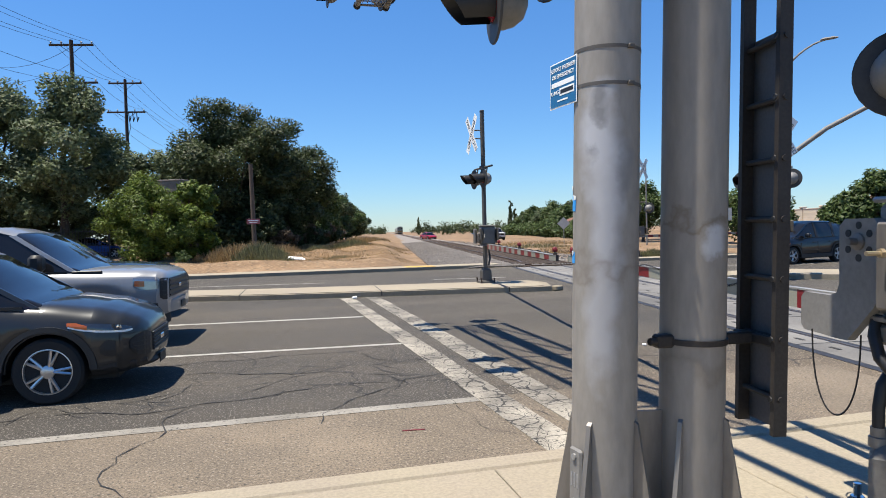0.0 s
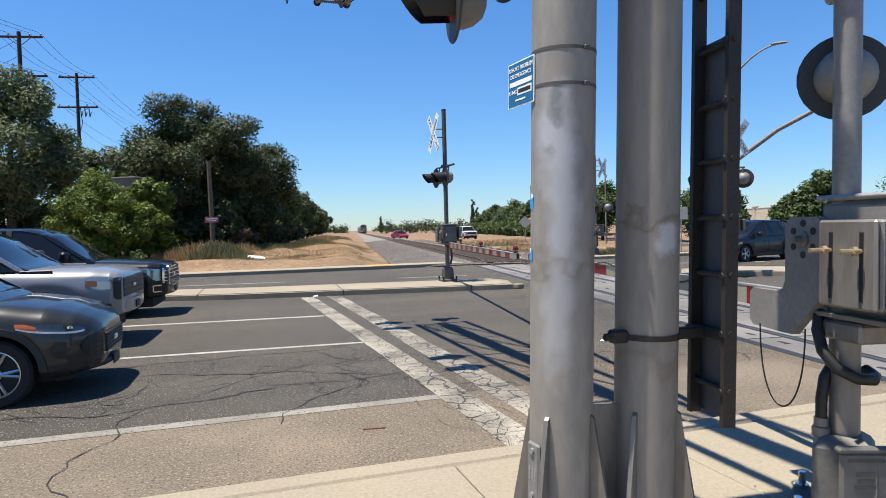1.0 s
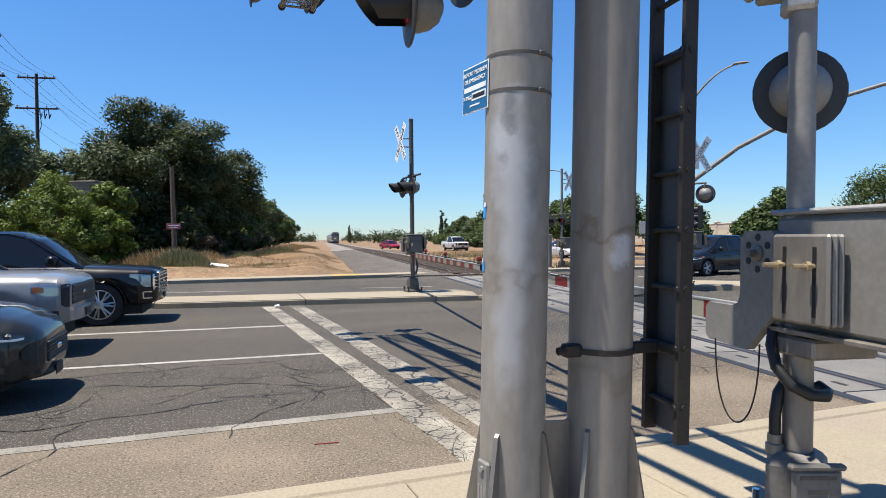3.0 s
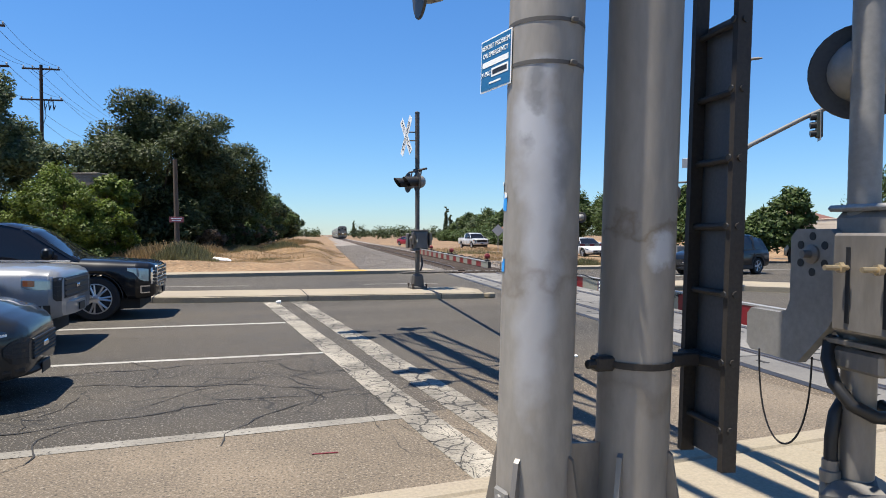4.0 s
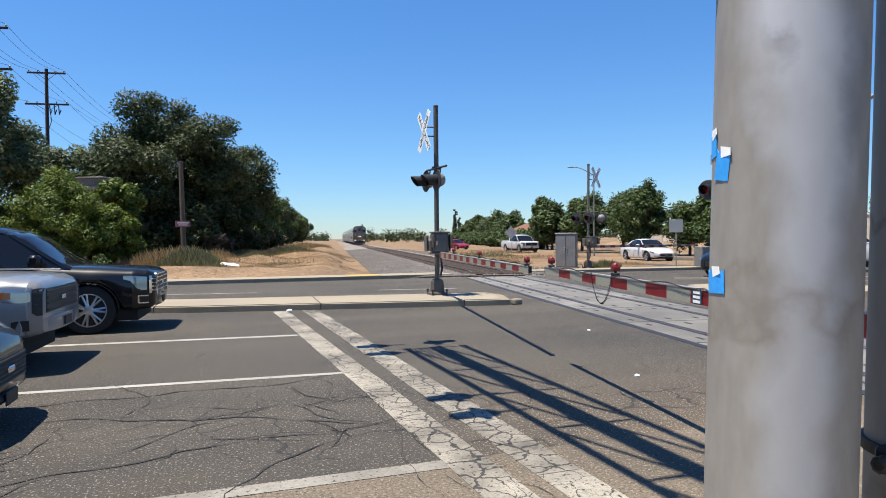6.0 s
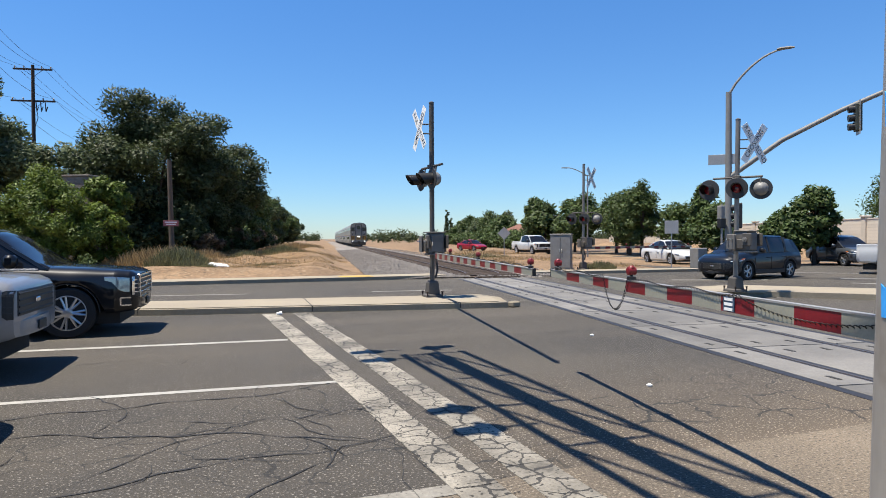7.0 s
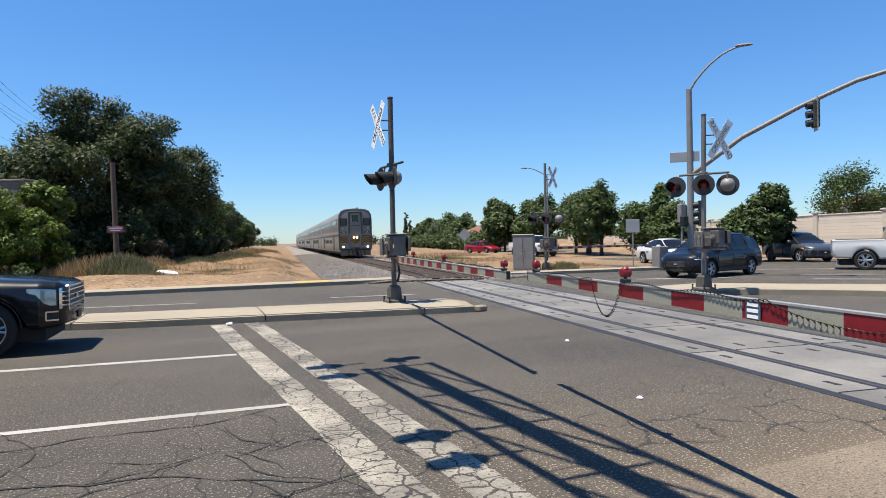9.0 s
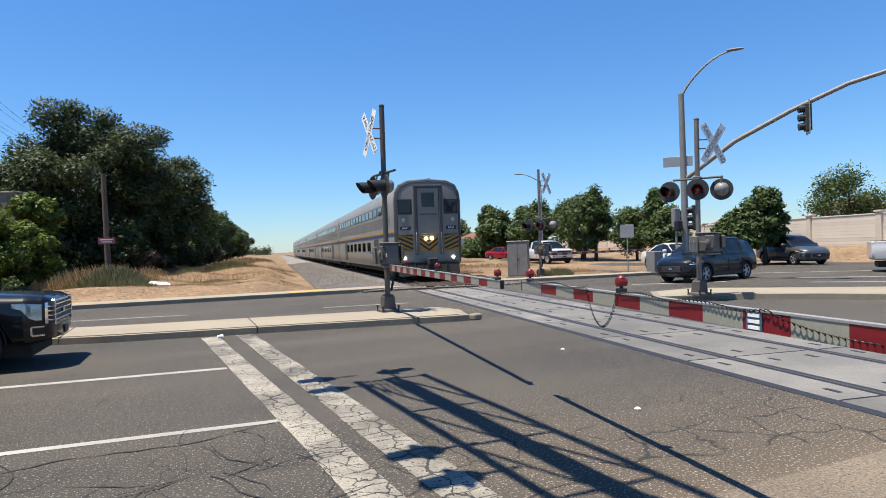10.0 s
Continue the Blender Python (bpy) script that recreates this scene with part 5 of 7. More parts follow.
def patch(body, side, rows, off=0.008, n=9):
    """A thin panel that hugs the body: rows are (x, lower z, upper z) from back to front."""
    sh, cols = Shape(), len(rows)
    for layer in (off, -0.03):
        for x, a, b in rows:
            for k in range(n):
                z = a + (b - a) * k / (n - 1)
                sh.v.append((x + (layer if layer > 0 else 0) * 0.6, side * (body_side(body, x, z) + layer), z))
    m = cols * n
    for i in range(cols - 1):
        for k in range(n - 1):
            q = (i * n + k, (i + 1) * n + k, (i + 1) * n + k + 1, i * n + k + 1)
            sh.f += [q, tuple(v + m for v in reversed(q))]
        for k in (0, n - 1):
            sh.f.append((i * n + k, (i + 1) * n + k, (i + 1) * n + k + m, i * n + k + m))
    for i in (0, cols - 1):
        for k in range(n - 1):
            sh.f.append((i * n + k, i * n + k + 1, i * n + k + 1 + m, i * n + k + m))
    return sh


def build_wheel(parent, x, y, r, spokes, side, width=0.25):
    ax = Vector((0, side, 0))
    tyre = part("wheel", Shape().lathe((0, -side * width, 0), ax, [(0, r * 0.66), (0, r * 0.92), (0.03, r), (width - 0.03, r), (width, r * 0.93), (width - 0.004, r * 0.70), (width - 0.03, r * 0.67)], 32), TYRE, parent, "black tyre on a spoked wheel", True, Matrix.Translation((x, y, r)))
    part("brake_disc", Shape().lathe((0, -side * 0.13, 0), ax, [(0, r * 0.52), (0.03, r * 0.52)], 24), STEEL, tyre)
    # dark disc behind the spokes, stands in for shade inside the wheel
    part("wheel_well_shadow", Shape().lathe((0, -side * 0.16, 0), ax, [(0, r * 0.66), (0.01, r * 0.66)], 24), UNDER, tyre, "dark disc for the shade inside the wheel")
    rim = Shape().lathe((0, -side * 0.06, 0), ax, [(-0.06, r * 0.60), (0.0, r * 0.64), (0.05, r * 0.70), (0.052, r * 0.665), (0.0, r * 0.61)], 32, False)
    part("rim", rim, RIM, tyre, "bright alloy rim", True)
    sp = Shape()
    for k in range(spokes):
        for off in (-0.09, 0.09):
            a = 2 * math.pi * k / spokes
            a2 = a + off * 1.6
            c, s = math.cos(a + off), math.sin(a + off)
            c2, s2 = math.cos(a2), math.sin(a2)
            p, q = Vector((c * r * 0.16, -side * 0.02, s * r * 0.16)), Vector((c2 * r * 0.65, -side * 0.018, s2 * r * 0.65))
            sp.tube([p, q], r * 0.052, 5, True, r * 0.045)
    sp.lathe((0, -side * 0.05, 0), ax, [(0, r * 0.2), (0.04, r * 0.2), (0.05, r * 0.15)], 16)
    part("spokes", sp, RIM, tyre, "alloy spokes", True)
    return tyre


def build_car(name, label, category, at, paint, length, width, wheel_r, axles, body, house, spokes=5, detail=None, group="", cladding=True, arch_gap=0.07):
    """x runs forward with the nose at x = 0. body rows: x, bottom, shoulder, top, half width at the shoulder, half width at the top.
    house rows: x, base, roof, half width at base, half width at roof."""
    t = thing(name, label, category, at, group)
    xs = sorted({*np.linspace(-length, 0, int(length / 0.07)), *[r[0] for r in body]})
    rings = []
    ra = wheel_r + arch_gap
    for x in xs:
        zb, zs, zt, ws, wt = lerp_table(body, x)
        for a in axles:
            if abs(x - a) < ra:
                zb = max(zb, wheel_r + math.sqrt(ra * ra - (x - a) ** 2))
        zs2 = max(zs, zb + 0.02)
        zt2 = max(zt, zs2 + 0.02)
        lower = zb + 0.12 * (zs2 - zb)
        half = [(0.0, zb), (ws * 0.9, zb), (ws * 0.975, lower), (ws * 1.0, zb + 0.55 * (zs2 - zb)), (ws * 0.985, zs2), (ws * 0.95, zs2 + 0.45 * (zt2 - zs2)), (wt, zs2 + 0.85 * (zt2 - zs2)), (wt * 0.85, zt2), (0.0, zt2 + 0.012)]
        rings.append([Vector((x, y, z)) for y, z in half] + [Vector((x, -y, z)) for y, z in reversed(half[1:-1])])
    part("body", Shape().loft(rings), paint, t, "painted body shell", True)
    # greenhouse: dark glass, roof skin and pillars
    hx = sorted({*np.linspace(house[0][0], house[-1][0], 26), *[r[0] for r in house]})
    rings, roof, rows = [], [], []
    for x in hx:
        zb, zr, wb, wr = lerp_table(house, x)
        rows.append((x, zb, zr, wb, wr))
        half = [(0.0, zb - 0.05), (wb, zb - 0.05), (wb, zb), (wb + (wr - wb) * 0.5, zb + (zr - zb) * 0.52), (wr, zb + (zr - zb) * 0.94), (wr * 0.9, zr), (0, zr + 0.02)]
        rings.append([Vector((x, y, z)) for y, z in half] + [Vector((x, -y, z)) for y, z in reversed(half[1:-1])])
    part("glass", Shape().loft(rings), GLASS, t, "dark tinted glass", True)
    top = max(r[2] for r in rows)
    flat = [r for r in rows if r[2] > top - 0.10]
    sh = Shape()
    rr = []
    for x, zb, zr, wb, wr in flat:
        half = [(0.0, zr - 0.04), (wr * 0.985, zr - 0.05), (wr * 1.015, zr - 0.03), (wr * 0.9, zr + 0.012), (0, zr + 0.032)]
        rr.append([Vector((x, y, z)) for y, z in half] + [Vector((x, -y, z)) for y, z in reversed(half[1:-1])])
    part("roof", sh.loft(rr), paint, t, "painted roof", True)
    pil = detail.get("pillars", ())
    for side in (-1, 1):
        for x0, x1, wd, m in pil:
            a, b = lerp_table(house, x0), lerp_table(house, x1)
            p0 = Vector((x0, side * (a[2] + 0.004), a[0]))
            p1 = Vector((x1, side * (b[3] + 0.008), b[1] - 0.03))
            mid = (p0 + p1) / 2 + Vector((0, side * 0.012, 0))
            s2 = Shape()
            s2.loft([[p + Vector((u, side * v, 0)) for u, v in ((-wd / 2, -0.015), (wd / 2, -0.015), (wd / 2, 0.008), (-wd / 2, 0.008))] for p in (p0, mid, p1)])
            part("pillar", s2, paint if m else TRIM, t, "window pillar")
        # mirror
        mx = detail.get("mirror", house[-1][0] - 0.65)
        zb, zr, wb, wr = lerp_table(house, mx)
        part("mirror", Shape().box((mx - 0.1, side * (wb + 0.16) - 0.11, zb + 0.02), (mx + 0.1, side * (wb + 0.16) + 0.11, zb + detail.get("mirror_h", 0.2)), bevel=0.05), detail.get("mirror_mat", paint), t, "wing mirror", True)
        part("belt_trim", Shape().loft([[Vector((x, side * (r[2] + v), r[0] + u)) for u, v in ((-0.02, 0.0), (-0.02, 0.012), (0.01, 0.012), (0.01, 0.0))] for x in np.linspace(house[0][0] + 0.2, house[-1][0] - 0.15, 12) for r in (lerp_table(house, x),)]), detail.get("belt", TRIM), t, "window line trim")
        # door seams, handles, sill
        for x in detail.get("seams", ()):
            zb, zs, zt, ws, wt = lerp_table(body, x)
            part("door_seam", Shape().box((x - 0.006, side * ws * 0.985 - 0.018, zb + 0.12), (x + 0.006, side * ws * 0.985 + 0.0185, zs - 0.02)), BLACK, t, "door gap")
        for x in detail.get("handles", ()):
            zb, zs, zt, ws, wt = lerp_table(body, x)
            part("door_handle", Shape().box((x - 0.11, side * (ws * 0.985 + 0.02) - 0.016, zs - 0.06), (x + 0.11, side * (ws * 0.985 + 0.02) + 0.016, zs - 0.025), bevel=0.01), detail.get("handle_mat", paint), t)
        if cladding:
            for a in axles:
                s2 = Shape()
                n = 18
                ring = []
                for i in range(n + 1):
                    an = math.pi * (i / n)
                    ws = lerp_table(body, a + math.cos(an) * ra)[3]
                    ring.append([Vector((a + math.cos(an) * rr2, side * (ws * 0.99 + v), wheel_r + math.sin(an) * rr2)) for rr2, v in ((ra, -0.05), (ra, 0.016), (ra + 0.055, 0.012), (ra + 0.06, -0.05))])
                part("wheel_arch", s2.loft(ring), TRIM, t, "black wheel-arch trim", True)
            xr, xf = min(axles) + ra, max(axles) - ra
            ws = lerp_table(body, (xr + xf) / 2)[3]
            zb = lerp_table(body, (xr + xf) / 2)[0]
            part("sill_trim", Shape().box((xr, side * ws - 0.03, zb - 0.01), (xf, side * ws + 0.014, zb + 0.14), bevel=0.01), TRIM, t, "black sill trim")
    for a in axles:
        for side in (-1, 1):
            ws = lerp_table(body, a)[3]
            arc = [[Vector((a + math.cos(an) * r, side * y, wheel_r + math.sin(an) * r)) for r, y in ((ra - 0.004, ws - 0.03), (ra - 0.02, ws - 0.03), (ra - 0.02, ws - 0.5), (ra - 0.004, ws - 0.5))] for an in np.linspace(0.0, math.pi, 15)]
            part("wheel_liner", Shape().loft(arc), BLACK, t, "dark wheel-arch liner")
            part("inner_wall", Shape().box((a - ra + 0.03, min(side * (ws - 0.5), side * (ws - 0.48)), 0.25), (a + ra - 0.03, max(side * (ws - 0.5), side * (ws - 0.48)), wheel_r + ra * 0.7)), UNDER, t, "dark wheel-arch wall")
            build_wheel(t, a, side * (ws - 0.01), wheel_r, spokes, side)
    part("underbody", Shape().box((-length + 0.25, -width * 0.36, 0.2), (-0.3, width * 0.36, 0.42)), UNDER, t, "dark underbody")
    nose(t, detail, width, paint, body)
    return t


def nose(t, d, width, paint, body):
    """Grille, headlights, bumper and plate at the front."""
    hw = width / 2
    g = d["grille"]          # z0, z1, half width, x
    gr = part("grille", Shape().box((g[3] - 0.06, -g[2], g[0]), (g[3] + 0.012, g[2], g[1]), bevel=0.03), BLACK, t, "black mesh grille")
    n = d.get("bars", 5)
    for k in range(n):
        z = g[0] + (g[1] - g[0]) * (k + 0.7) / (n + 0.4)
        part("grille_bar", Shape().box((g[3] - 0.01, -g[2] * 0.95, z - 0.012), (g[3] + 0.025, g[2] * 0.95, z + 0.012), bevel=0.006), d.get("bar_mat", TRIM), gr)
    part("badge", Shape().box((g[3] + 0.012, -0.08, (g[0] + g[1]) / 2 - 0.03), (g[3] + 0.034, 0.08, (g[0] + g[1]) / 2 + 0.03), bevel=0.01), CHROME, gr, "plain chrome badge")
    if d.get("surround"):
        for s in (-1, 1):
            part("grille_surround", Shape().box((g[3] - 0.03, s * g[2] - 0.02, g[0] - 0.02), (g[3] + 0.03, s * g[2] + 0.02, g[1] + 0.02), bevel=0.01), CHROME, gr)
        part("grille_surround", Shape().box((g[3] - 0.03, -g[2], g[1]), (g[3] + 0.03, g[2], g[1] + 0.03), bevel=0.01), CHROME, gr)
    for s in (-1, 1):
        lp = part("headlight", patch(body, s, d["lamp"]), d.get("lamp_mat", LAMP), t, "clear headlight", True)
        x0, x1 = d["lamp"][0][0], d["lamp"][-1][0]
        for f in (0.55, 0.8):
            x = x0 + (x1 - x0) * f
            zc = [((a + b2) / 2) for xx, a, b2 in d["lamp"] if xx <= x + 0.05][-1]
            part("lamp_insert", Shape().lathe((x, s * (body_side(body, x, zc) - 0.024), zc), (0.5, s, 0), [(0, 0.03), (0.02, 0.028), (0.022, 0.01)], 12), CHROME, lp, "", True)
        if d.get("lamp_edge"):
            rows = [(x, a - 0.012, a + 0.008) for x, a, b2 in d["lamp"]]
            part("lamp_edge", patch(body, s, rows, 0.012, 2), WHITE, lp, "pale lower edge of the headlight")
        if d.get("amber"):
            part("turn_lamp", patch(body, s, d["amber"], 0.013, 4), AMBER, lp, "amber turn lamp")
        if d.get("fog"):
            fg = part("fog_lamp_pocket", patch(body, s, d["fog"], 0.007, 6), BLACK, t, "dark fog lamp pocket")
            xm, a, b2 = d["fog"][len(d["fog"]) // 2]
            zc = (a + b2) / 2
            part("fog_lamp", Shape().lathe((xm, s * (body_side(body, xm, zc) - 0.034), zc), (0.7, s, 0), [(0, 0.045), (0.03, 0.04), (0.034, 0.01)], 14), LAMP, fg, "", True)
            if d.get("fog_chrome"):
                for k, off in ((0, 0.0), (1, 0.0)):
                    rows = [(x, (a if k == 0 else b2) - 0.012, (a if k == 0 else b2) + 0.012) for x, a, b2 in d["fog"]]
                    part("fog_bezel", patch(body, s, rows, 0.014, 2), CHROME, fg, "chrome bezel")
                x, a, b2 = d["fog"][0]
                part("fog_bezel", patch(body, s, [(x - 0.012, a, b2), (x + 0.012, a, b2)], 0.014, 4), CHROME, fg, "chrome bezel")
        if d.get("grille_wrap"):
            gw = part("grille_side", patch(body, s, d["grille_wrap"], 0.009, 8), BLACK, t, "black mesh grille")
            rows = d["grille_wrap"]
            for f in (0.2, 0.4, 0.6, 0.8):
                part("grille_bar", patch(body, s, [(x, a + (b2 - a) * f - 0.008, a + (b2 - a) * f + 0.008) for x, a, b2 in rows], 0.016, 2), d.get("bar_mat", TRIM), gw)
            if d.get("surround"):
                x, a, b2 = rows[0]
                part("grille_surround", patch(body, s, [(x - 0.02, a, b2), (x + 0.015, a, b2)], 0.018, 5), CHROME, gw, "chrome grille edge")
        if d.get("lower_trim"):
            part("lower_trim", patch(body, s, d["lower_trim"], 0.008, 4), TRIM, t, "black lower bumper trim")
    b = d["bumper"]          # z0, z1, x, half width, material
    ring = [[Vector((b[2] - abs(y / b[3]) ** 3.2 * 0.26 + u, y, z)) for u, z in ((-0.12, b[0]), (0.0, b[0] + 0.03), (0.015, (b[0] + b[1]) / 2), (0.0, b[1] - 0.02), (-0.12, b[1]))] for y in np.linspace(-b[3], b[3], 15)]
    bp = part("bumper", Shape().loft(ring), b[4], t, "front bumper", True)
    part("plate_bar", Shape().box((b[2] + 0.016, -0.15, (b[0] + b[1]) / 2 - 0.06), (b[2] + 0.03, 0.15, (b[0] + b[1]) / 2 + 0.06), bevel=0.008), d.get("plate", TRIM), bp, "plain plate holder")
    if d.get("scoop"):
        x, z, y = d["scoop"]
        for s in (-1, 1):
            part("hood_badge", Shape().box((x - 0.22, s * y - 0.008, z - 0.03), (x + 0.22, s * y + 0.01, z + 0.03), bevel=0.012), BLACK, t, "dark vent with bright edge")
            part("hood_badge_edge", Shape().box((x - 0.19, s * y - 0.006, z - 0.012), (x + 0.19, s * y + 0.013, z + 0.012), bevel=0.004), CHROME, t)


def heading(x, y, deg, z=0.0):
    return pose(x, y, z, 0, 0, deg)


def compact_suv(name, label, at, paint, group=""):
    body = [(-4.6, 0.45, 0.80, 0.98, 0.72, 0.66), (-4.45, 0.34, 0.85, 1.06, 0.88, 0.80), (-3.8, 0.27, 0.92, 1.08, 0.93, 0.86), (-2.2, 0.25, 0.90, 1.06, 0.935, 0.87), (-1.55, 0.25, 0.87, 1.06, 0.93, 0.84),
            (-0.95, 0.25, 0.84, 1.04, 0.925, 0.80), (-0.5, 0.26, 0.79, 0.98, 0.90, 0.74), (-0.25, 0.27, 0.74, 0.91, 0.83, 0.66), (-0.1, 0.29, 0.69, 0.84, 0.70, 0.56), (-0.03, 0.32, 0.64, 0.77, 0.58, 0.48), (0.0, 0.38, 0.58, 0.68, 0.46, 0.40)]
    house = [(-4.5, 1.02, 1.10, 0.78, 0.72), (-4.15, 1.04, 1.55, 0.82, 0.60), (-3.4, 1.05, 1.68, 0.86, 0.64), (-2.4, 1.04, 1.69, 0.865, 0.66), (-1.95, 1.03, 1.60, 0.86, 0.65), (-1.15, 1.02, 1.10, 0.84, 0.78), (-1.0, 1.0, 1.03, 0.8, 0.76)]
    d = dict(grille=(0.42, 0.66, 0.44, 0.0), lamp=[(-0.72, 0.80, 0.835), (-0.6, 0.765, 0.83), (-0.45, 0.74, 0.82), (-0.3, 0.725, 0.80), (-0.2, 0.72, 0.775), (-0.14, 0.725, 0.75)], lamp_mat=LAMP_DARK, lamp_edge=True, amber=[(-0.73, 0.808, 0.842), (-0.64, 0.78, 0.835), (-0.54, 0.76, 0.80)], bumper=(0.24, 0.36, 0.0, 0.62, TRIM), fog=[(-0.42, 0.50, 0.58), (-0.36, 0.46, 0.64), (-0.28, 0.46, 0.62)], grille_wrap=[(-0.16, 0.52, 0.60), (-0.1, 0.44, 0.66), (-0.05, 0.42, 0.68), (-0.01, 0.42, 0.66)], lower_trim=[(-0.52, 0.27, 0.36), (-0.3, 0.27, 0.38), (-0.12, 0.30, 0.38), (-0.03, 0.33, 0.38)],
             pillars=((-1.05, -2.0, 0.09, True), (-2.35, -2.4, 0.09, False), (-3.4, -3.5, 0.12, False), (-4.3, -4.1, 0.25, True)), seams=(-1.35, -2.35, -3.35), handles=(-2.15, -3.15), plate=TRIM, bars=6)
    return build_car(name, label, "car", at, paint, 4.6, 1.88, 0.345, (-0.92, -3.63), body, house, 5, d, group)


def big_suv(name, label, at, paint, group=""):
    body = [(-5.2, 0.55, 1.0, 1.18, 0.86, 0.82), (-5.05, 0.42, 1.05, 1.22, 0.98, 0.92), (-3.0, 0.38, 1.07, 1.22, 1.01, 0.93), (-1.7, 0.38, 1.06, 1.22, 1.01, 0.90),
            (-1.0, 0.38, 1.02, 1.19, 1.00, 0.86), (-0.35, 0.40, 1.02, 1.15, 0.96, 0.82), (-0.12, 0.42, 1.0, 1.12, 0.88, 0.78), (-0.04, 0.45, 0.98, 1.08, 0.80, 0.72), (0.0, 0.48, 0.94, 1.02, 0.74, 0.68)]
    house = [(-5.1, 1.18, 1.25, 0.88, 0.84), (-4.95, 1.2, 1.82, 0.90, 0.72), (-3.8, 1.2, 1.91, 0.93, 0.74), (-2.7, 1.2, 1.90, 0.94, 0.75), (-2.25, 1.19, 1.80, 0.94, 0.74), (-1.45, 1.18, 1.26, 0.92, 0.86), (-1.35, 1.17, 1.2, 0.9, 0.86)]
    d = dict(grille=(0.68, 1.03, 0.66, 0.0), lamp=[(-0.50, 0.97, 1.03), (-0.38, 0.93, 1.03), (-0.28, 0.80, 1.02), (-0.2, 0.76, 1.01), (-0.12, 0.76, 1.0)], bumper=(0.42, 0.66, 0.03, 0.84, paint), fog=[(-0.26, 0.53, 0.66), (-0.18, 0.53, 0.66), (-0.1, 0.53, 0.66)], grille_wrap=[(-0.07, 0.70, 1.02), (-0.03, 0.68, 1.03), (0.0, 0.68, 1.02)], fog_chrome=True, surround=True, bar_mat=CHROME, bars=4,
             pillars=((-1.4, -2.3, 0.10, True), (-2.9, -2.92, 0.10, False), (-3.95, -4.0, 0.14, False), (-4.9, -4.85, 0.3, True)), belt=CHROME, seams=(-1.75, -2.9, -3.9), handles=(-2.7, -3.7), mirror=-1.85, mirror_h=0.24, handle_mat=CHROME)
    return build_car(name, label, "car", at, paint, 5.2, 2.04, 0.43, (-1.06, -3.97), body, house, 7, d, group, cladding=False)


def pickup(name, label, at, paint, group=""):
    body = [(-5.9, 0.6, 1.05, 1.28, 0.95, 0.93), (-5.8, 0.5, 1.08, 1.30, 1.02, 0.98), (-4.0, 0.45, 1.10, 1.30, 1.03, 0.98), (-3.9, 0.42, 1.10, 1.24, 1.03, 0.95), (-1.8, 0.42, 1.10, 1.24, 1.03, 0.93),
            (-1.0, 0.44, 1.08, 1.24, 1.03, 0.88), (-0.4, 0.46, 1.08, 1.22, 1.00, 0.84), (-0.14, 0.48, 1.06, 1.19, 0.95, 0.80), (-0.05, 0.50, 1.04, 1.15, 0.89, 0.77), (0.0, 0.52, 1.0, 1.08, 0.83, 0.74)]
    house = [(-3.95, 1.22, 1.28, 0.93, 0.9), (-3.85, 1.22, 1.84, 0.93, 0.74), (-3.2, 1.22, 1.92, 0.94, 0.76), (-2.5, 1.22, 1.91, 0.95, 0.76), (-2.15, 1.22, 1.82, 0.95, 0.76), (-1.35, 1.22, 1.28, 0.93, 0.88), (-1.25, 1.2, 1.23, 0.9, 0.86)]
    d = dict(grille=(0.74, 1.08, 0.70, 0.0), lamp=[(-0.46, 0.96, 1.10), (-0.38, 0.92, 1.11), (-0.28, 0.91, 1.11), (-0.18, 0.91, 1.10), (-0.1, 0.92, 1.09)], amber=[(-0.44, 0.97, 1.05), (-0.38, 0.96, 1.05), (-0.30, 0.96, 1.04)], bumper=(0.48, 0.72, 0.05, 0.96, paint), fog=[(-0.30, 0.58, 0.68), (-0.22, 0.56, 0.69), (-0.12, 0.56, 0.69)], grille_wrap=[(-0.09, 0.78, 1.07), (-0.05, 0.74, 1.08), (0.0, 0.74, 1.07)], bars=4, bar_mat=TRIM,
             pillars=((-1.3, -2.2, 0.10, True), (-2.75, -2.78, 0.09, False), (-3.75, -3.8, 0.22, True)), seams=(-1.6, -2.72, -3.75), handles=(-2.5, -3.5), mirror=-1.75, mirror_h=0.28, mirror_mat=TRIM, scoop=(-1.12, 1.20, 0.935))
    t = build_car(name, label, "pickup", at, paint, 5.9, 2.08, 0.41, (-1.02, -4.7), body, house, 6, d, group, cladding=False)
    part("load_bed", Shape().box((-5.75, -0.80, 1.28), (-4.05, 0.80, 1.318)), UNDER, t, "dark open load bed")
    return t


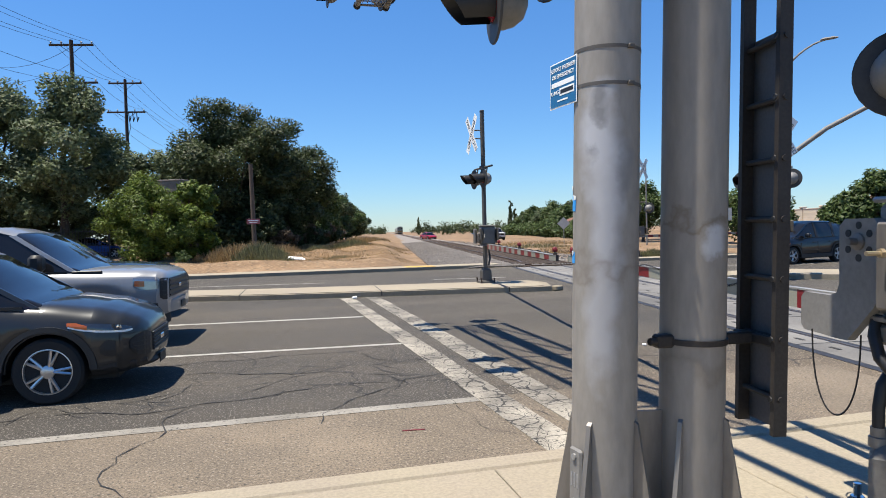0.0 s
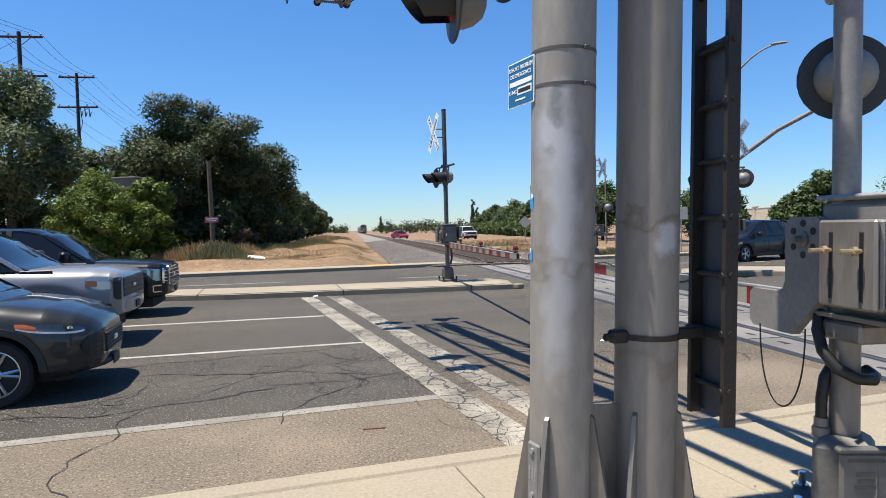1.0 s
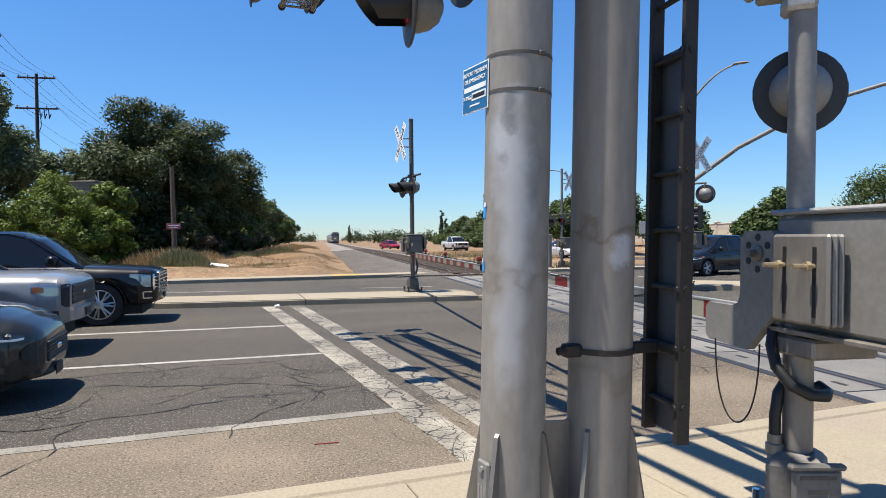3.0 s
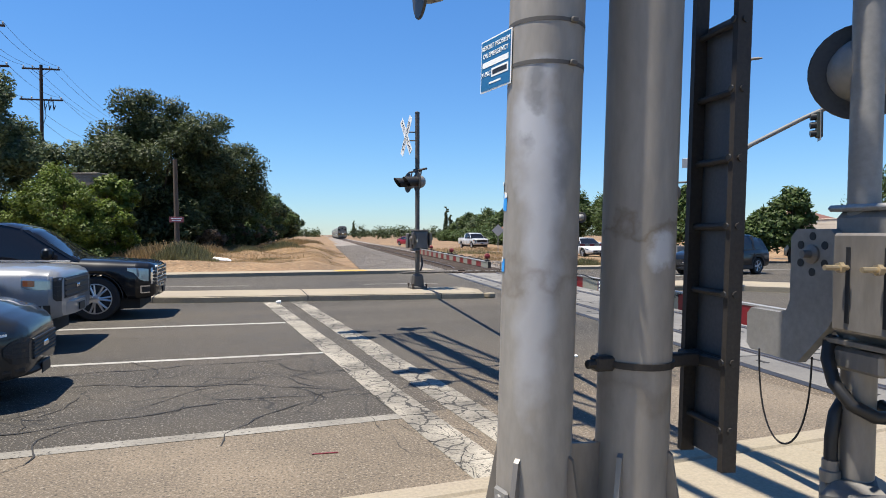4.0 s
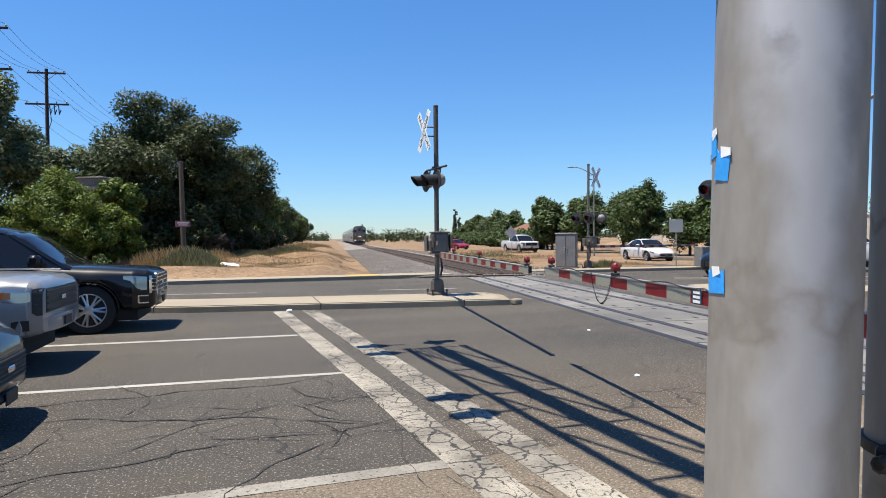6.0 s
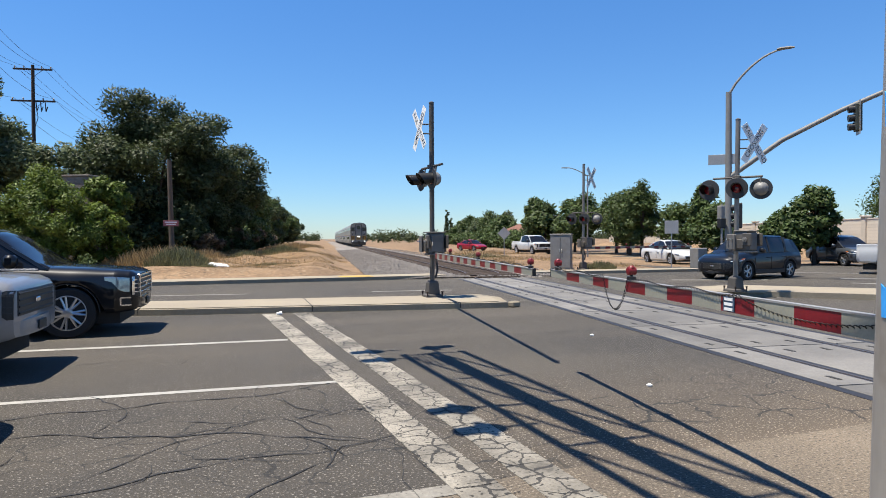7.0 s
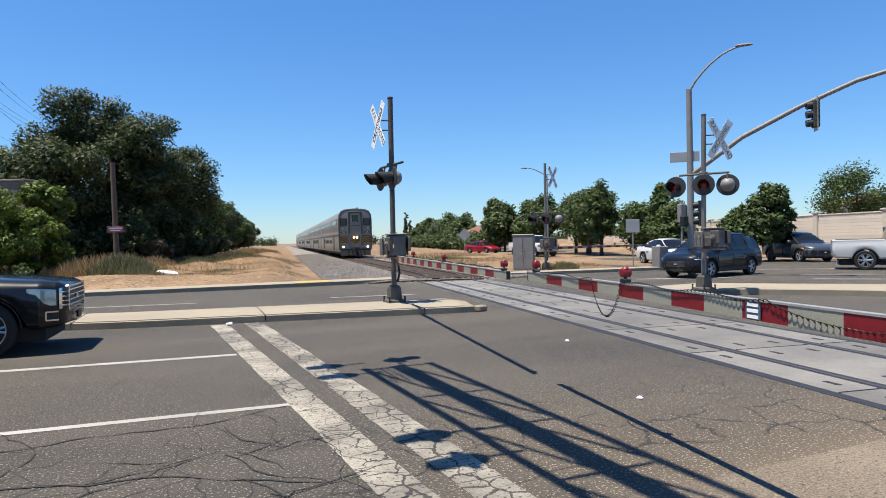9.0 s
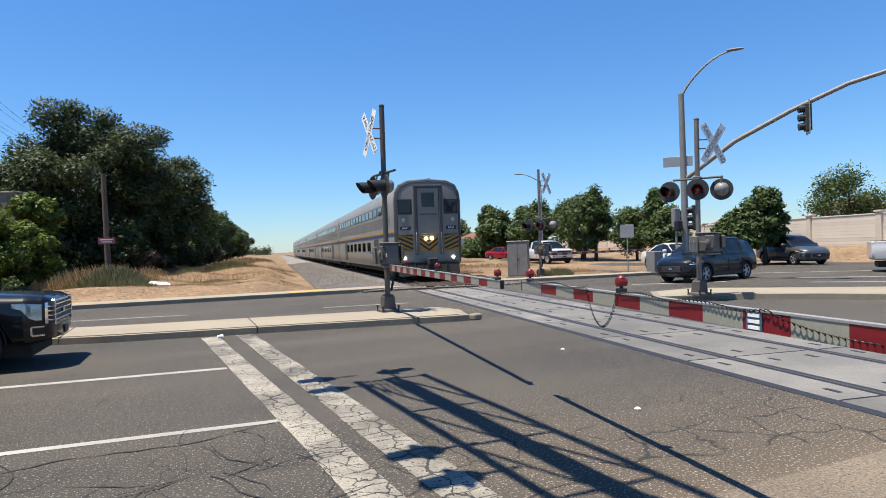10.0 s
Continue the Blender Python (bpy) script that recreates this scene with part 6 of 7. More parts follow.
def saloon(name, label, at, paint, group=""):
    body = [(-4.7, 0.45, 0.72, 0.95, 0.70, 0.64), (-4.5, 0.32, 0.76, 1.02, 0.86, 0.78), (-3.6, 0.22, 0.80, 1.0, 0.91, 0.82), (-1.6, 0.22, 0.78, 0.95, 0.91, 0.82),
            (-0.8, 0.23, 0.72, 0.86, 0.89, 0.75), (-0.2, 0.28, 0.58, 0.70, 0.74, 0.6), (0.0, 0.36, 0.46, 0.55, 0.5, 0.44)]
    house = [(-4.2, 0.98, 1.02, 0.76, 0.7), (-3.4, 0.96, 1.36, 0.80, 0.56), (-2.6, 0.95, 1.46, 0.83, 0.58), (-2.1, 0.94, 1.42, 0.83, 0.58), (-1.2, 0.92, 0.96, 0.80, 0.72)]
    d = dict(grille=(0.36, 0.52, 0.44, 0.0), lamp=[(-0.55, 0.62, 0.68), (-0.4, 0.58, 0.66), (-0.2, 0.54, 0.62)], bumper=(0.22, 0.34, 0.0, 0.62, TRIM), pillars=((-1.25, -2.15, 0.08, True), (-2.55, -2.6, 0.08, False), (-3.9, -3.3, 0.16, True)),
             seams=(-1.35, -2.5, -3.45), handles=(-2.3, -3.2), bars=3)
    return build_car(name, label, "car", at, paint, 4.7, 1.82, 0.33, (-0.95, -3.72), body, house, 5, d, group, cladding=False)


compact_suv("compact_suv", "dark grey compact car waiting at the crossing line", heading(-1.22, 7.42, -2), PAINT_DARKGREY, "cars waiting at the crossing")
pickup("pickup_truck", "silver pickup truck waiting in the middle lane", heading(-1.46, 10.85, -4), PAINT_SILVER, "cars waiting at the crossing")
black_suv = big_suv("large_suv", "glossy black large car rolling up beside the median", heading(-0.47, 14.55, -4), PAINT_BLACK, "cars waiting at the crossing")
compact_suv("crossover_car", "dark blue crossover car waiting beyond the track", heading(19.0, 21.0, 190), PAINT_NAVY, "cars at the intersection")
compact_suv("crossover_car", "grey-blue crossover car waiting at the intersection", heading(34.6, 26.0, -108), PAINT_GREY, "cars at the intersection")
white_pickup = pickup("pickup_truck", "white pickup truck pulling away at the intersection", heading(33, 18.5, -35), PAINT_WHITE, "cars at the intersection")
white_saloon = saloon("saloon_car", "white saloon car rolling along the cross street", heading(26, 32, -60), PAINT_WHITE, "cars at the intersection")
white_truck = pickup("pickup_truck", "white pickup truck coming along the cross street", heading(34, 60, -110), PAINT_WHITE, "cars at the intersection")
red_saloon = saloon("saloon_car", "red saloon car driving along the cross street", heading(36, 72, -110), PAINT_RED, "cars at the intersection")
saloon("saloon_car", "blue car parked behind the fence", heading(-9.5, 47, 20, 0.4), mat("blue_car_paint", (0.0126, 0.0567, 0.265), 0.35, 0.2, vary=0.05, coat=1.0))


# ---- the train ----
def build_train():
    t = thing("passenger_train", "silver double-deck passenger train led by a cab car with lit headlights", "train", train_pose(375))
    w, zt, z0 = 1.53, 4.62, 0.42

    def section(sc=1.0, top=zt):
        half = [(0, 0.55), (w * 0.9, 0.55), (w * 0.98, 0.75), (w, 1.2), (w, 3.5), (w * 0.97, 3.88), (w * 0.86, 4.22), (w * 0.6, 4.41), (0, 4.48)]
        return [(y * sc, z) for y, z in half] + [(-y * sc, z) for y, z in reversed(half[1:-1])]

    length, gap = 25.2, 0.7
    for car in range(6):
        x1 = -car * (length + gap)
        x0 = x1 - length
        loco = car == 5
        sec = section()
        if loco:
            sec = [(y, min(z, 4.35)) for y, z in sec]
        nosey = [(x0, 0.98), (x0 + 0.1, 1.0), (x1 - 0.16, 1.0), (x1 - 0.04, 0.985), (x1, 0.95)]
        body = part("car_body", Shape().loft([[Vector((x, y * k, 0.55 + (z - 0.55) * (1 if k > 0.97 else 0.985))) for y, z in sec] for x, k in nosey]), TRAIN_STEEL, t, "silver double-deck car body", True)
        for s in (-1, 1):
            for z in np.arange(2.55, 3.0, 0.09):
                part("fluting", Shape().box((x0 + 0.3, s * w - 0.012, z - 0.02), (x1 - 1.2, s * w + 0.016, z + 0.02)), TRAIN_STEEL, body)
            up = part("window_band", Shape().box((x0 + 0.6, s * (w * 0.995) - 0.01, 3.12), (x1 - 1.6, s * w + 0.006, 3.62)), TRAIN_GREY, body, "grey window band")
            if s < 0 or car < 2:
                for k in range(15):
                    x = x0 + 1.2 + k * 1.5
                    part("window", Shape().box((x, s * w - 0.02, 3.16), (x + 1.05, s * w + 0.012, 3.56), bevel=0.01), GLASS, up, "dark window")
                for k in range(6):
                    x = x0 + 6.0 + k * 2.1
                    part("window", Shape().box((x, s * w - 0.02, 1.35), (x + 1.2, s * w + 0.012, 1.85), bevel=0.01), GLASS, body, "dark window")
            part("yellow_stripe", Shape().box((x0 + 0.1, s * w - 0.01, 2.18), (x1 - 0.1, s * w + 0.01, 2.27)), TRAIN_YELLOW, body, "yellow stripe")
            part("blue_stripe", Shape().box((x0 + 0.1, s * w - 0.01, 2.03), (x1 - 0.1, s * w + 0.009, 2.17)), TRAIN_BLUE, body, "dark blue stripe")
            for x in (x0 + 4.6, x1 - 6.2):
                part("side_door", Shape().box((x, s * w - 0.02, 0.72), (x + 1.5, s * w + 0.014, 2.0), bevel=0.02), TRAIN_DARK, body, "dark side door")
        for x in (x0 + 3.2, x1 - 3.2):
            bg = part("bogie", Shape().box((x - 1.6, -1.25, 0.3), (x + 1.6, 1.25, 0.72), bevel=0.05), UNDER, t, "grimy bogie")
            for a in (-1.2, 1.2):
                for s in (-1, 1):
                    part("train_wheel", Shape().lathe((x + a, s * 0.70, 0.46), (0, s, 0), [(0, 0.46), (0.13, 0.45), (0.135, 0.2)], 20), RAIL, bg, "", True)
        part("underframe", Shape().box((x0 + 5.2, -1.2, 0.3), (x1 - 5.2, 1.2, 0.6), bevel=0.04), UNDER, t, "dark underframe equipment")
        if car:
            part("gangway", Shape().box((x1 - 0.05, -0.75, 0.9), (x1 + gap + 0.05, 0.75, 3.9)), UNDER, t, "dark gangway bellows")
    # cab front
    fx = 0.0
    front = part("cab_front", Shape().loft([[Vector((fx + dx, y * k, 0.62 + (z - 0.55) * k2)) for y, z in section()] for dx, k, k2 in ((-0.02, 0.955, 0.985), (0.03, 0.94, 0.98), (0.05, 0.90, 0.965))]), TRAIN_GREY, t, "grey flat cab front", True)
    rim = Shape()
    outer = [[Vector((dx, y * k, 0.62 + (z - 0.55) * k2)) for y, z in section()] for dx, k, k2 in ((-0.06, 1.012, 1.006), (0.045, 0.985, 0.995), (0.075, 0.93, 0.975), (0.0, 0.90, 0.965))]
    part("front_rim", rim.loft(outer, False), TRAIN_DARK, front, "dark rim round the cab front", True)
    part("door_frame", Shape().box((0.0, -0.66, 1.15), (0.12, -0.5, 4.28), bevel=0.03).box((0.0, 0.5, 1.15), (0.12, 0.66, 4.28), bevel=0.03).box((0.0, -0.66, 4.16), (0.12, 0.66, 4.30), bevel=0.03), TRAIN_DARK, front, "dark frame of the end door")
    door = part("end_door", Shape().box((0.03, -0.5, 2.1), (0.085, 0.5, 4.16), bevel=0.02), TRAIN_GREY, front, "grey end door")
    part("door_window", Shape().box((0.06, -0.3, 3.3), (0.1, 0.3, 3.95), bevel=0.04), GLASS, door, "dark door window")
    part("door_panel_line", Shape().box((0.06, -0.42, 2.95), (0.095, 0.42, 3.0)), TRAIN_DARK, door)
    for s in (-1, 1):
        part("cab_window", Shape().box((0.03, s * 1.06 - 0.32, 2.98), (0.085, s * 1.06 + 0.32, 3.68), bevel=0.06), BLACK, front, "cab window gasket")
        part("cab_window_glass", Shape().box((0.05, s * 1.06 - 0.26, 3.04), (0.095, s * 1.06 + 0.26, 3.62), bevel=0.05), GLASS, front, "dark cab window")
        num = part("number_panel", Shape().box((0.04, s * 1.06 - 0.24, 2.28), (0.07, s * 1.06 + 0.24, 2.44), bevel=0.01), BLACK, front, "black number panel")
        words("lettering", "6961", 0.15, WHITE, num, pose(0.0715, s * 1.06, 2.36, 90, 0, 90), "white numerals")
        wp = part("warning_panel", Shape().box((0.04, s * 1.06 - 0.34, 1.30), (0.066, s * 1.06 + 0.34, 2.08), bevel=0.008), TRAIN_YELLOW, front, "yellow and black striped panel")
        for k in range(5):
            # slanting black stripes kept inside the panel
            z = 1.18 + 0.2 * k
            lo, hi = z, z + 0.3
            quad = [(-0.33, lo if s > 0 else hi), (0.33, hi if s > 0 else lo), (0.33, (hi if s > 0 else lo) + 0.1), (-0.33, (lo if s > 0 else hi) + 0.1)]
            quad = [(y, min(2.07, max(1.31, zz))) for y, zz in quad]
            part("stripe", Shape().slab([(y, zz) for y, zz in quad], Matrix.Translation((0.0665, s * 1.06, 0)) @ pose(0, 0, 0, 90, 0, 90), 0.004), BLACK, wp)
        part("marker_lamp", Shape().lathe((0.05, s * 1.14, 2.72), (1, 0, 0), [(0, 0.09), (0.05, 0.09), (0.06, 0.03)], 14), STEEL, front, "", True)
        part("ditch_light", Shape().lathe((0.05, s * 1.12, 1.02), (1, 0, 0), [(0, 0.075), (0.04, 0.075), (0.05, 0.04)], 16), HEADLIGHT, front, "lit ditch light", True)
        part("headlight", Shape().lathe((0.10, s * 0.14, 1.88), (1, 0, 0), [(0, 0.08), (0.04, 0.08), (0.05, 0.04)], 16), HEADLIGHT, front, "lit headlight", True)
        part("handrail", Shape().tube([(0.1, s * 0.58, 1.2), (0.16, s * 0.58, 1.25), (0.16, s * 0.58, 2.1), (0.1, s * 0.58, 2.15)], 0.015, 6), STEEL, front, "", True)
    cv = part("center_panel", Shape().box((0.04, -0.42, 1.30), (0.066, 0.42, 2.06), bevel=0.008), TRAIN_YELLOW, front, "yellow panel with black chevrons")
    for k in range(3):
        for s in (-1, 1):
            z = 1.42 + 0.2 * k
            quad = [(0.0, z - 0.1), (s * 0.41, z + 0.2), (s * 0.41, z + 0.3), (0.0, z)]
            quad = [(y, min(2.05, max(1.31, zz))) for y, zz in quad]
            part("stripe", Shape().slab(quad, Matrix.Translation((0.0665, 0, 0)) @ pose(0, 0, 0, 90, 0, 90), 0.004), BLACK, cv)
    part("pilot", Shape().loft([[Vector((x, y, z)) for x, z in ((-0.4, 0.22), (0.30, 0.22), (0.18, 0.78), (-0.4, 0.78))] for y in (-1.35, 1.35)]), UNDER, front, "dark pilot plate")
    part("coupler", Shape().box((0.1, -0.13, 0.72), (0.75, 0.13, 0.98), bevel=0.04).box((0.6, -0.22, 0.68), (0.85, 0.22, 1.02), bevel=0.05), UNDER, front, "knuckle coupler")
    for y in (-0.7, -0.35, 0.4, 0.75):
        part("air_hose", Shape().tube([(0.1, y, 0.95), (0.3, y, 0.85), (0.35, y, 0.6), (0.25, y, 0.5)], 0.025, 6), CABLE, front, "", True)
    part("step_plate", Shape().box((0.0, -1.3, 0.80), (0.2, 1.3, 0.86)), TRAIN_DARK, front)
    part("roof_horn", Shape().lathe((-1.2, 0.3, 4.6), (1, 0, 0), [(0, 0.03), (0.3, 0.06), (0.35, 0.1)], 10), STEEL, t)
    return t


def train_pose(s):
    """The cab front s metres along the track; the train's +x runs towards the crossing."""
    p = along(s, 0, 0.03 + (0.17 if s > 30 else 0.17 * max(0.0, (s - 26.5) / 3.5)))
    return Matrix.Translation(p) @ Matrix.Rotation(math.atan2(-TRACK_DIR.y, -TRACK_DIR.x), 4, "Z")


train = build_train()


# ---- trees, bushes, grass ----
def leaf_cloud(rng, centres, count, size, droop=0.3):
    """Small four-cornered leaves scattered over the outer shells of many uneven clumps."""
    sh = Shape()
    vs, fs = [], []
    weights = [c[3] ** 2 for c in centres]
    picks = rng.choices(range(len(centres)), weights, k=count)
    for i in picks:
        x, y, z, r = centres[i]
        while True:
            a, b, c = rng.gauss(0, 1), rng.gauss(0, 1), rng.gauss(0, 1)
            n = math.sqrt(a * a + b * b + c * c)
            if n > 1e-3:
                break
        k = r * (rng.random() ** 0.45) * (1 + 0.25 * noise.noise((a / n * 2 + i, b / n * 2, c / n * 2)))
        px, py, pz = x + a / n * k, y + b / n * k, z + c / n * k * 0.85
        s = size * rng.uniform(0.6, 1.5)
        u = Vector((rng.uniform(-1, 1), rng.uniform(-1, 1), rng.uniform(-droop - 0.5, 0.6))).normalized()
        w = u.cross(Vector((a / n, b / n, c / n + 0.3)))
        if w.length < 0.05:
            continue
        w.normalize()
        o = len(vs)
        p = Vector((px, py, pz))
        vs += [tuple(p - u * s), tuple(p + w * s * 0.45), tuple(p + u * s), tuple(p - w * s * 0.45)]
        fs.append((o, o + 1, o + 2, o + 3))
    sh.v, sh.f = vs, fs
    return sh


def crown_mesh(shape, name, material):
    me = bpy.data.meshes.new(name)
    me.from_pydata(shape.v, [], shape.f)
    me.materials.append(material)
    return me


def build_tree(name, label, at, height, radius, material, leaves, leaf=0.16, low=0.25, seed=1, clumps=38, squash=1.0, category="tree", trunk=True, depth=1.0, clump=(0.16, 0.34)):
    rng = random.Random(seed)
    p = Vector(at)
    t = thing(name, label, category, Matrix.Translation(p))
    cz, rz = height * (low + 1) / 2, height * (1 - low) / 2
    centres = []
    for i in range(clumps):
        while True:
            a, b, c = rng.uniform(-1, 1), rng.uniform(-1, 1), rng.uniform(-1, 1)
            if 0.25 < a * a + b * b + c * c < 1:
                break
        wide = 1 - 0.45 * max(0, c) * squash
        centres.append((a * radius * 0.86 * wide, b * radius * 0.86 * wide * depth, cz + c * rz * 0.86, radius * rng.uniform(*clump)))
    if trunk:
        tr = Shape().tube([(0, 0, -0.1), (0.05, 0.02, height * 0.2), (0.12, -0.05, height * 0.45), (0.1, 0.05, height * 0.75)], height * 0.028, 9, True, height * 0.008)
        tk = part("trunk", tr, BARK, t, "", True)
        for c in rng.sample(centres, min(6, len(centres))):
            z = height * rng.uniform(0.18, 0.5)
            q = Vector((c[0], c[1], c[2]))
            part("limb", Shape().tube([(0.05, 0, z), q * 0.5 + Vector((0, 0, z * 0.55)), q], height * 0.010, 6, True, height * 0.003), BARK, t, "", True)
    ob = new("crown", crown_mesh(leaf_cloud(rng, centres, leaves, leaf), "crown", material))
    ob.parent = t
    return t


def z_at(v):
    return Vector((v.x, v.y, ground_height(v.x, v.y)))


# dark oaks and shrubs in a row west of the track
for i, (s, left, h, r, n, m, lf, low) in enumerate((
        (50, 11.4, 12.0, 5.2, 44000, LEAF_DARK, 0.16, 0.06), (53, 14.8, 9.2, 3.4, 15000, LEAF_DARK, 0.16, 0.06), (54, 8.2, 10.9, 4.4, 24000, LEAF_DARK, 0.16, 0.05), (50, 9.4, 5.6, 3.2, 11000, LEAF_DARK, 0.15, 0.02),
        (62, 8.2, 8.0, 3.4, 13000, LEAF_GREEN, 0.18, 0.03), (70, 7.8, 7.6, 3.2, 12000, LEAF_GREEN, 0.18, 0.03), (78, 8.3, 8.2, 3.6, 12000, LEAF_DARK, 0.2, 0.03),
        (88, 7.8, 7.6, 3.4, 10000, LEAF_GREEN, 0.22, 0.02), (100, 8.0, 8.0, 4.0, 10000, LEAF_DARK, 0.24, 0.02), (114, 7.8, 8.2, 4.0, 9000, LEAF_GREEN, 0.26, 0.02), (130, 8.2, 8.0, 4.4, 8000, LEAF_DARK, 0.3, 0.02), (150, 8.2, 7.6, 4.6, 8000, LEAF_DARK, 0.34, 0.02))):
    build_tree("oak_tree" if i < 4 else "roadside_tree", "dense dark evergreen tree beside the railway" if m is LEAF_DARK else "green bushy tree beside the railway", z_at(by_line(s, left)), h, r, m, int(n * 1.7), lf * 0.74, low, 24 + i, 60 if i < 4 else 40, 0.25 if i < 4 else 0.8)
# lighter trees behind the fence
for i, (s, left, h, r, n) in enumerate(((42, 20.2, 11.4, 4.7, 24000), (44, 25.5, 12.2, 5.0, 18000), (49, 17.2, 8.6, 3.3, 11000), (40, 30.5, 12.0, 5.4, 13000), (62, 19, 8.0, 4.0, 9000))):
    build_tree("ash_tree", "tall airy grey-green tree behind the fence", z_at(by_line(s, left)), h, r, LEAF_GREY if i != 4 else LEAF_GREEN, int(n * 1.5), 0.125, 0.14, 50 + i, 40)
build_tree("shade_hedge", "dark dense shrubbery below the trees", z_at(by_line(45, 21)), 4.2, 4.2, LEAF_DARK, 12000, 0.16, 0.0, 61, trunk=False, category="shrub")
build_tree("shade_hedge", "dark dense shrubbery below the trees", z_at(by_line(48, 29)), 4.6, 5.0, LEAF_DARK, 10000, 0.18, 0.0, 62, trunk=False, category="shrub")
for k, (s, left, h, r) in enumerate(((47, 12.5, 3.4, 2.8), (48, 8.8, 3.2, 2.4), (49, 15.5, 3.6, 3.0), (56, 7.6, 3.4, 2.4), (64, 7.2, 3.6, 2.6), (72, 7.0, 3.6, 2.6))):
    build_tree("shade_hedge", "dark dense shrubbery at the foot of the trees", z_at(by_line(s, left)), h, r, LEAF_DARK, 7000, 0.13, 0.0, 160 + k, trunk=False, category="shrub")
build_tree("lilac_bush", "large bright green rounded bush by the far pavement", z_at(by_line(36, 12.8)), 4.9, 2.8, LEAF_BRIGHT, 40000, 0.07, 0.0, 63, 60, trunk=True, category="bush")
build_tree("lilac_bush", "bright green bush by the far pavement", z_at(by_line(36.5, 10.9)), 3.6, 1.7, LEAF_BRIGHT, 7000, 0.12, 0.0, 64, 22, category="bush")
build_tree("ivy_mass", "yellow-green ivy over a wall top", z_at(by_line(40.6, 11.6)), 5.0, 1.6, LEAF_BRIGHT, 6000, 0.12, 0.45, 65, 20, category="ivy", trunk=True)
for s, left in ((33.3, 10.4), (35, 13.6)):
    build_tree("clipped_hedge", "small clipped green hedge ball at the pavement", z_at(by_line(s, left)), 0.95, 0.55, LEAF_GREEN, 2200, 0.06, 0.0, 70 + int(s), 14, category="hedge", trunk=False)
# brushwood under the oaks
for i, (s, left, h, r) in enumerate(((48, 7.4, 1.6, 1.3), (56, 6.9, 2.6, 1.6), (64, 6.4, 3.2, 1.6), (74, 6.2, 2.4, 1.5))):
    build_tree("dry_brush", "leafless grey-brown brush under the trees", z_at(by_line(s, left)), h, r, LEAF_DRY, 3500, 0.12, 0.0, 80 + i, 14, category="brush", trunk=False)
# trees to the east
east = [(32.6, 29.6, 3.9, 1.5, 7000, LEAF_GREEN), (33.9, 28.9, 5.5, 1.25, 6500, LEAF_GREEN), (64, 43.5, 8.4, 3.9, 9000, LEAF_GREEN), (30.9, 33.5, 4.6, 1.4, 6000, LEAF_GREEN), (32.0, 35.5, 6.2, 1.2, 5000, LEAF_GREEN), (38, 44.5, 5.3, 2.2, 7000, LEAF_GREEN),
        (36.5, 48, 7.4, 1.7, 7000, LEAF_GREEN), (37.5, 51, 7.0, 2.6, 8000, LEAF_GREEN), (39.5, 54, 6.6, 2.4, 8000, LEAF_GREEN), (41, 58, 7.2, 2.8, 8000, LEAF_GREEN), (37.5, 59, 7.2, 2.2, 7000, LEAF_GREEN), (41, 66, 7.4, 2.8, 7000, LEAF_GREEN), (41, 73, 7.0, 2.8, 6000, LEAF_GREEN)]
rng_e = random.Random(31)
for k in range(15):
    y = 78 + 7.5 * k
    east.append((46 + 0.27 * (y - 78) + rng_e.uniform(-3, 3), y, rng_e.uniform(5.6, 9.4), rng_e.uniform(1.8, 3.4), 5500, LEAF_GREY if k % 3 == 0 else LEAF_GREEN))
    east.append((42 + 0.27 * (y - 78) + rng_e.uniform(-1, 1), y + 3, rng_e.uniform(2.4, 3.4), rng_e.uniform(2.2, 3.0), 3000, LEAF_GREEN))
for i, (x, y, h, r, n, m) in enumerate(east):
    build_tree("street_tree", "green street tree before the block wall" if y < 60 else "green tree beyond the cross street", z_at(Vector((x, y, 0))), h * 0.9, r, m, n, 0.14 if y < 60 else 0.24, 0.14 if h > 4 else 0.0, 100 + i, 46, clump=(0.26, 0.46))
far = Shape()
rng_f = random.Random(12)
cen = []
for i in range(420):
    x, y = rng_f.uniform(-40, 420), rng_f.uniform(240, 560)
    if (Vector((x, y, 0)).dot(TRACK_RIGHT) - 7.2) < 9 and (Vector((x, y, 0)).dot(TRACK_RIGHT) - 7.2) > -10:
        continue
    h = rng_f.uniform(3.5, 7)
    cen.append((x, y, h * 0.45, h * rng_f.uniform(0.45, 0.7)))
far = leaf_cloud(rng_f, cen, 42000, 0.55)
tagged(new("far_woods", crown_mesh(far, "far_woods", LEAF_DARK)), "distant dark green orchard and woods on the horizon", "woods", "", "stuff")
for i, (x, y, h) in enumerate(((86, 226, 13), (90, 232, 10), (87, 390, 11))):
    rng = random.Random(200 + i)
    t = thing("cypress_tree", "slim dark cypress on the horizon", "tree", Matrix.Translation((x, y, -0.07)))
    part("trunk", Shape().tube([(0, 0, 0), (0, 0, h * 0.9)], 0.2, 6, True, 0.04), BARK, t)
    cen = [(rng.uniform(-0.4, 0.4), rng.uniform(-0.4, 0.4), h * (0.1 + 0.055 * k), 1.25 * (1 - 0.045 * k)) for k in range(16)]
    ob = new("crown", crown_mesh(leaf_cloud(rng, cen, 2500, 0.3), "crown", LEAF_DARK))
    ob.parent = t


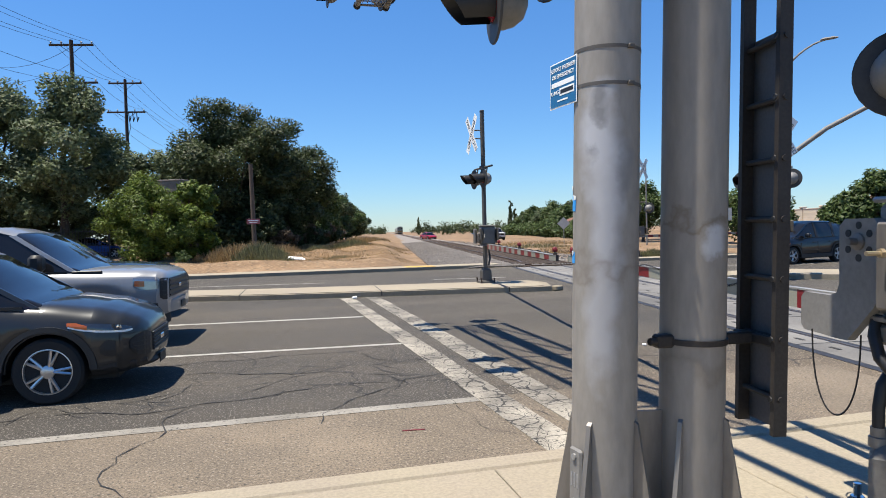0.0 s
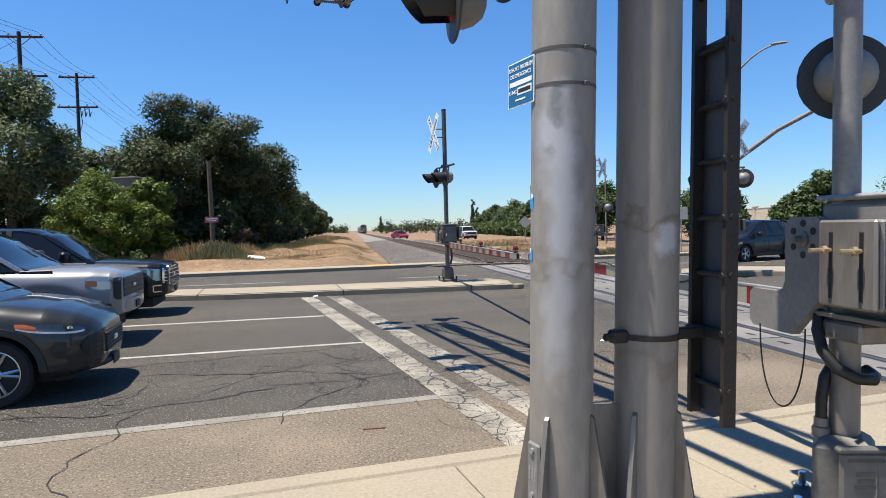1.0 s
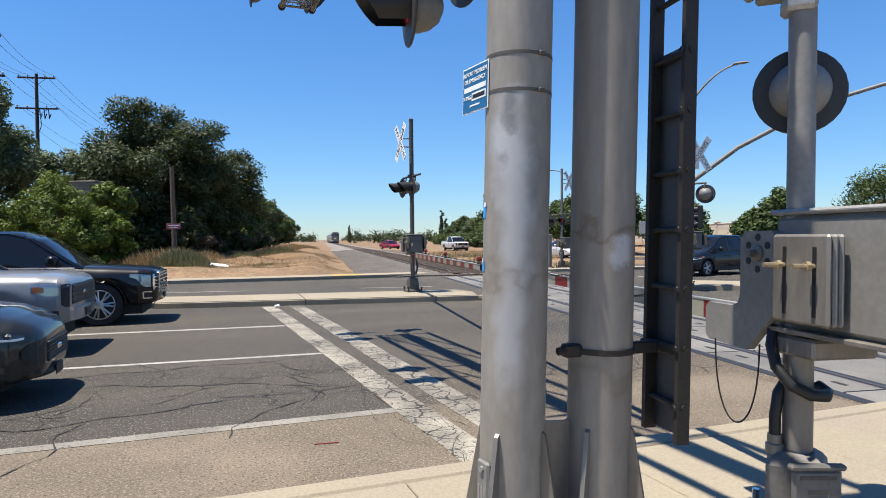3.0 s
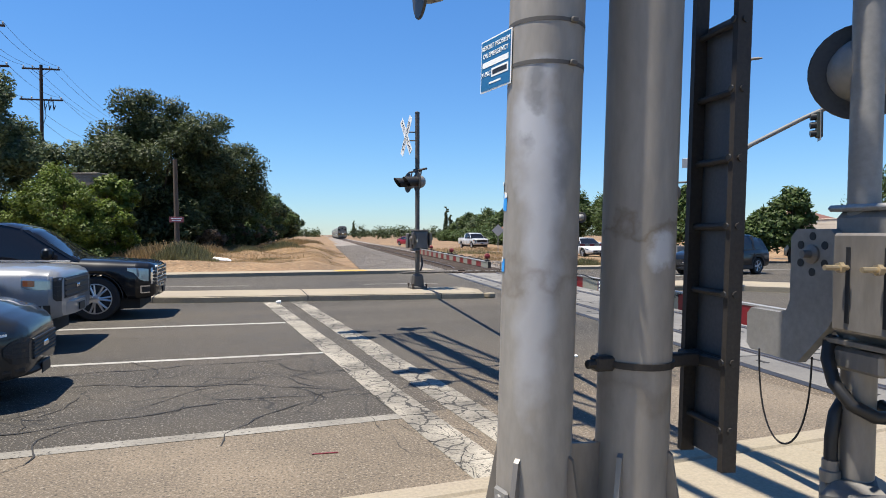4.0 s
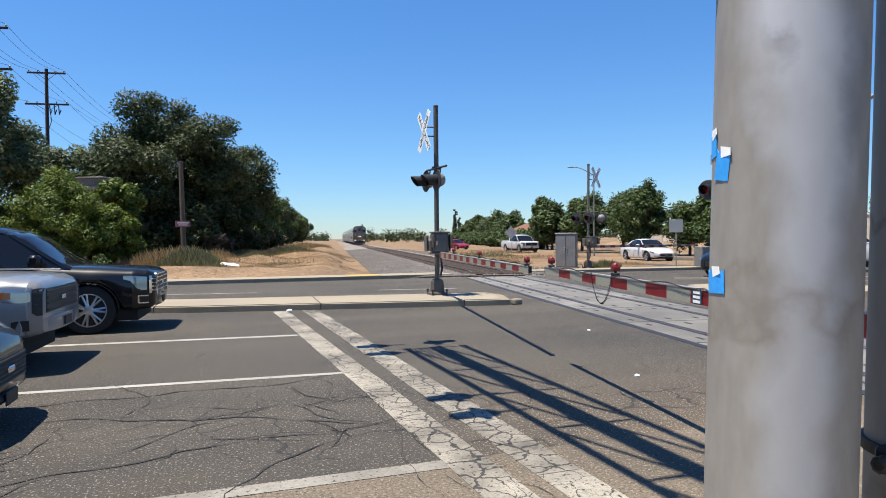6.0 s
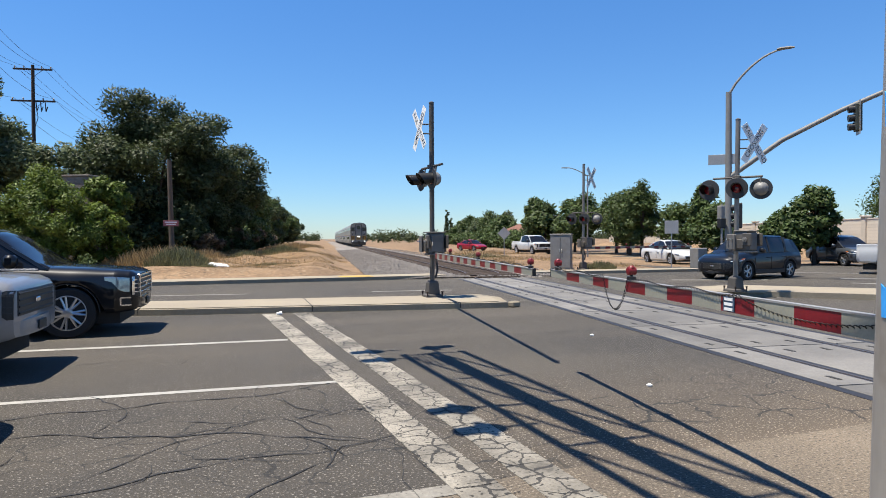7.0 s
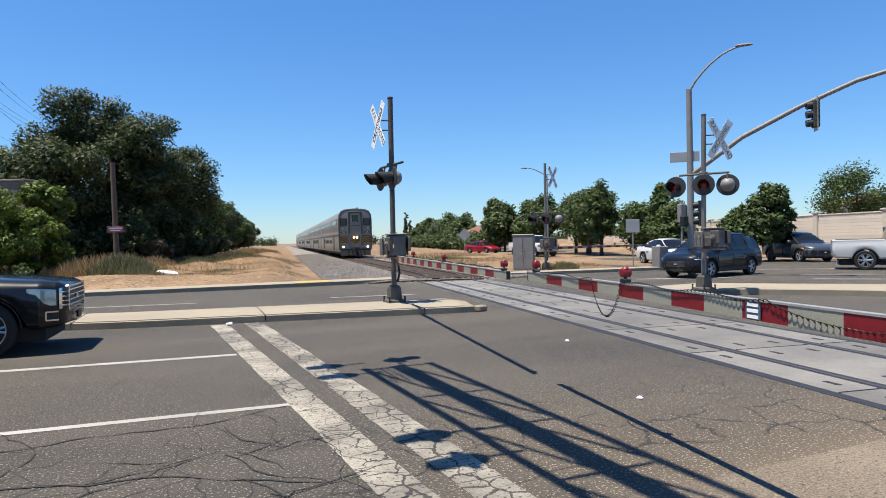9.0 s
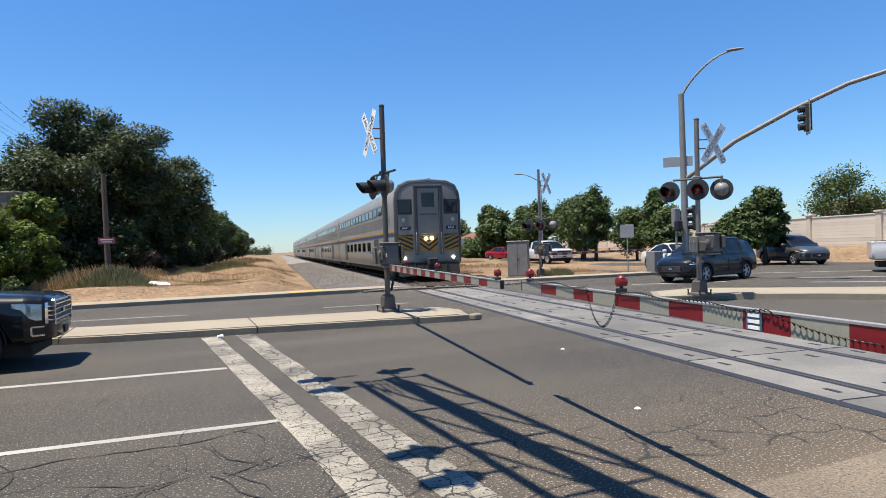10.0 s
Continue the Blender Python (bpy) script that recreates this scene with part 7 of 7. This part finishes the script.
def grass_clump(name, label, at, count, spread, height, material, seed):
    rng = random.Random(seed)
    sh = Shape()
    for i in range(count):
        a, d = rng.uniform(0, 6.28), spread * math.sqrt(rng.random())
        x, y = at[0] + math.cos(a) * d * 1.4, at[1] + math.sin(a) * d
        z = ground_height(x, y) - 0.02
        h = height * rng.uniform(0.5, 1.1) * (1 - 0.5 * (d / spread) ** 2)
        lx, ly = rng.uniform(-0.35, 0.35) * h, rng.uniform(-0.35, 0.35) * h
        w = rng.uniform(0.006, 0.014)
        c, s = math.cos(a) * w, math.sin(a) * w
        o = len(sh.v)
        sh.v += [(x - c, y - s, z), (x + c, y + s, z), (x + lx * 0.5, y + ly * 0.5, z + h * 0.65), (x + lx, y + ly, z + h)]
        sh.f += [(o, o + 1, o + 2), (o + 1, o + 3, o + 2)]
    ob = new(name, crown_mesh(sh, name, material))
    return tagged(ob, label, "grass", "", "stuff")


for i, (s, left, n, sp, h, m) in enumerate(((36.0, 7.6, 2400, 1.5, 1.1, GRASS_DRY), (34.4, 6.6, 2600, 1.05, 1.0, GRASS_GREEN), (37, 9.2, 900, 1.0, 0.8, GRASS_DRY), (33.2, 5.6, 900, 0.7, 0.4, GRASS_GREEN),
                                            (58, 2.4, 1500, 1.1, 0.8, GRASS_GREEN), (50, 3.4, 900, 0.7, 0.55, GRASS_GREEN), (62, 3.4, 3000, 2.2, 0.7, GRASS_DRY), (46, 4.8, 700, 0.8, 0.4, GRASS_GREEN),
                                            (72, 3.0, 2400, 2.2, 0.8, GRASS_DRY), (54, 5.4, 1500, 1.8, 0.5, GRASS_DRY), (43, 7.8, 1600, 1.6, 0.7, GRASS_DRY), (86, 3.0, 2200, 2.6, 0.9, GRASS_DRY), (40, 3.0, 500, 0.6, 0.25, GRASS_GREEN))):
    p = by_line(s, left)
    grass_clump("dry_grass" if m is GRASS_DRY else "green_grass", "tall dry straw-coloured grass" if m is GRASS_DRY else "grey-green tuft of weeds on dry dirt", (p.x, p.y), n, sp, h, m, 300 + i)
for i, (s, left, n, sp, h) in enumerate(((36, 2.2, 3500, 3.0, 0.16), (42, 4.5, 5000, 4.0, 0.28), (50, 4.0, 5000, 4.5, 0.3), (60, 4.6, 5000, 5.0, 0.4), (38, 9.5, 4000, 3.0, 0.5), (33.5, 3.0, 1500, 1.6, 0.14))):
    p = by_line(s, left)
    grass_clump("dry_grass", "thin trampled straw on the dirt bank", (p.x, p.y), n, sp, h, GRASS_DRY, 360 + i)
for i, (x, y, n, sp, h, m) in enumerate(((20.3, 30.5, 900, 0.7, 0.5, GRASS_GREEN), (22.5, 33, 900, 1.5, 0.3, GRASS_DRY), (17.0, 38, 1400, 2.0, 0.4, GRASS_DRY), (24, 45, 1600, 3.0, 0.4, GRASS_DRY), (22, 52, 1500, 2.6, 0.5, GRASS_GREEN), (27, 62, 2000, 4.0, 0.5, GRASS_DRY))):
    grass_clump("dry_grass" if m is GRASS_DRY else "green_grass", "sparse weeds on the sandy verge", (x, y), n, sp, h, m, 330 + i)


litter = Shape()
rng_l = random.Random(77)
for i in range(3500):
    s, left = 30.5 + 55 * rng_l.random() ** 1.6, rng_l.uniform(-1.2, 12)
    p = by_line(s, left)
    z, r = ground_height(p.x, p.y), rng_l.uniform(0.008, 0.035)
    a = rng_l.uniform(0, 6.28)
    u, w = Vector((math.cos(a), math.sin(a), rng_l.uniform(-0.2, 0.3))) * r, Vector((-math.sin(a), math.cos(a), rng_l.uniform(-0.2, 0.3))) * r * 0.6
    o = Vector((p.x, p.y, z + 0.02))
    litter.add([o - u, o + w, o + u, o - w, o + Vector((0, 0, r * 0.7))], [(0, 1, 4), (1, 2, 4), (2, 3, 4), (3, 0, 4)])
tagged(part("ground_litter", litter, DIRT), "dry clods, twigs and leaf litter on the dirt bank", "litter", "", "stuff")


# ---- poles and wires ----
def utility_pole(at, height, turn, label, extra=True):
    t = thing("utility_pole", label, "utility pole", Matrix.Translation(at) @ Matrix.Rotation(turn, 4, "Z"), "utility poles")
    part("pole", Shape().tube([(0, 0, -0.2), (0, 0, height)], 0.19, 10, True, 0.13), WOOD_DARK, t, "", True)
    for z, w in ((height - 0.35, 1.5), (height - 3.0, 1.7)):
        arm = part("crossarm", Shape().box((-w, -0.06, z - 0.07), (w, 0.06, z + 0.07), bevel=0.01), WOOD_DARK, t, "wooden crossarm")
        for x in (-w * 0.92, -w * 0.45, w * 0.45, w * 0.92):
            part("insulator", Shape().lathe((x, 0, z + 0.07), (0, 0, 1), [(0, 0.03), (0.05, 0.05), (0.1, 0.06), (0.14, 0.07), (0.2, 0.03)], 8), STEEL, arm, "", True)
        part("arm_brace", Shape().tube([(-w * 0.5, 0.02, z - 0.05), (0, 0.1, z - 0.6)], 0.02, 5).tube([(w * 0.5, 0.02, z - 0.05), (0, 0.1, z - 0.6)], 0.02, 5), WOOD_DARK, arm)
    if extra:
        for x in (0.25, 0.6, 0.95):
            part("fuse_cutout", Shape().tube([(x, -0.1, height - 3.1), (x + 0.1, -0.2, height - 3.9), (x + 0.25, -0.25, height - 3.5)], 0.045, 6), BLACK, t, "dark cutout switch")
        part("riser", Shape().tube([(0.2, 0, height - 3.2), (0.35, 0, height - 4.4), (0.1, 0, height - 5.2)], 0.03, 6), BLACK, t)
    return t


upoles = [(by_line(30, 24.3), 15.2), (by_line(47, 21.6), 15.4), (by_line(61, 23.4), 15.8), (by_line(85, 24.5), 15.0), (by_line(115, 24.5), 15.0)]
for k, (p, h) in enumerate(upoles):
    utility_pole(z_at(p), h, math.atan2(-0.171, 0.985), "dark wooden utility pole with two crossarms and insulators", k < 3)
utility_pole(z_at(by_line(50, 30.3)), 15.0, 0.6, "dark wooden utility pole with crossarms and switches")
for (a, ha), (b, hb) in zip(upoles, upoles[1:]):
    for dz, off in ((-0.08, -1.38), (-0.08, -0.68), (-0.08, 0.68), (-0.08, 1.38), (-2.75, -1.5), (-2.75, 1.5), (-5.0, 0.2)):
        q0, q1 = z_at(a) + Vector((0, 0, ha + dz)) + TRACK_RIGHT * off, z_at(b) + Vector((0, 0, hb + dz)) + TRACK_RIGHT * off
        pts = [q0.lerp(q1, k / 10) - Vector((0, 0, 0.5 * 4 * (k / 10) * (1 - k / 10))) for k in range(11)]
        tagged(part("power_wire", Shape().tube(pts, 0.013, 4), CABLE), "thin dark overhead power wire between poles", "wire", "overhead wires")
p0, p1 = z_at(by_line(50, 30.3)), z_at(upoles[1][0])
for dz in (-0.1, -1.2, -3.0):
    pts = [(p0 + Vector((0, 0, 15 + dz))).lerp(p1 + Vector((0, 0, 15 + dz)), k / 10) - Vector((0, 0, 0.9 * 4 * (k / 10) * (1 - k / 10))) for k in range(11)]
    tagged(part("power_wire", Shape().tube(pts, 0.013, 4), CABLE), "thin dark overhead power wire between poles", "wire", "overhead wires")

sp = z_at(Vector((-0.95, 37.2, 0)))
post = thing("wooden_post", "tall weathered wooden post with a small faded red sign", "post", Matrix.Translation(sp))
part("pole", Shape().tube([(0.04, 0, -0.2), (-0.06, 0, 5.4)], 0.14, 10, True, 0.11), WOOD, post, "", True)
sn = part("sign_board", Shape().box((-0.36, -0.17, 2.0), (0.36, -0.15, 2.3), bevel=0.004), SIGN_RED, post, "small faded red sign board")
part("sign_bars", Shape().box((-0.28, -0.174, 2.18), (0.28, -0.17, 2.23)).box((-0.22, -0.174, 2.08), (0.22, -0.17, 2.12)), WHITE, sn, "plain pale bars")
part("meter_box", Shape().box((-0.36, -0.15, 0.45), (-0.16, 0.0, 0.75), bevel=0.02).tube([(-0.26, -0.07, 0.0), (-0.26, -0.07, 0.5)], 0.03, 6), GREY_PAINT, post, "small grey box on a conduit")
tagged(part("debris_pile", Shape().box((-0.5, -0.3, -0.05), (0.4, 0.25, 0.18), Matrix.Translation(z_at(by_line(34.2, 4.6))) @ pose(0, 0, 0, 5, 8, 20), 0.09), WHITE), "crumpled pale rubbish lying on the dirt", "rubbish")

# block pier, fence
pier = thing("block_pier", "grey concrete block pier half hidden by ivy", "wall", Matrix.Translation(z_at(by_line(41.5, 13.2))) @ Matrix.Rotation(-0.5, 4, "Z"))
for k in range(24):
    for j in range(4):
        part("block", Shape().box((-0.8 + 0.4 * j + 0.006, -0.5, 0.2 * k + 0.006), (-0.8 + 0.4 * j + 0.394, 0.5, 0.2 * k + 0.194), bevel=0.01), BLOCK, pier)
part("core", Shape().box((-0.79, -0.485, 0), (0.79, 0.485, 4.79)), BLOCK, pier)
part("cap", Shape().box((-0.86, -0.56, 4.8), (0.86, 0.56, 4.9), bevel=0.02), BLOCK, pier)
fence = thing("iron_fence", "black wrought-iron fence behind the bushes", "fence", Matrix.Translation(z_at(by_line(41, 19.5))))
for k in range(52):
    part("picket", Shape().box((-6 + 0.16 * k - 0.01, -0.01, 0), (-6 + 0.16 * k + 0.01, 0.01, 1.8)), BLACK, fence)
for z in (0.25, 1.6):
    part("rail", Shape().box((-6.1, -0.02, z), (2.4, 0.02, z + 0.04)), BLACK, fence)
for x in (-6, -3.2, -0.4, 2.3):
    part("fence_post", Shape().box((x - 0.04, -0.04, -0.1), (x + 0.04, 0.04, 2.0), bevel=0.01), BLACK, fence)


# ---- east side ----
cab = thing("signal_cabinet", "tall pale aluminium signal cabinet on the sandy verge", "cabinet", Matrix.Translation((17.95, 30.4, -0.02)) @ Matrix.Rotation(radians(-38), 4, "Z"))
part("case", Shape().box((-0.52, -0.4, 0.08), (0.52, 0.4, 1.82), bevel=0.02), GREY_PAINT, cab)
part("cap", Shape().box((-0.56, -0.44, 1.82), (0.56, 0.44, 1.88), bevel=0.02), GREY_PAINT, cab)
for s in (-1, 1):
    dr = part("door", Shape().box((s * 0.255 - 0.24, -0.42, 0.15), (s * 0.255 + 0.24, -0.401, 1.75), bevel=0.008), GREY_PAINT, cab)
    part("handle", Shape().box((s * 0.05 - 0.02, -0.46, 0.9), (s * 0.05 + 0.02, -0.42, 1.1), bevel=0.01), CHROME, dr)
part("plinth", Shape().box((-0.6, -0.5, -0.1), (0.6, 0.5, 0.08), bevel=0.01), CONCRETE, cab)
for x, y, h, w in ((26.0, 27.0, 1.35, 0.45), (24.3, 27.6, 1.1, 0.3)):
    tagged(part("utility_cabinet", Shape().box((x - w, y - w, -0.05), (x + w, y + w, h), None, 0.03), GREY_PAINT), "pale grey utility cabinet on the roadside", "cabinet")

sig = thing("traffic_signal_pole", "grey steel signal pole with street lamp and long curved mast arm", "traffic signal", Matrix.Translation((20.2, 21.4, 0)))
part("pole", Shape().tube([(0, 0, 0), (0, 0, 7.4)], 0.15, 14, True, 0.11), GREY_PAINT, sig, "", True)
lampv = Vector((1.28, -1.43, 0))
la = part("lamp_arm", Shape().tube([Vector((0, 0, 7.3)) + lampv * k + Vector((0, 0, 1.55 * math.sin(k * 1.5) ** 0.8)) for k in np.linspace(0, 1, 9)], 0.05, 8, True, 0.035), GREY_PAINT, sig, "curved lamp arm", True)
part("lamp_head", Shape().loft([[Vector((0, 0, 8.86)) + lampv * k + Vector((0.7, 0.65, 0)) * u * w + Vector((0, 0, v * w)) for u, v in ((-0.14, 0), (0, 0.07), (0.14, 0), (0, -0.05))] for k, w in ((0.88, 0.5), (0.95, 1), (1.12, 1), (1.2, 0.4))]), GREY_PAINT, la, "flat street lamp head", True)
armp = [(0, 0, 4.0), (1.25, -1.4, 5.36), (2.35, -3.0, 6.28), (3.14, -4.62, 6.93), (3.6, -5.8, 7.15), (4.2, -7.4, 7.35), (4.9, -9.4, 7.45)]
ma = part("mast_arm", Shape().tube(armp, 0.10, 10, True, 0.06), GREY_PAINT, sig, "curved mast arm", True)
part("name_sign", Shape().box((-0.75, -0.02, 4.55), (0.35, 0.02, 4.95), Matrix.Rotation(-0.8, 4, "Z"), 0.004), STEEL, sig, "back of a street-name sign")
for k, (x, y, z) in enumerate(((2.62, -3.45, 5.95), (4.6, -8.5, 6.9))):
    hd = part("signal_head", Shape().box((-0.16, -0.1, -0.5), (0.16, 0.12, 0.5), bevel=0.03), mat("dark_green_signal_case", (0.0315, 0.0347, 0.0252), 0.5, vary=0.15) if k == 0 else BLACK, sig, "dark three-lamp signal head", False, Matrix.Translation((x, y, z)) @ Matrix.Rotation(0.9, 4, "Z"))
    part("back_plate", Shape().box((-0.27, -0.005, -0.62), (0.27, 0.005, 0.62), bevel=0.002), STEEL, hd, "grey back plate")
    for zz in (-0.32, 0, 0.32):
        part("visor", Shape().tube([(0, 0.1, zz), (0, 0.32, zz - 0.02)], 0.13, 12), BLACK, hd, "", True)
hd = part("signal_head", Shape().box((-0.16, -0.1, 2.0), (0.16, 0.12, 3.0), bevel=0.03), BLACK, sig, "dark three-lamp signal head", False, Matrix.Translation((0.3, -0.25, 0)) @ Matrix.Rotation(0.9, 4, "Z"))
for zz in (2.18, 2.5, 2.82):
    part("visor", Shape().tube([(0, 0.1, zz), (0, 0.32, zz - 0.02)], 0.13, 12), BLACK, hd, "", True)
part("ped_head", Shape().box((-0.5, -0.1, 2.0), (-0.2, 0.1, 2.4), bevel=0.03), BLACK, sig, "dark pedestrian signal box")
sg2 = thing("traffic_signal_pole", "thin grey pole with a signal head seen side-on", "traffic signal", Matrix.Translation((26.2, 28.0, 0)))
part("pole", Shape().tube([(0, 0, 0), (0, 0, 3.4)], 0.06, 10), GREY_PAINT, sg2, "", True)
part("signal_head", Shape().box((-0.2, -0.15, 2.3), (0.2, 0.15, 3.3), bevel=0.04), GREY_PAINT, sg2, "signal head")
for x, y, lh in ((44.1, 69.4, 6.2), (31.0, 48.0, 7.5)):
    lt = thing("street_lamp", "thin grey street lamp with a curved arm", "street lamp", Matrix.Translation((x, y, 0)), "street lamps")
    part("pole", Shape().tube([(0, 0, 0), (0, 0, lh - 0.6)], 0.07, 8, True, 0.05), GREY_PAINT, lt, "", True)
    part("lamp_arm", Shape().tube([Vector((0, 0, lh - 0.65)) + Vector((-1.7 * k, 0.5 * k, 0.7 * math.sin(k * 1.5))) for k in np.linspace(0, 1, 8)], 0.035, 6).box((-2.2, 0.42, lh - 0.02), (-1.65, 0.58, lh + 0.06), None, 0.02), GREY_PAINT, lt, "", True)
for x, y, z, w, turn in ((24.2, 29.5, 2.2, 0.35, -0.7), (26.6, 55.0, 2.1, 0.42, -0.5)):
    st = thing("road_sign", "grey back of a square road sign on a thin post", "road sign", Matrix.Translation((x, y, 0)) @ Matrix.Rotation(turn, 4, "Z"))
    part("post", Shape().box((-0.03, -0.03, -0.05), (0.03, 0.03, z + w), bevel=0.005), STEEL, st)
    part("plate", Shape().box((-w, -0.045, -w), (w, -0.03, w), bevel=0.002), STEEL, st, "plain grey plate", False, Matrix.Translation((0, 0, z)) @ Matrix.Rotation(radians(45 if w > 0.4 else 0), 4, "Y"))

# the long block wall on its bank
wall = thing("wall_east", "long beige block wall with pilasters on a dirt bank", "wall", kind="structure")
pts = [Vector((43.6, 20.0, 0)), Vector((43.4, 28.0, 0)), Vector((44.4, 33.5, 0)), Vector((54.0, 62.0, 0)), Vector((66, 95, 0))]
cap_m = mat("wall_cap", (0.528, 0.456, 0.376), 0.9, vary=0.1, scale=2)
course_m = mat("wall_block_course", (0.60, 0.53, 0.43), 0.9, vary=0.1, scale=1.5, fine=20, random_tint=0.07)
for a, b in zip(pts, pts[1:]):
    d = (b - a)
    n = max(1, round(d.length / 4.0))
    d.normalize()
    ang = Matrix.Rotation(math.atan2(d.y, d.x), 4, "Z")
    for k in range(n):
        q = a.lerp(b, k / n)
        L = (b - a).length / n
        m = Matrix.Translation((q.x, q.y, 0.5)) @ ang
        pl = part("wall_panel", Shape().box((0.2, -0.09, 0), (L - 0.2, 0.09, 2.35)), WALL_BEIGE, wall, "", False, m)
        for c in range(11):
            part("course", Shape().box((0.2, 0.088, 0.22 * c + 0.012), (L - 0.2, 0.098, 0.22 * c + 0.212)), course_m, pl)
        part("pilaster", Shape().box((-0.22, -0.2, 0), (0.22, 0.2, 2.5), bevel=0.02), WALL_BEIGE, wall, "", False, m)
        part("pilaster_cap", Shape().box((-0.28, -0.26, 2.5), (0.28, 0.26, 2.62), bevel=0.02), cap_m, wall, "", False, m)
        part("coping", Shape().box((0.2, -0.13, 2.35), (L - 0.2, 0.13, 2.43), bevel=0.015), cap_m, wall, "", False, m)
for x, y, w, h in ((78, 66, 6, 4.6), (92, 60, 6, 6.4), (52, 98, 4, 3.6)):
    hs = thing("house", "pale house with a low tiled roof behind the wall", "house", Matrix.Translation((x, y, 0.4)) @ Matrix.Rotation(0.4, 4, "Z"))
    part("wall", Shape().box((-w, -w * 0.6, 0), (w, w * 0.6, h - 1.4)), WALL_BEIGE, hs)
    part("roof", Shape().loft([[(-w - 0.4, -w * 0.6 - 0.4, h - 1.4), (w + 0.4, -w * 0.6 - 0.4, h - 1.4), (w + 0.4, w * 0.6 + 0.4, h - 1.4), (-w - 0.4, w * 0.6 + 0.4, h - 1.4)], [(-w * 0.6, -0.05, h), (w * 0.6, -0.05, h), (w * 0.6, 0.05, h), (-w * 0.6, 0.05, h)]]), TILE, hs, "reddish tile roof")
    part("window", Shape().box((-w - 0.02, -1, 1.2), (-w + 0.02, 0.2, 2.4)), GLASS, hs, "dark window")

# small litter on the road
tagged(part("paper_cup", Shape().lathe((2.05, 15.72, 0.035), (1, 0.2, 0), [(0, 0.03), (0.11, 0.045), (0.112, 0.005)], 10), WHITE), "white paper cup lying by the kerb", "litter")
tagged(part("kerb_stone", Shape().box((-0.14, -0.1, 0), (0.14, 0.1, 0.14), Matrix.Translation((7.55, 15.2, 0)) @ pose(0, 0, 0, 0, 0, 25), 0.03), KERB), "broken piece of kerb at the median nose", "stone")
for x, y in ((6.7, 10.6), (5.2, 7.2)):
    tagged(part("road_pebble", Shape().lathe((x, y, 0.0), (0, 0, 1), [(0, 0.03), (0.015, 0.035), (0.03, 0.01)], 7), WHITE), "small pale stone on the asphalt", "stone")
tagged(part("paint_scrap", Shape().box((-0.1, -0.008, 0.002), (0.1, 0.008, 0.006), Matrix.Translation((1.25, 4.45, 0)) @ pose(0, 0, 0, 0, 0, -8)), GATE_RED), "thin red scrap of plastic on the shoulder", "litter")


def track_rows(points):
    """Rows from (time, x, y, heading)."""
    return [(t, heading(x, y, a)) for t, x, y, a in points]


def motions():
    walk(train, [(t, train_pose(30.6 + 31.0 * (10 - t) + 0.36 * (10 - t) ** 2)) for t in np.arange(0, 10.01, 0.5)])
    walk(black_suv, track_rows([(0, -2.2, 14.66, -4), (0.5, -1.75, 14.63, -4), (1, -1.15, 14.6, -4), (1.5, -0.72, 14.57, -4), (2, -0.52, 14.55, -4), (2.5, -0.47, 14.55, -4), (3.0, -0.47, 14.55, -4), (10, -0.47, 14.55, -4)]))
    walk(white_pickup, track_rows([(0, 31.5, 17.3, -53), (7.0, 31.6, 17.2, -53), (8.0, 31.7, 17.1, -53), (9.0, 32.1, 16.7, -53), (10, 33.1, 15.4, -53)]))
    walk(white_saloon, track_rows([(0, 28.6, 49, -98), (5.5, 27.6, 36.0, -98), (7.5, 27.6, 30.6, -100), (9, 27.4, 28.4, -101), (10, 27.3, 27.4, -101)]))
    walk(white_truck, track_rows([(0, 33.5, 92, -92), (4.5, 32.4, 69.5, -92), (5.5, 32.3, 64.3, -92), (7.5, 32.3, 55.3, -92), (9, 32.0, 49.2, -92), (10, 31.4, 45.5, -93)]))
    walk(red_saloon, track_rows([(0, 30, 120, -78), (6.9, 34.4, 78, -74), (7.5, 35.4, 75, -72), (9, 37.4, 68.5, -72), (10, 38.8, 64.5, -72)]))


motions()
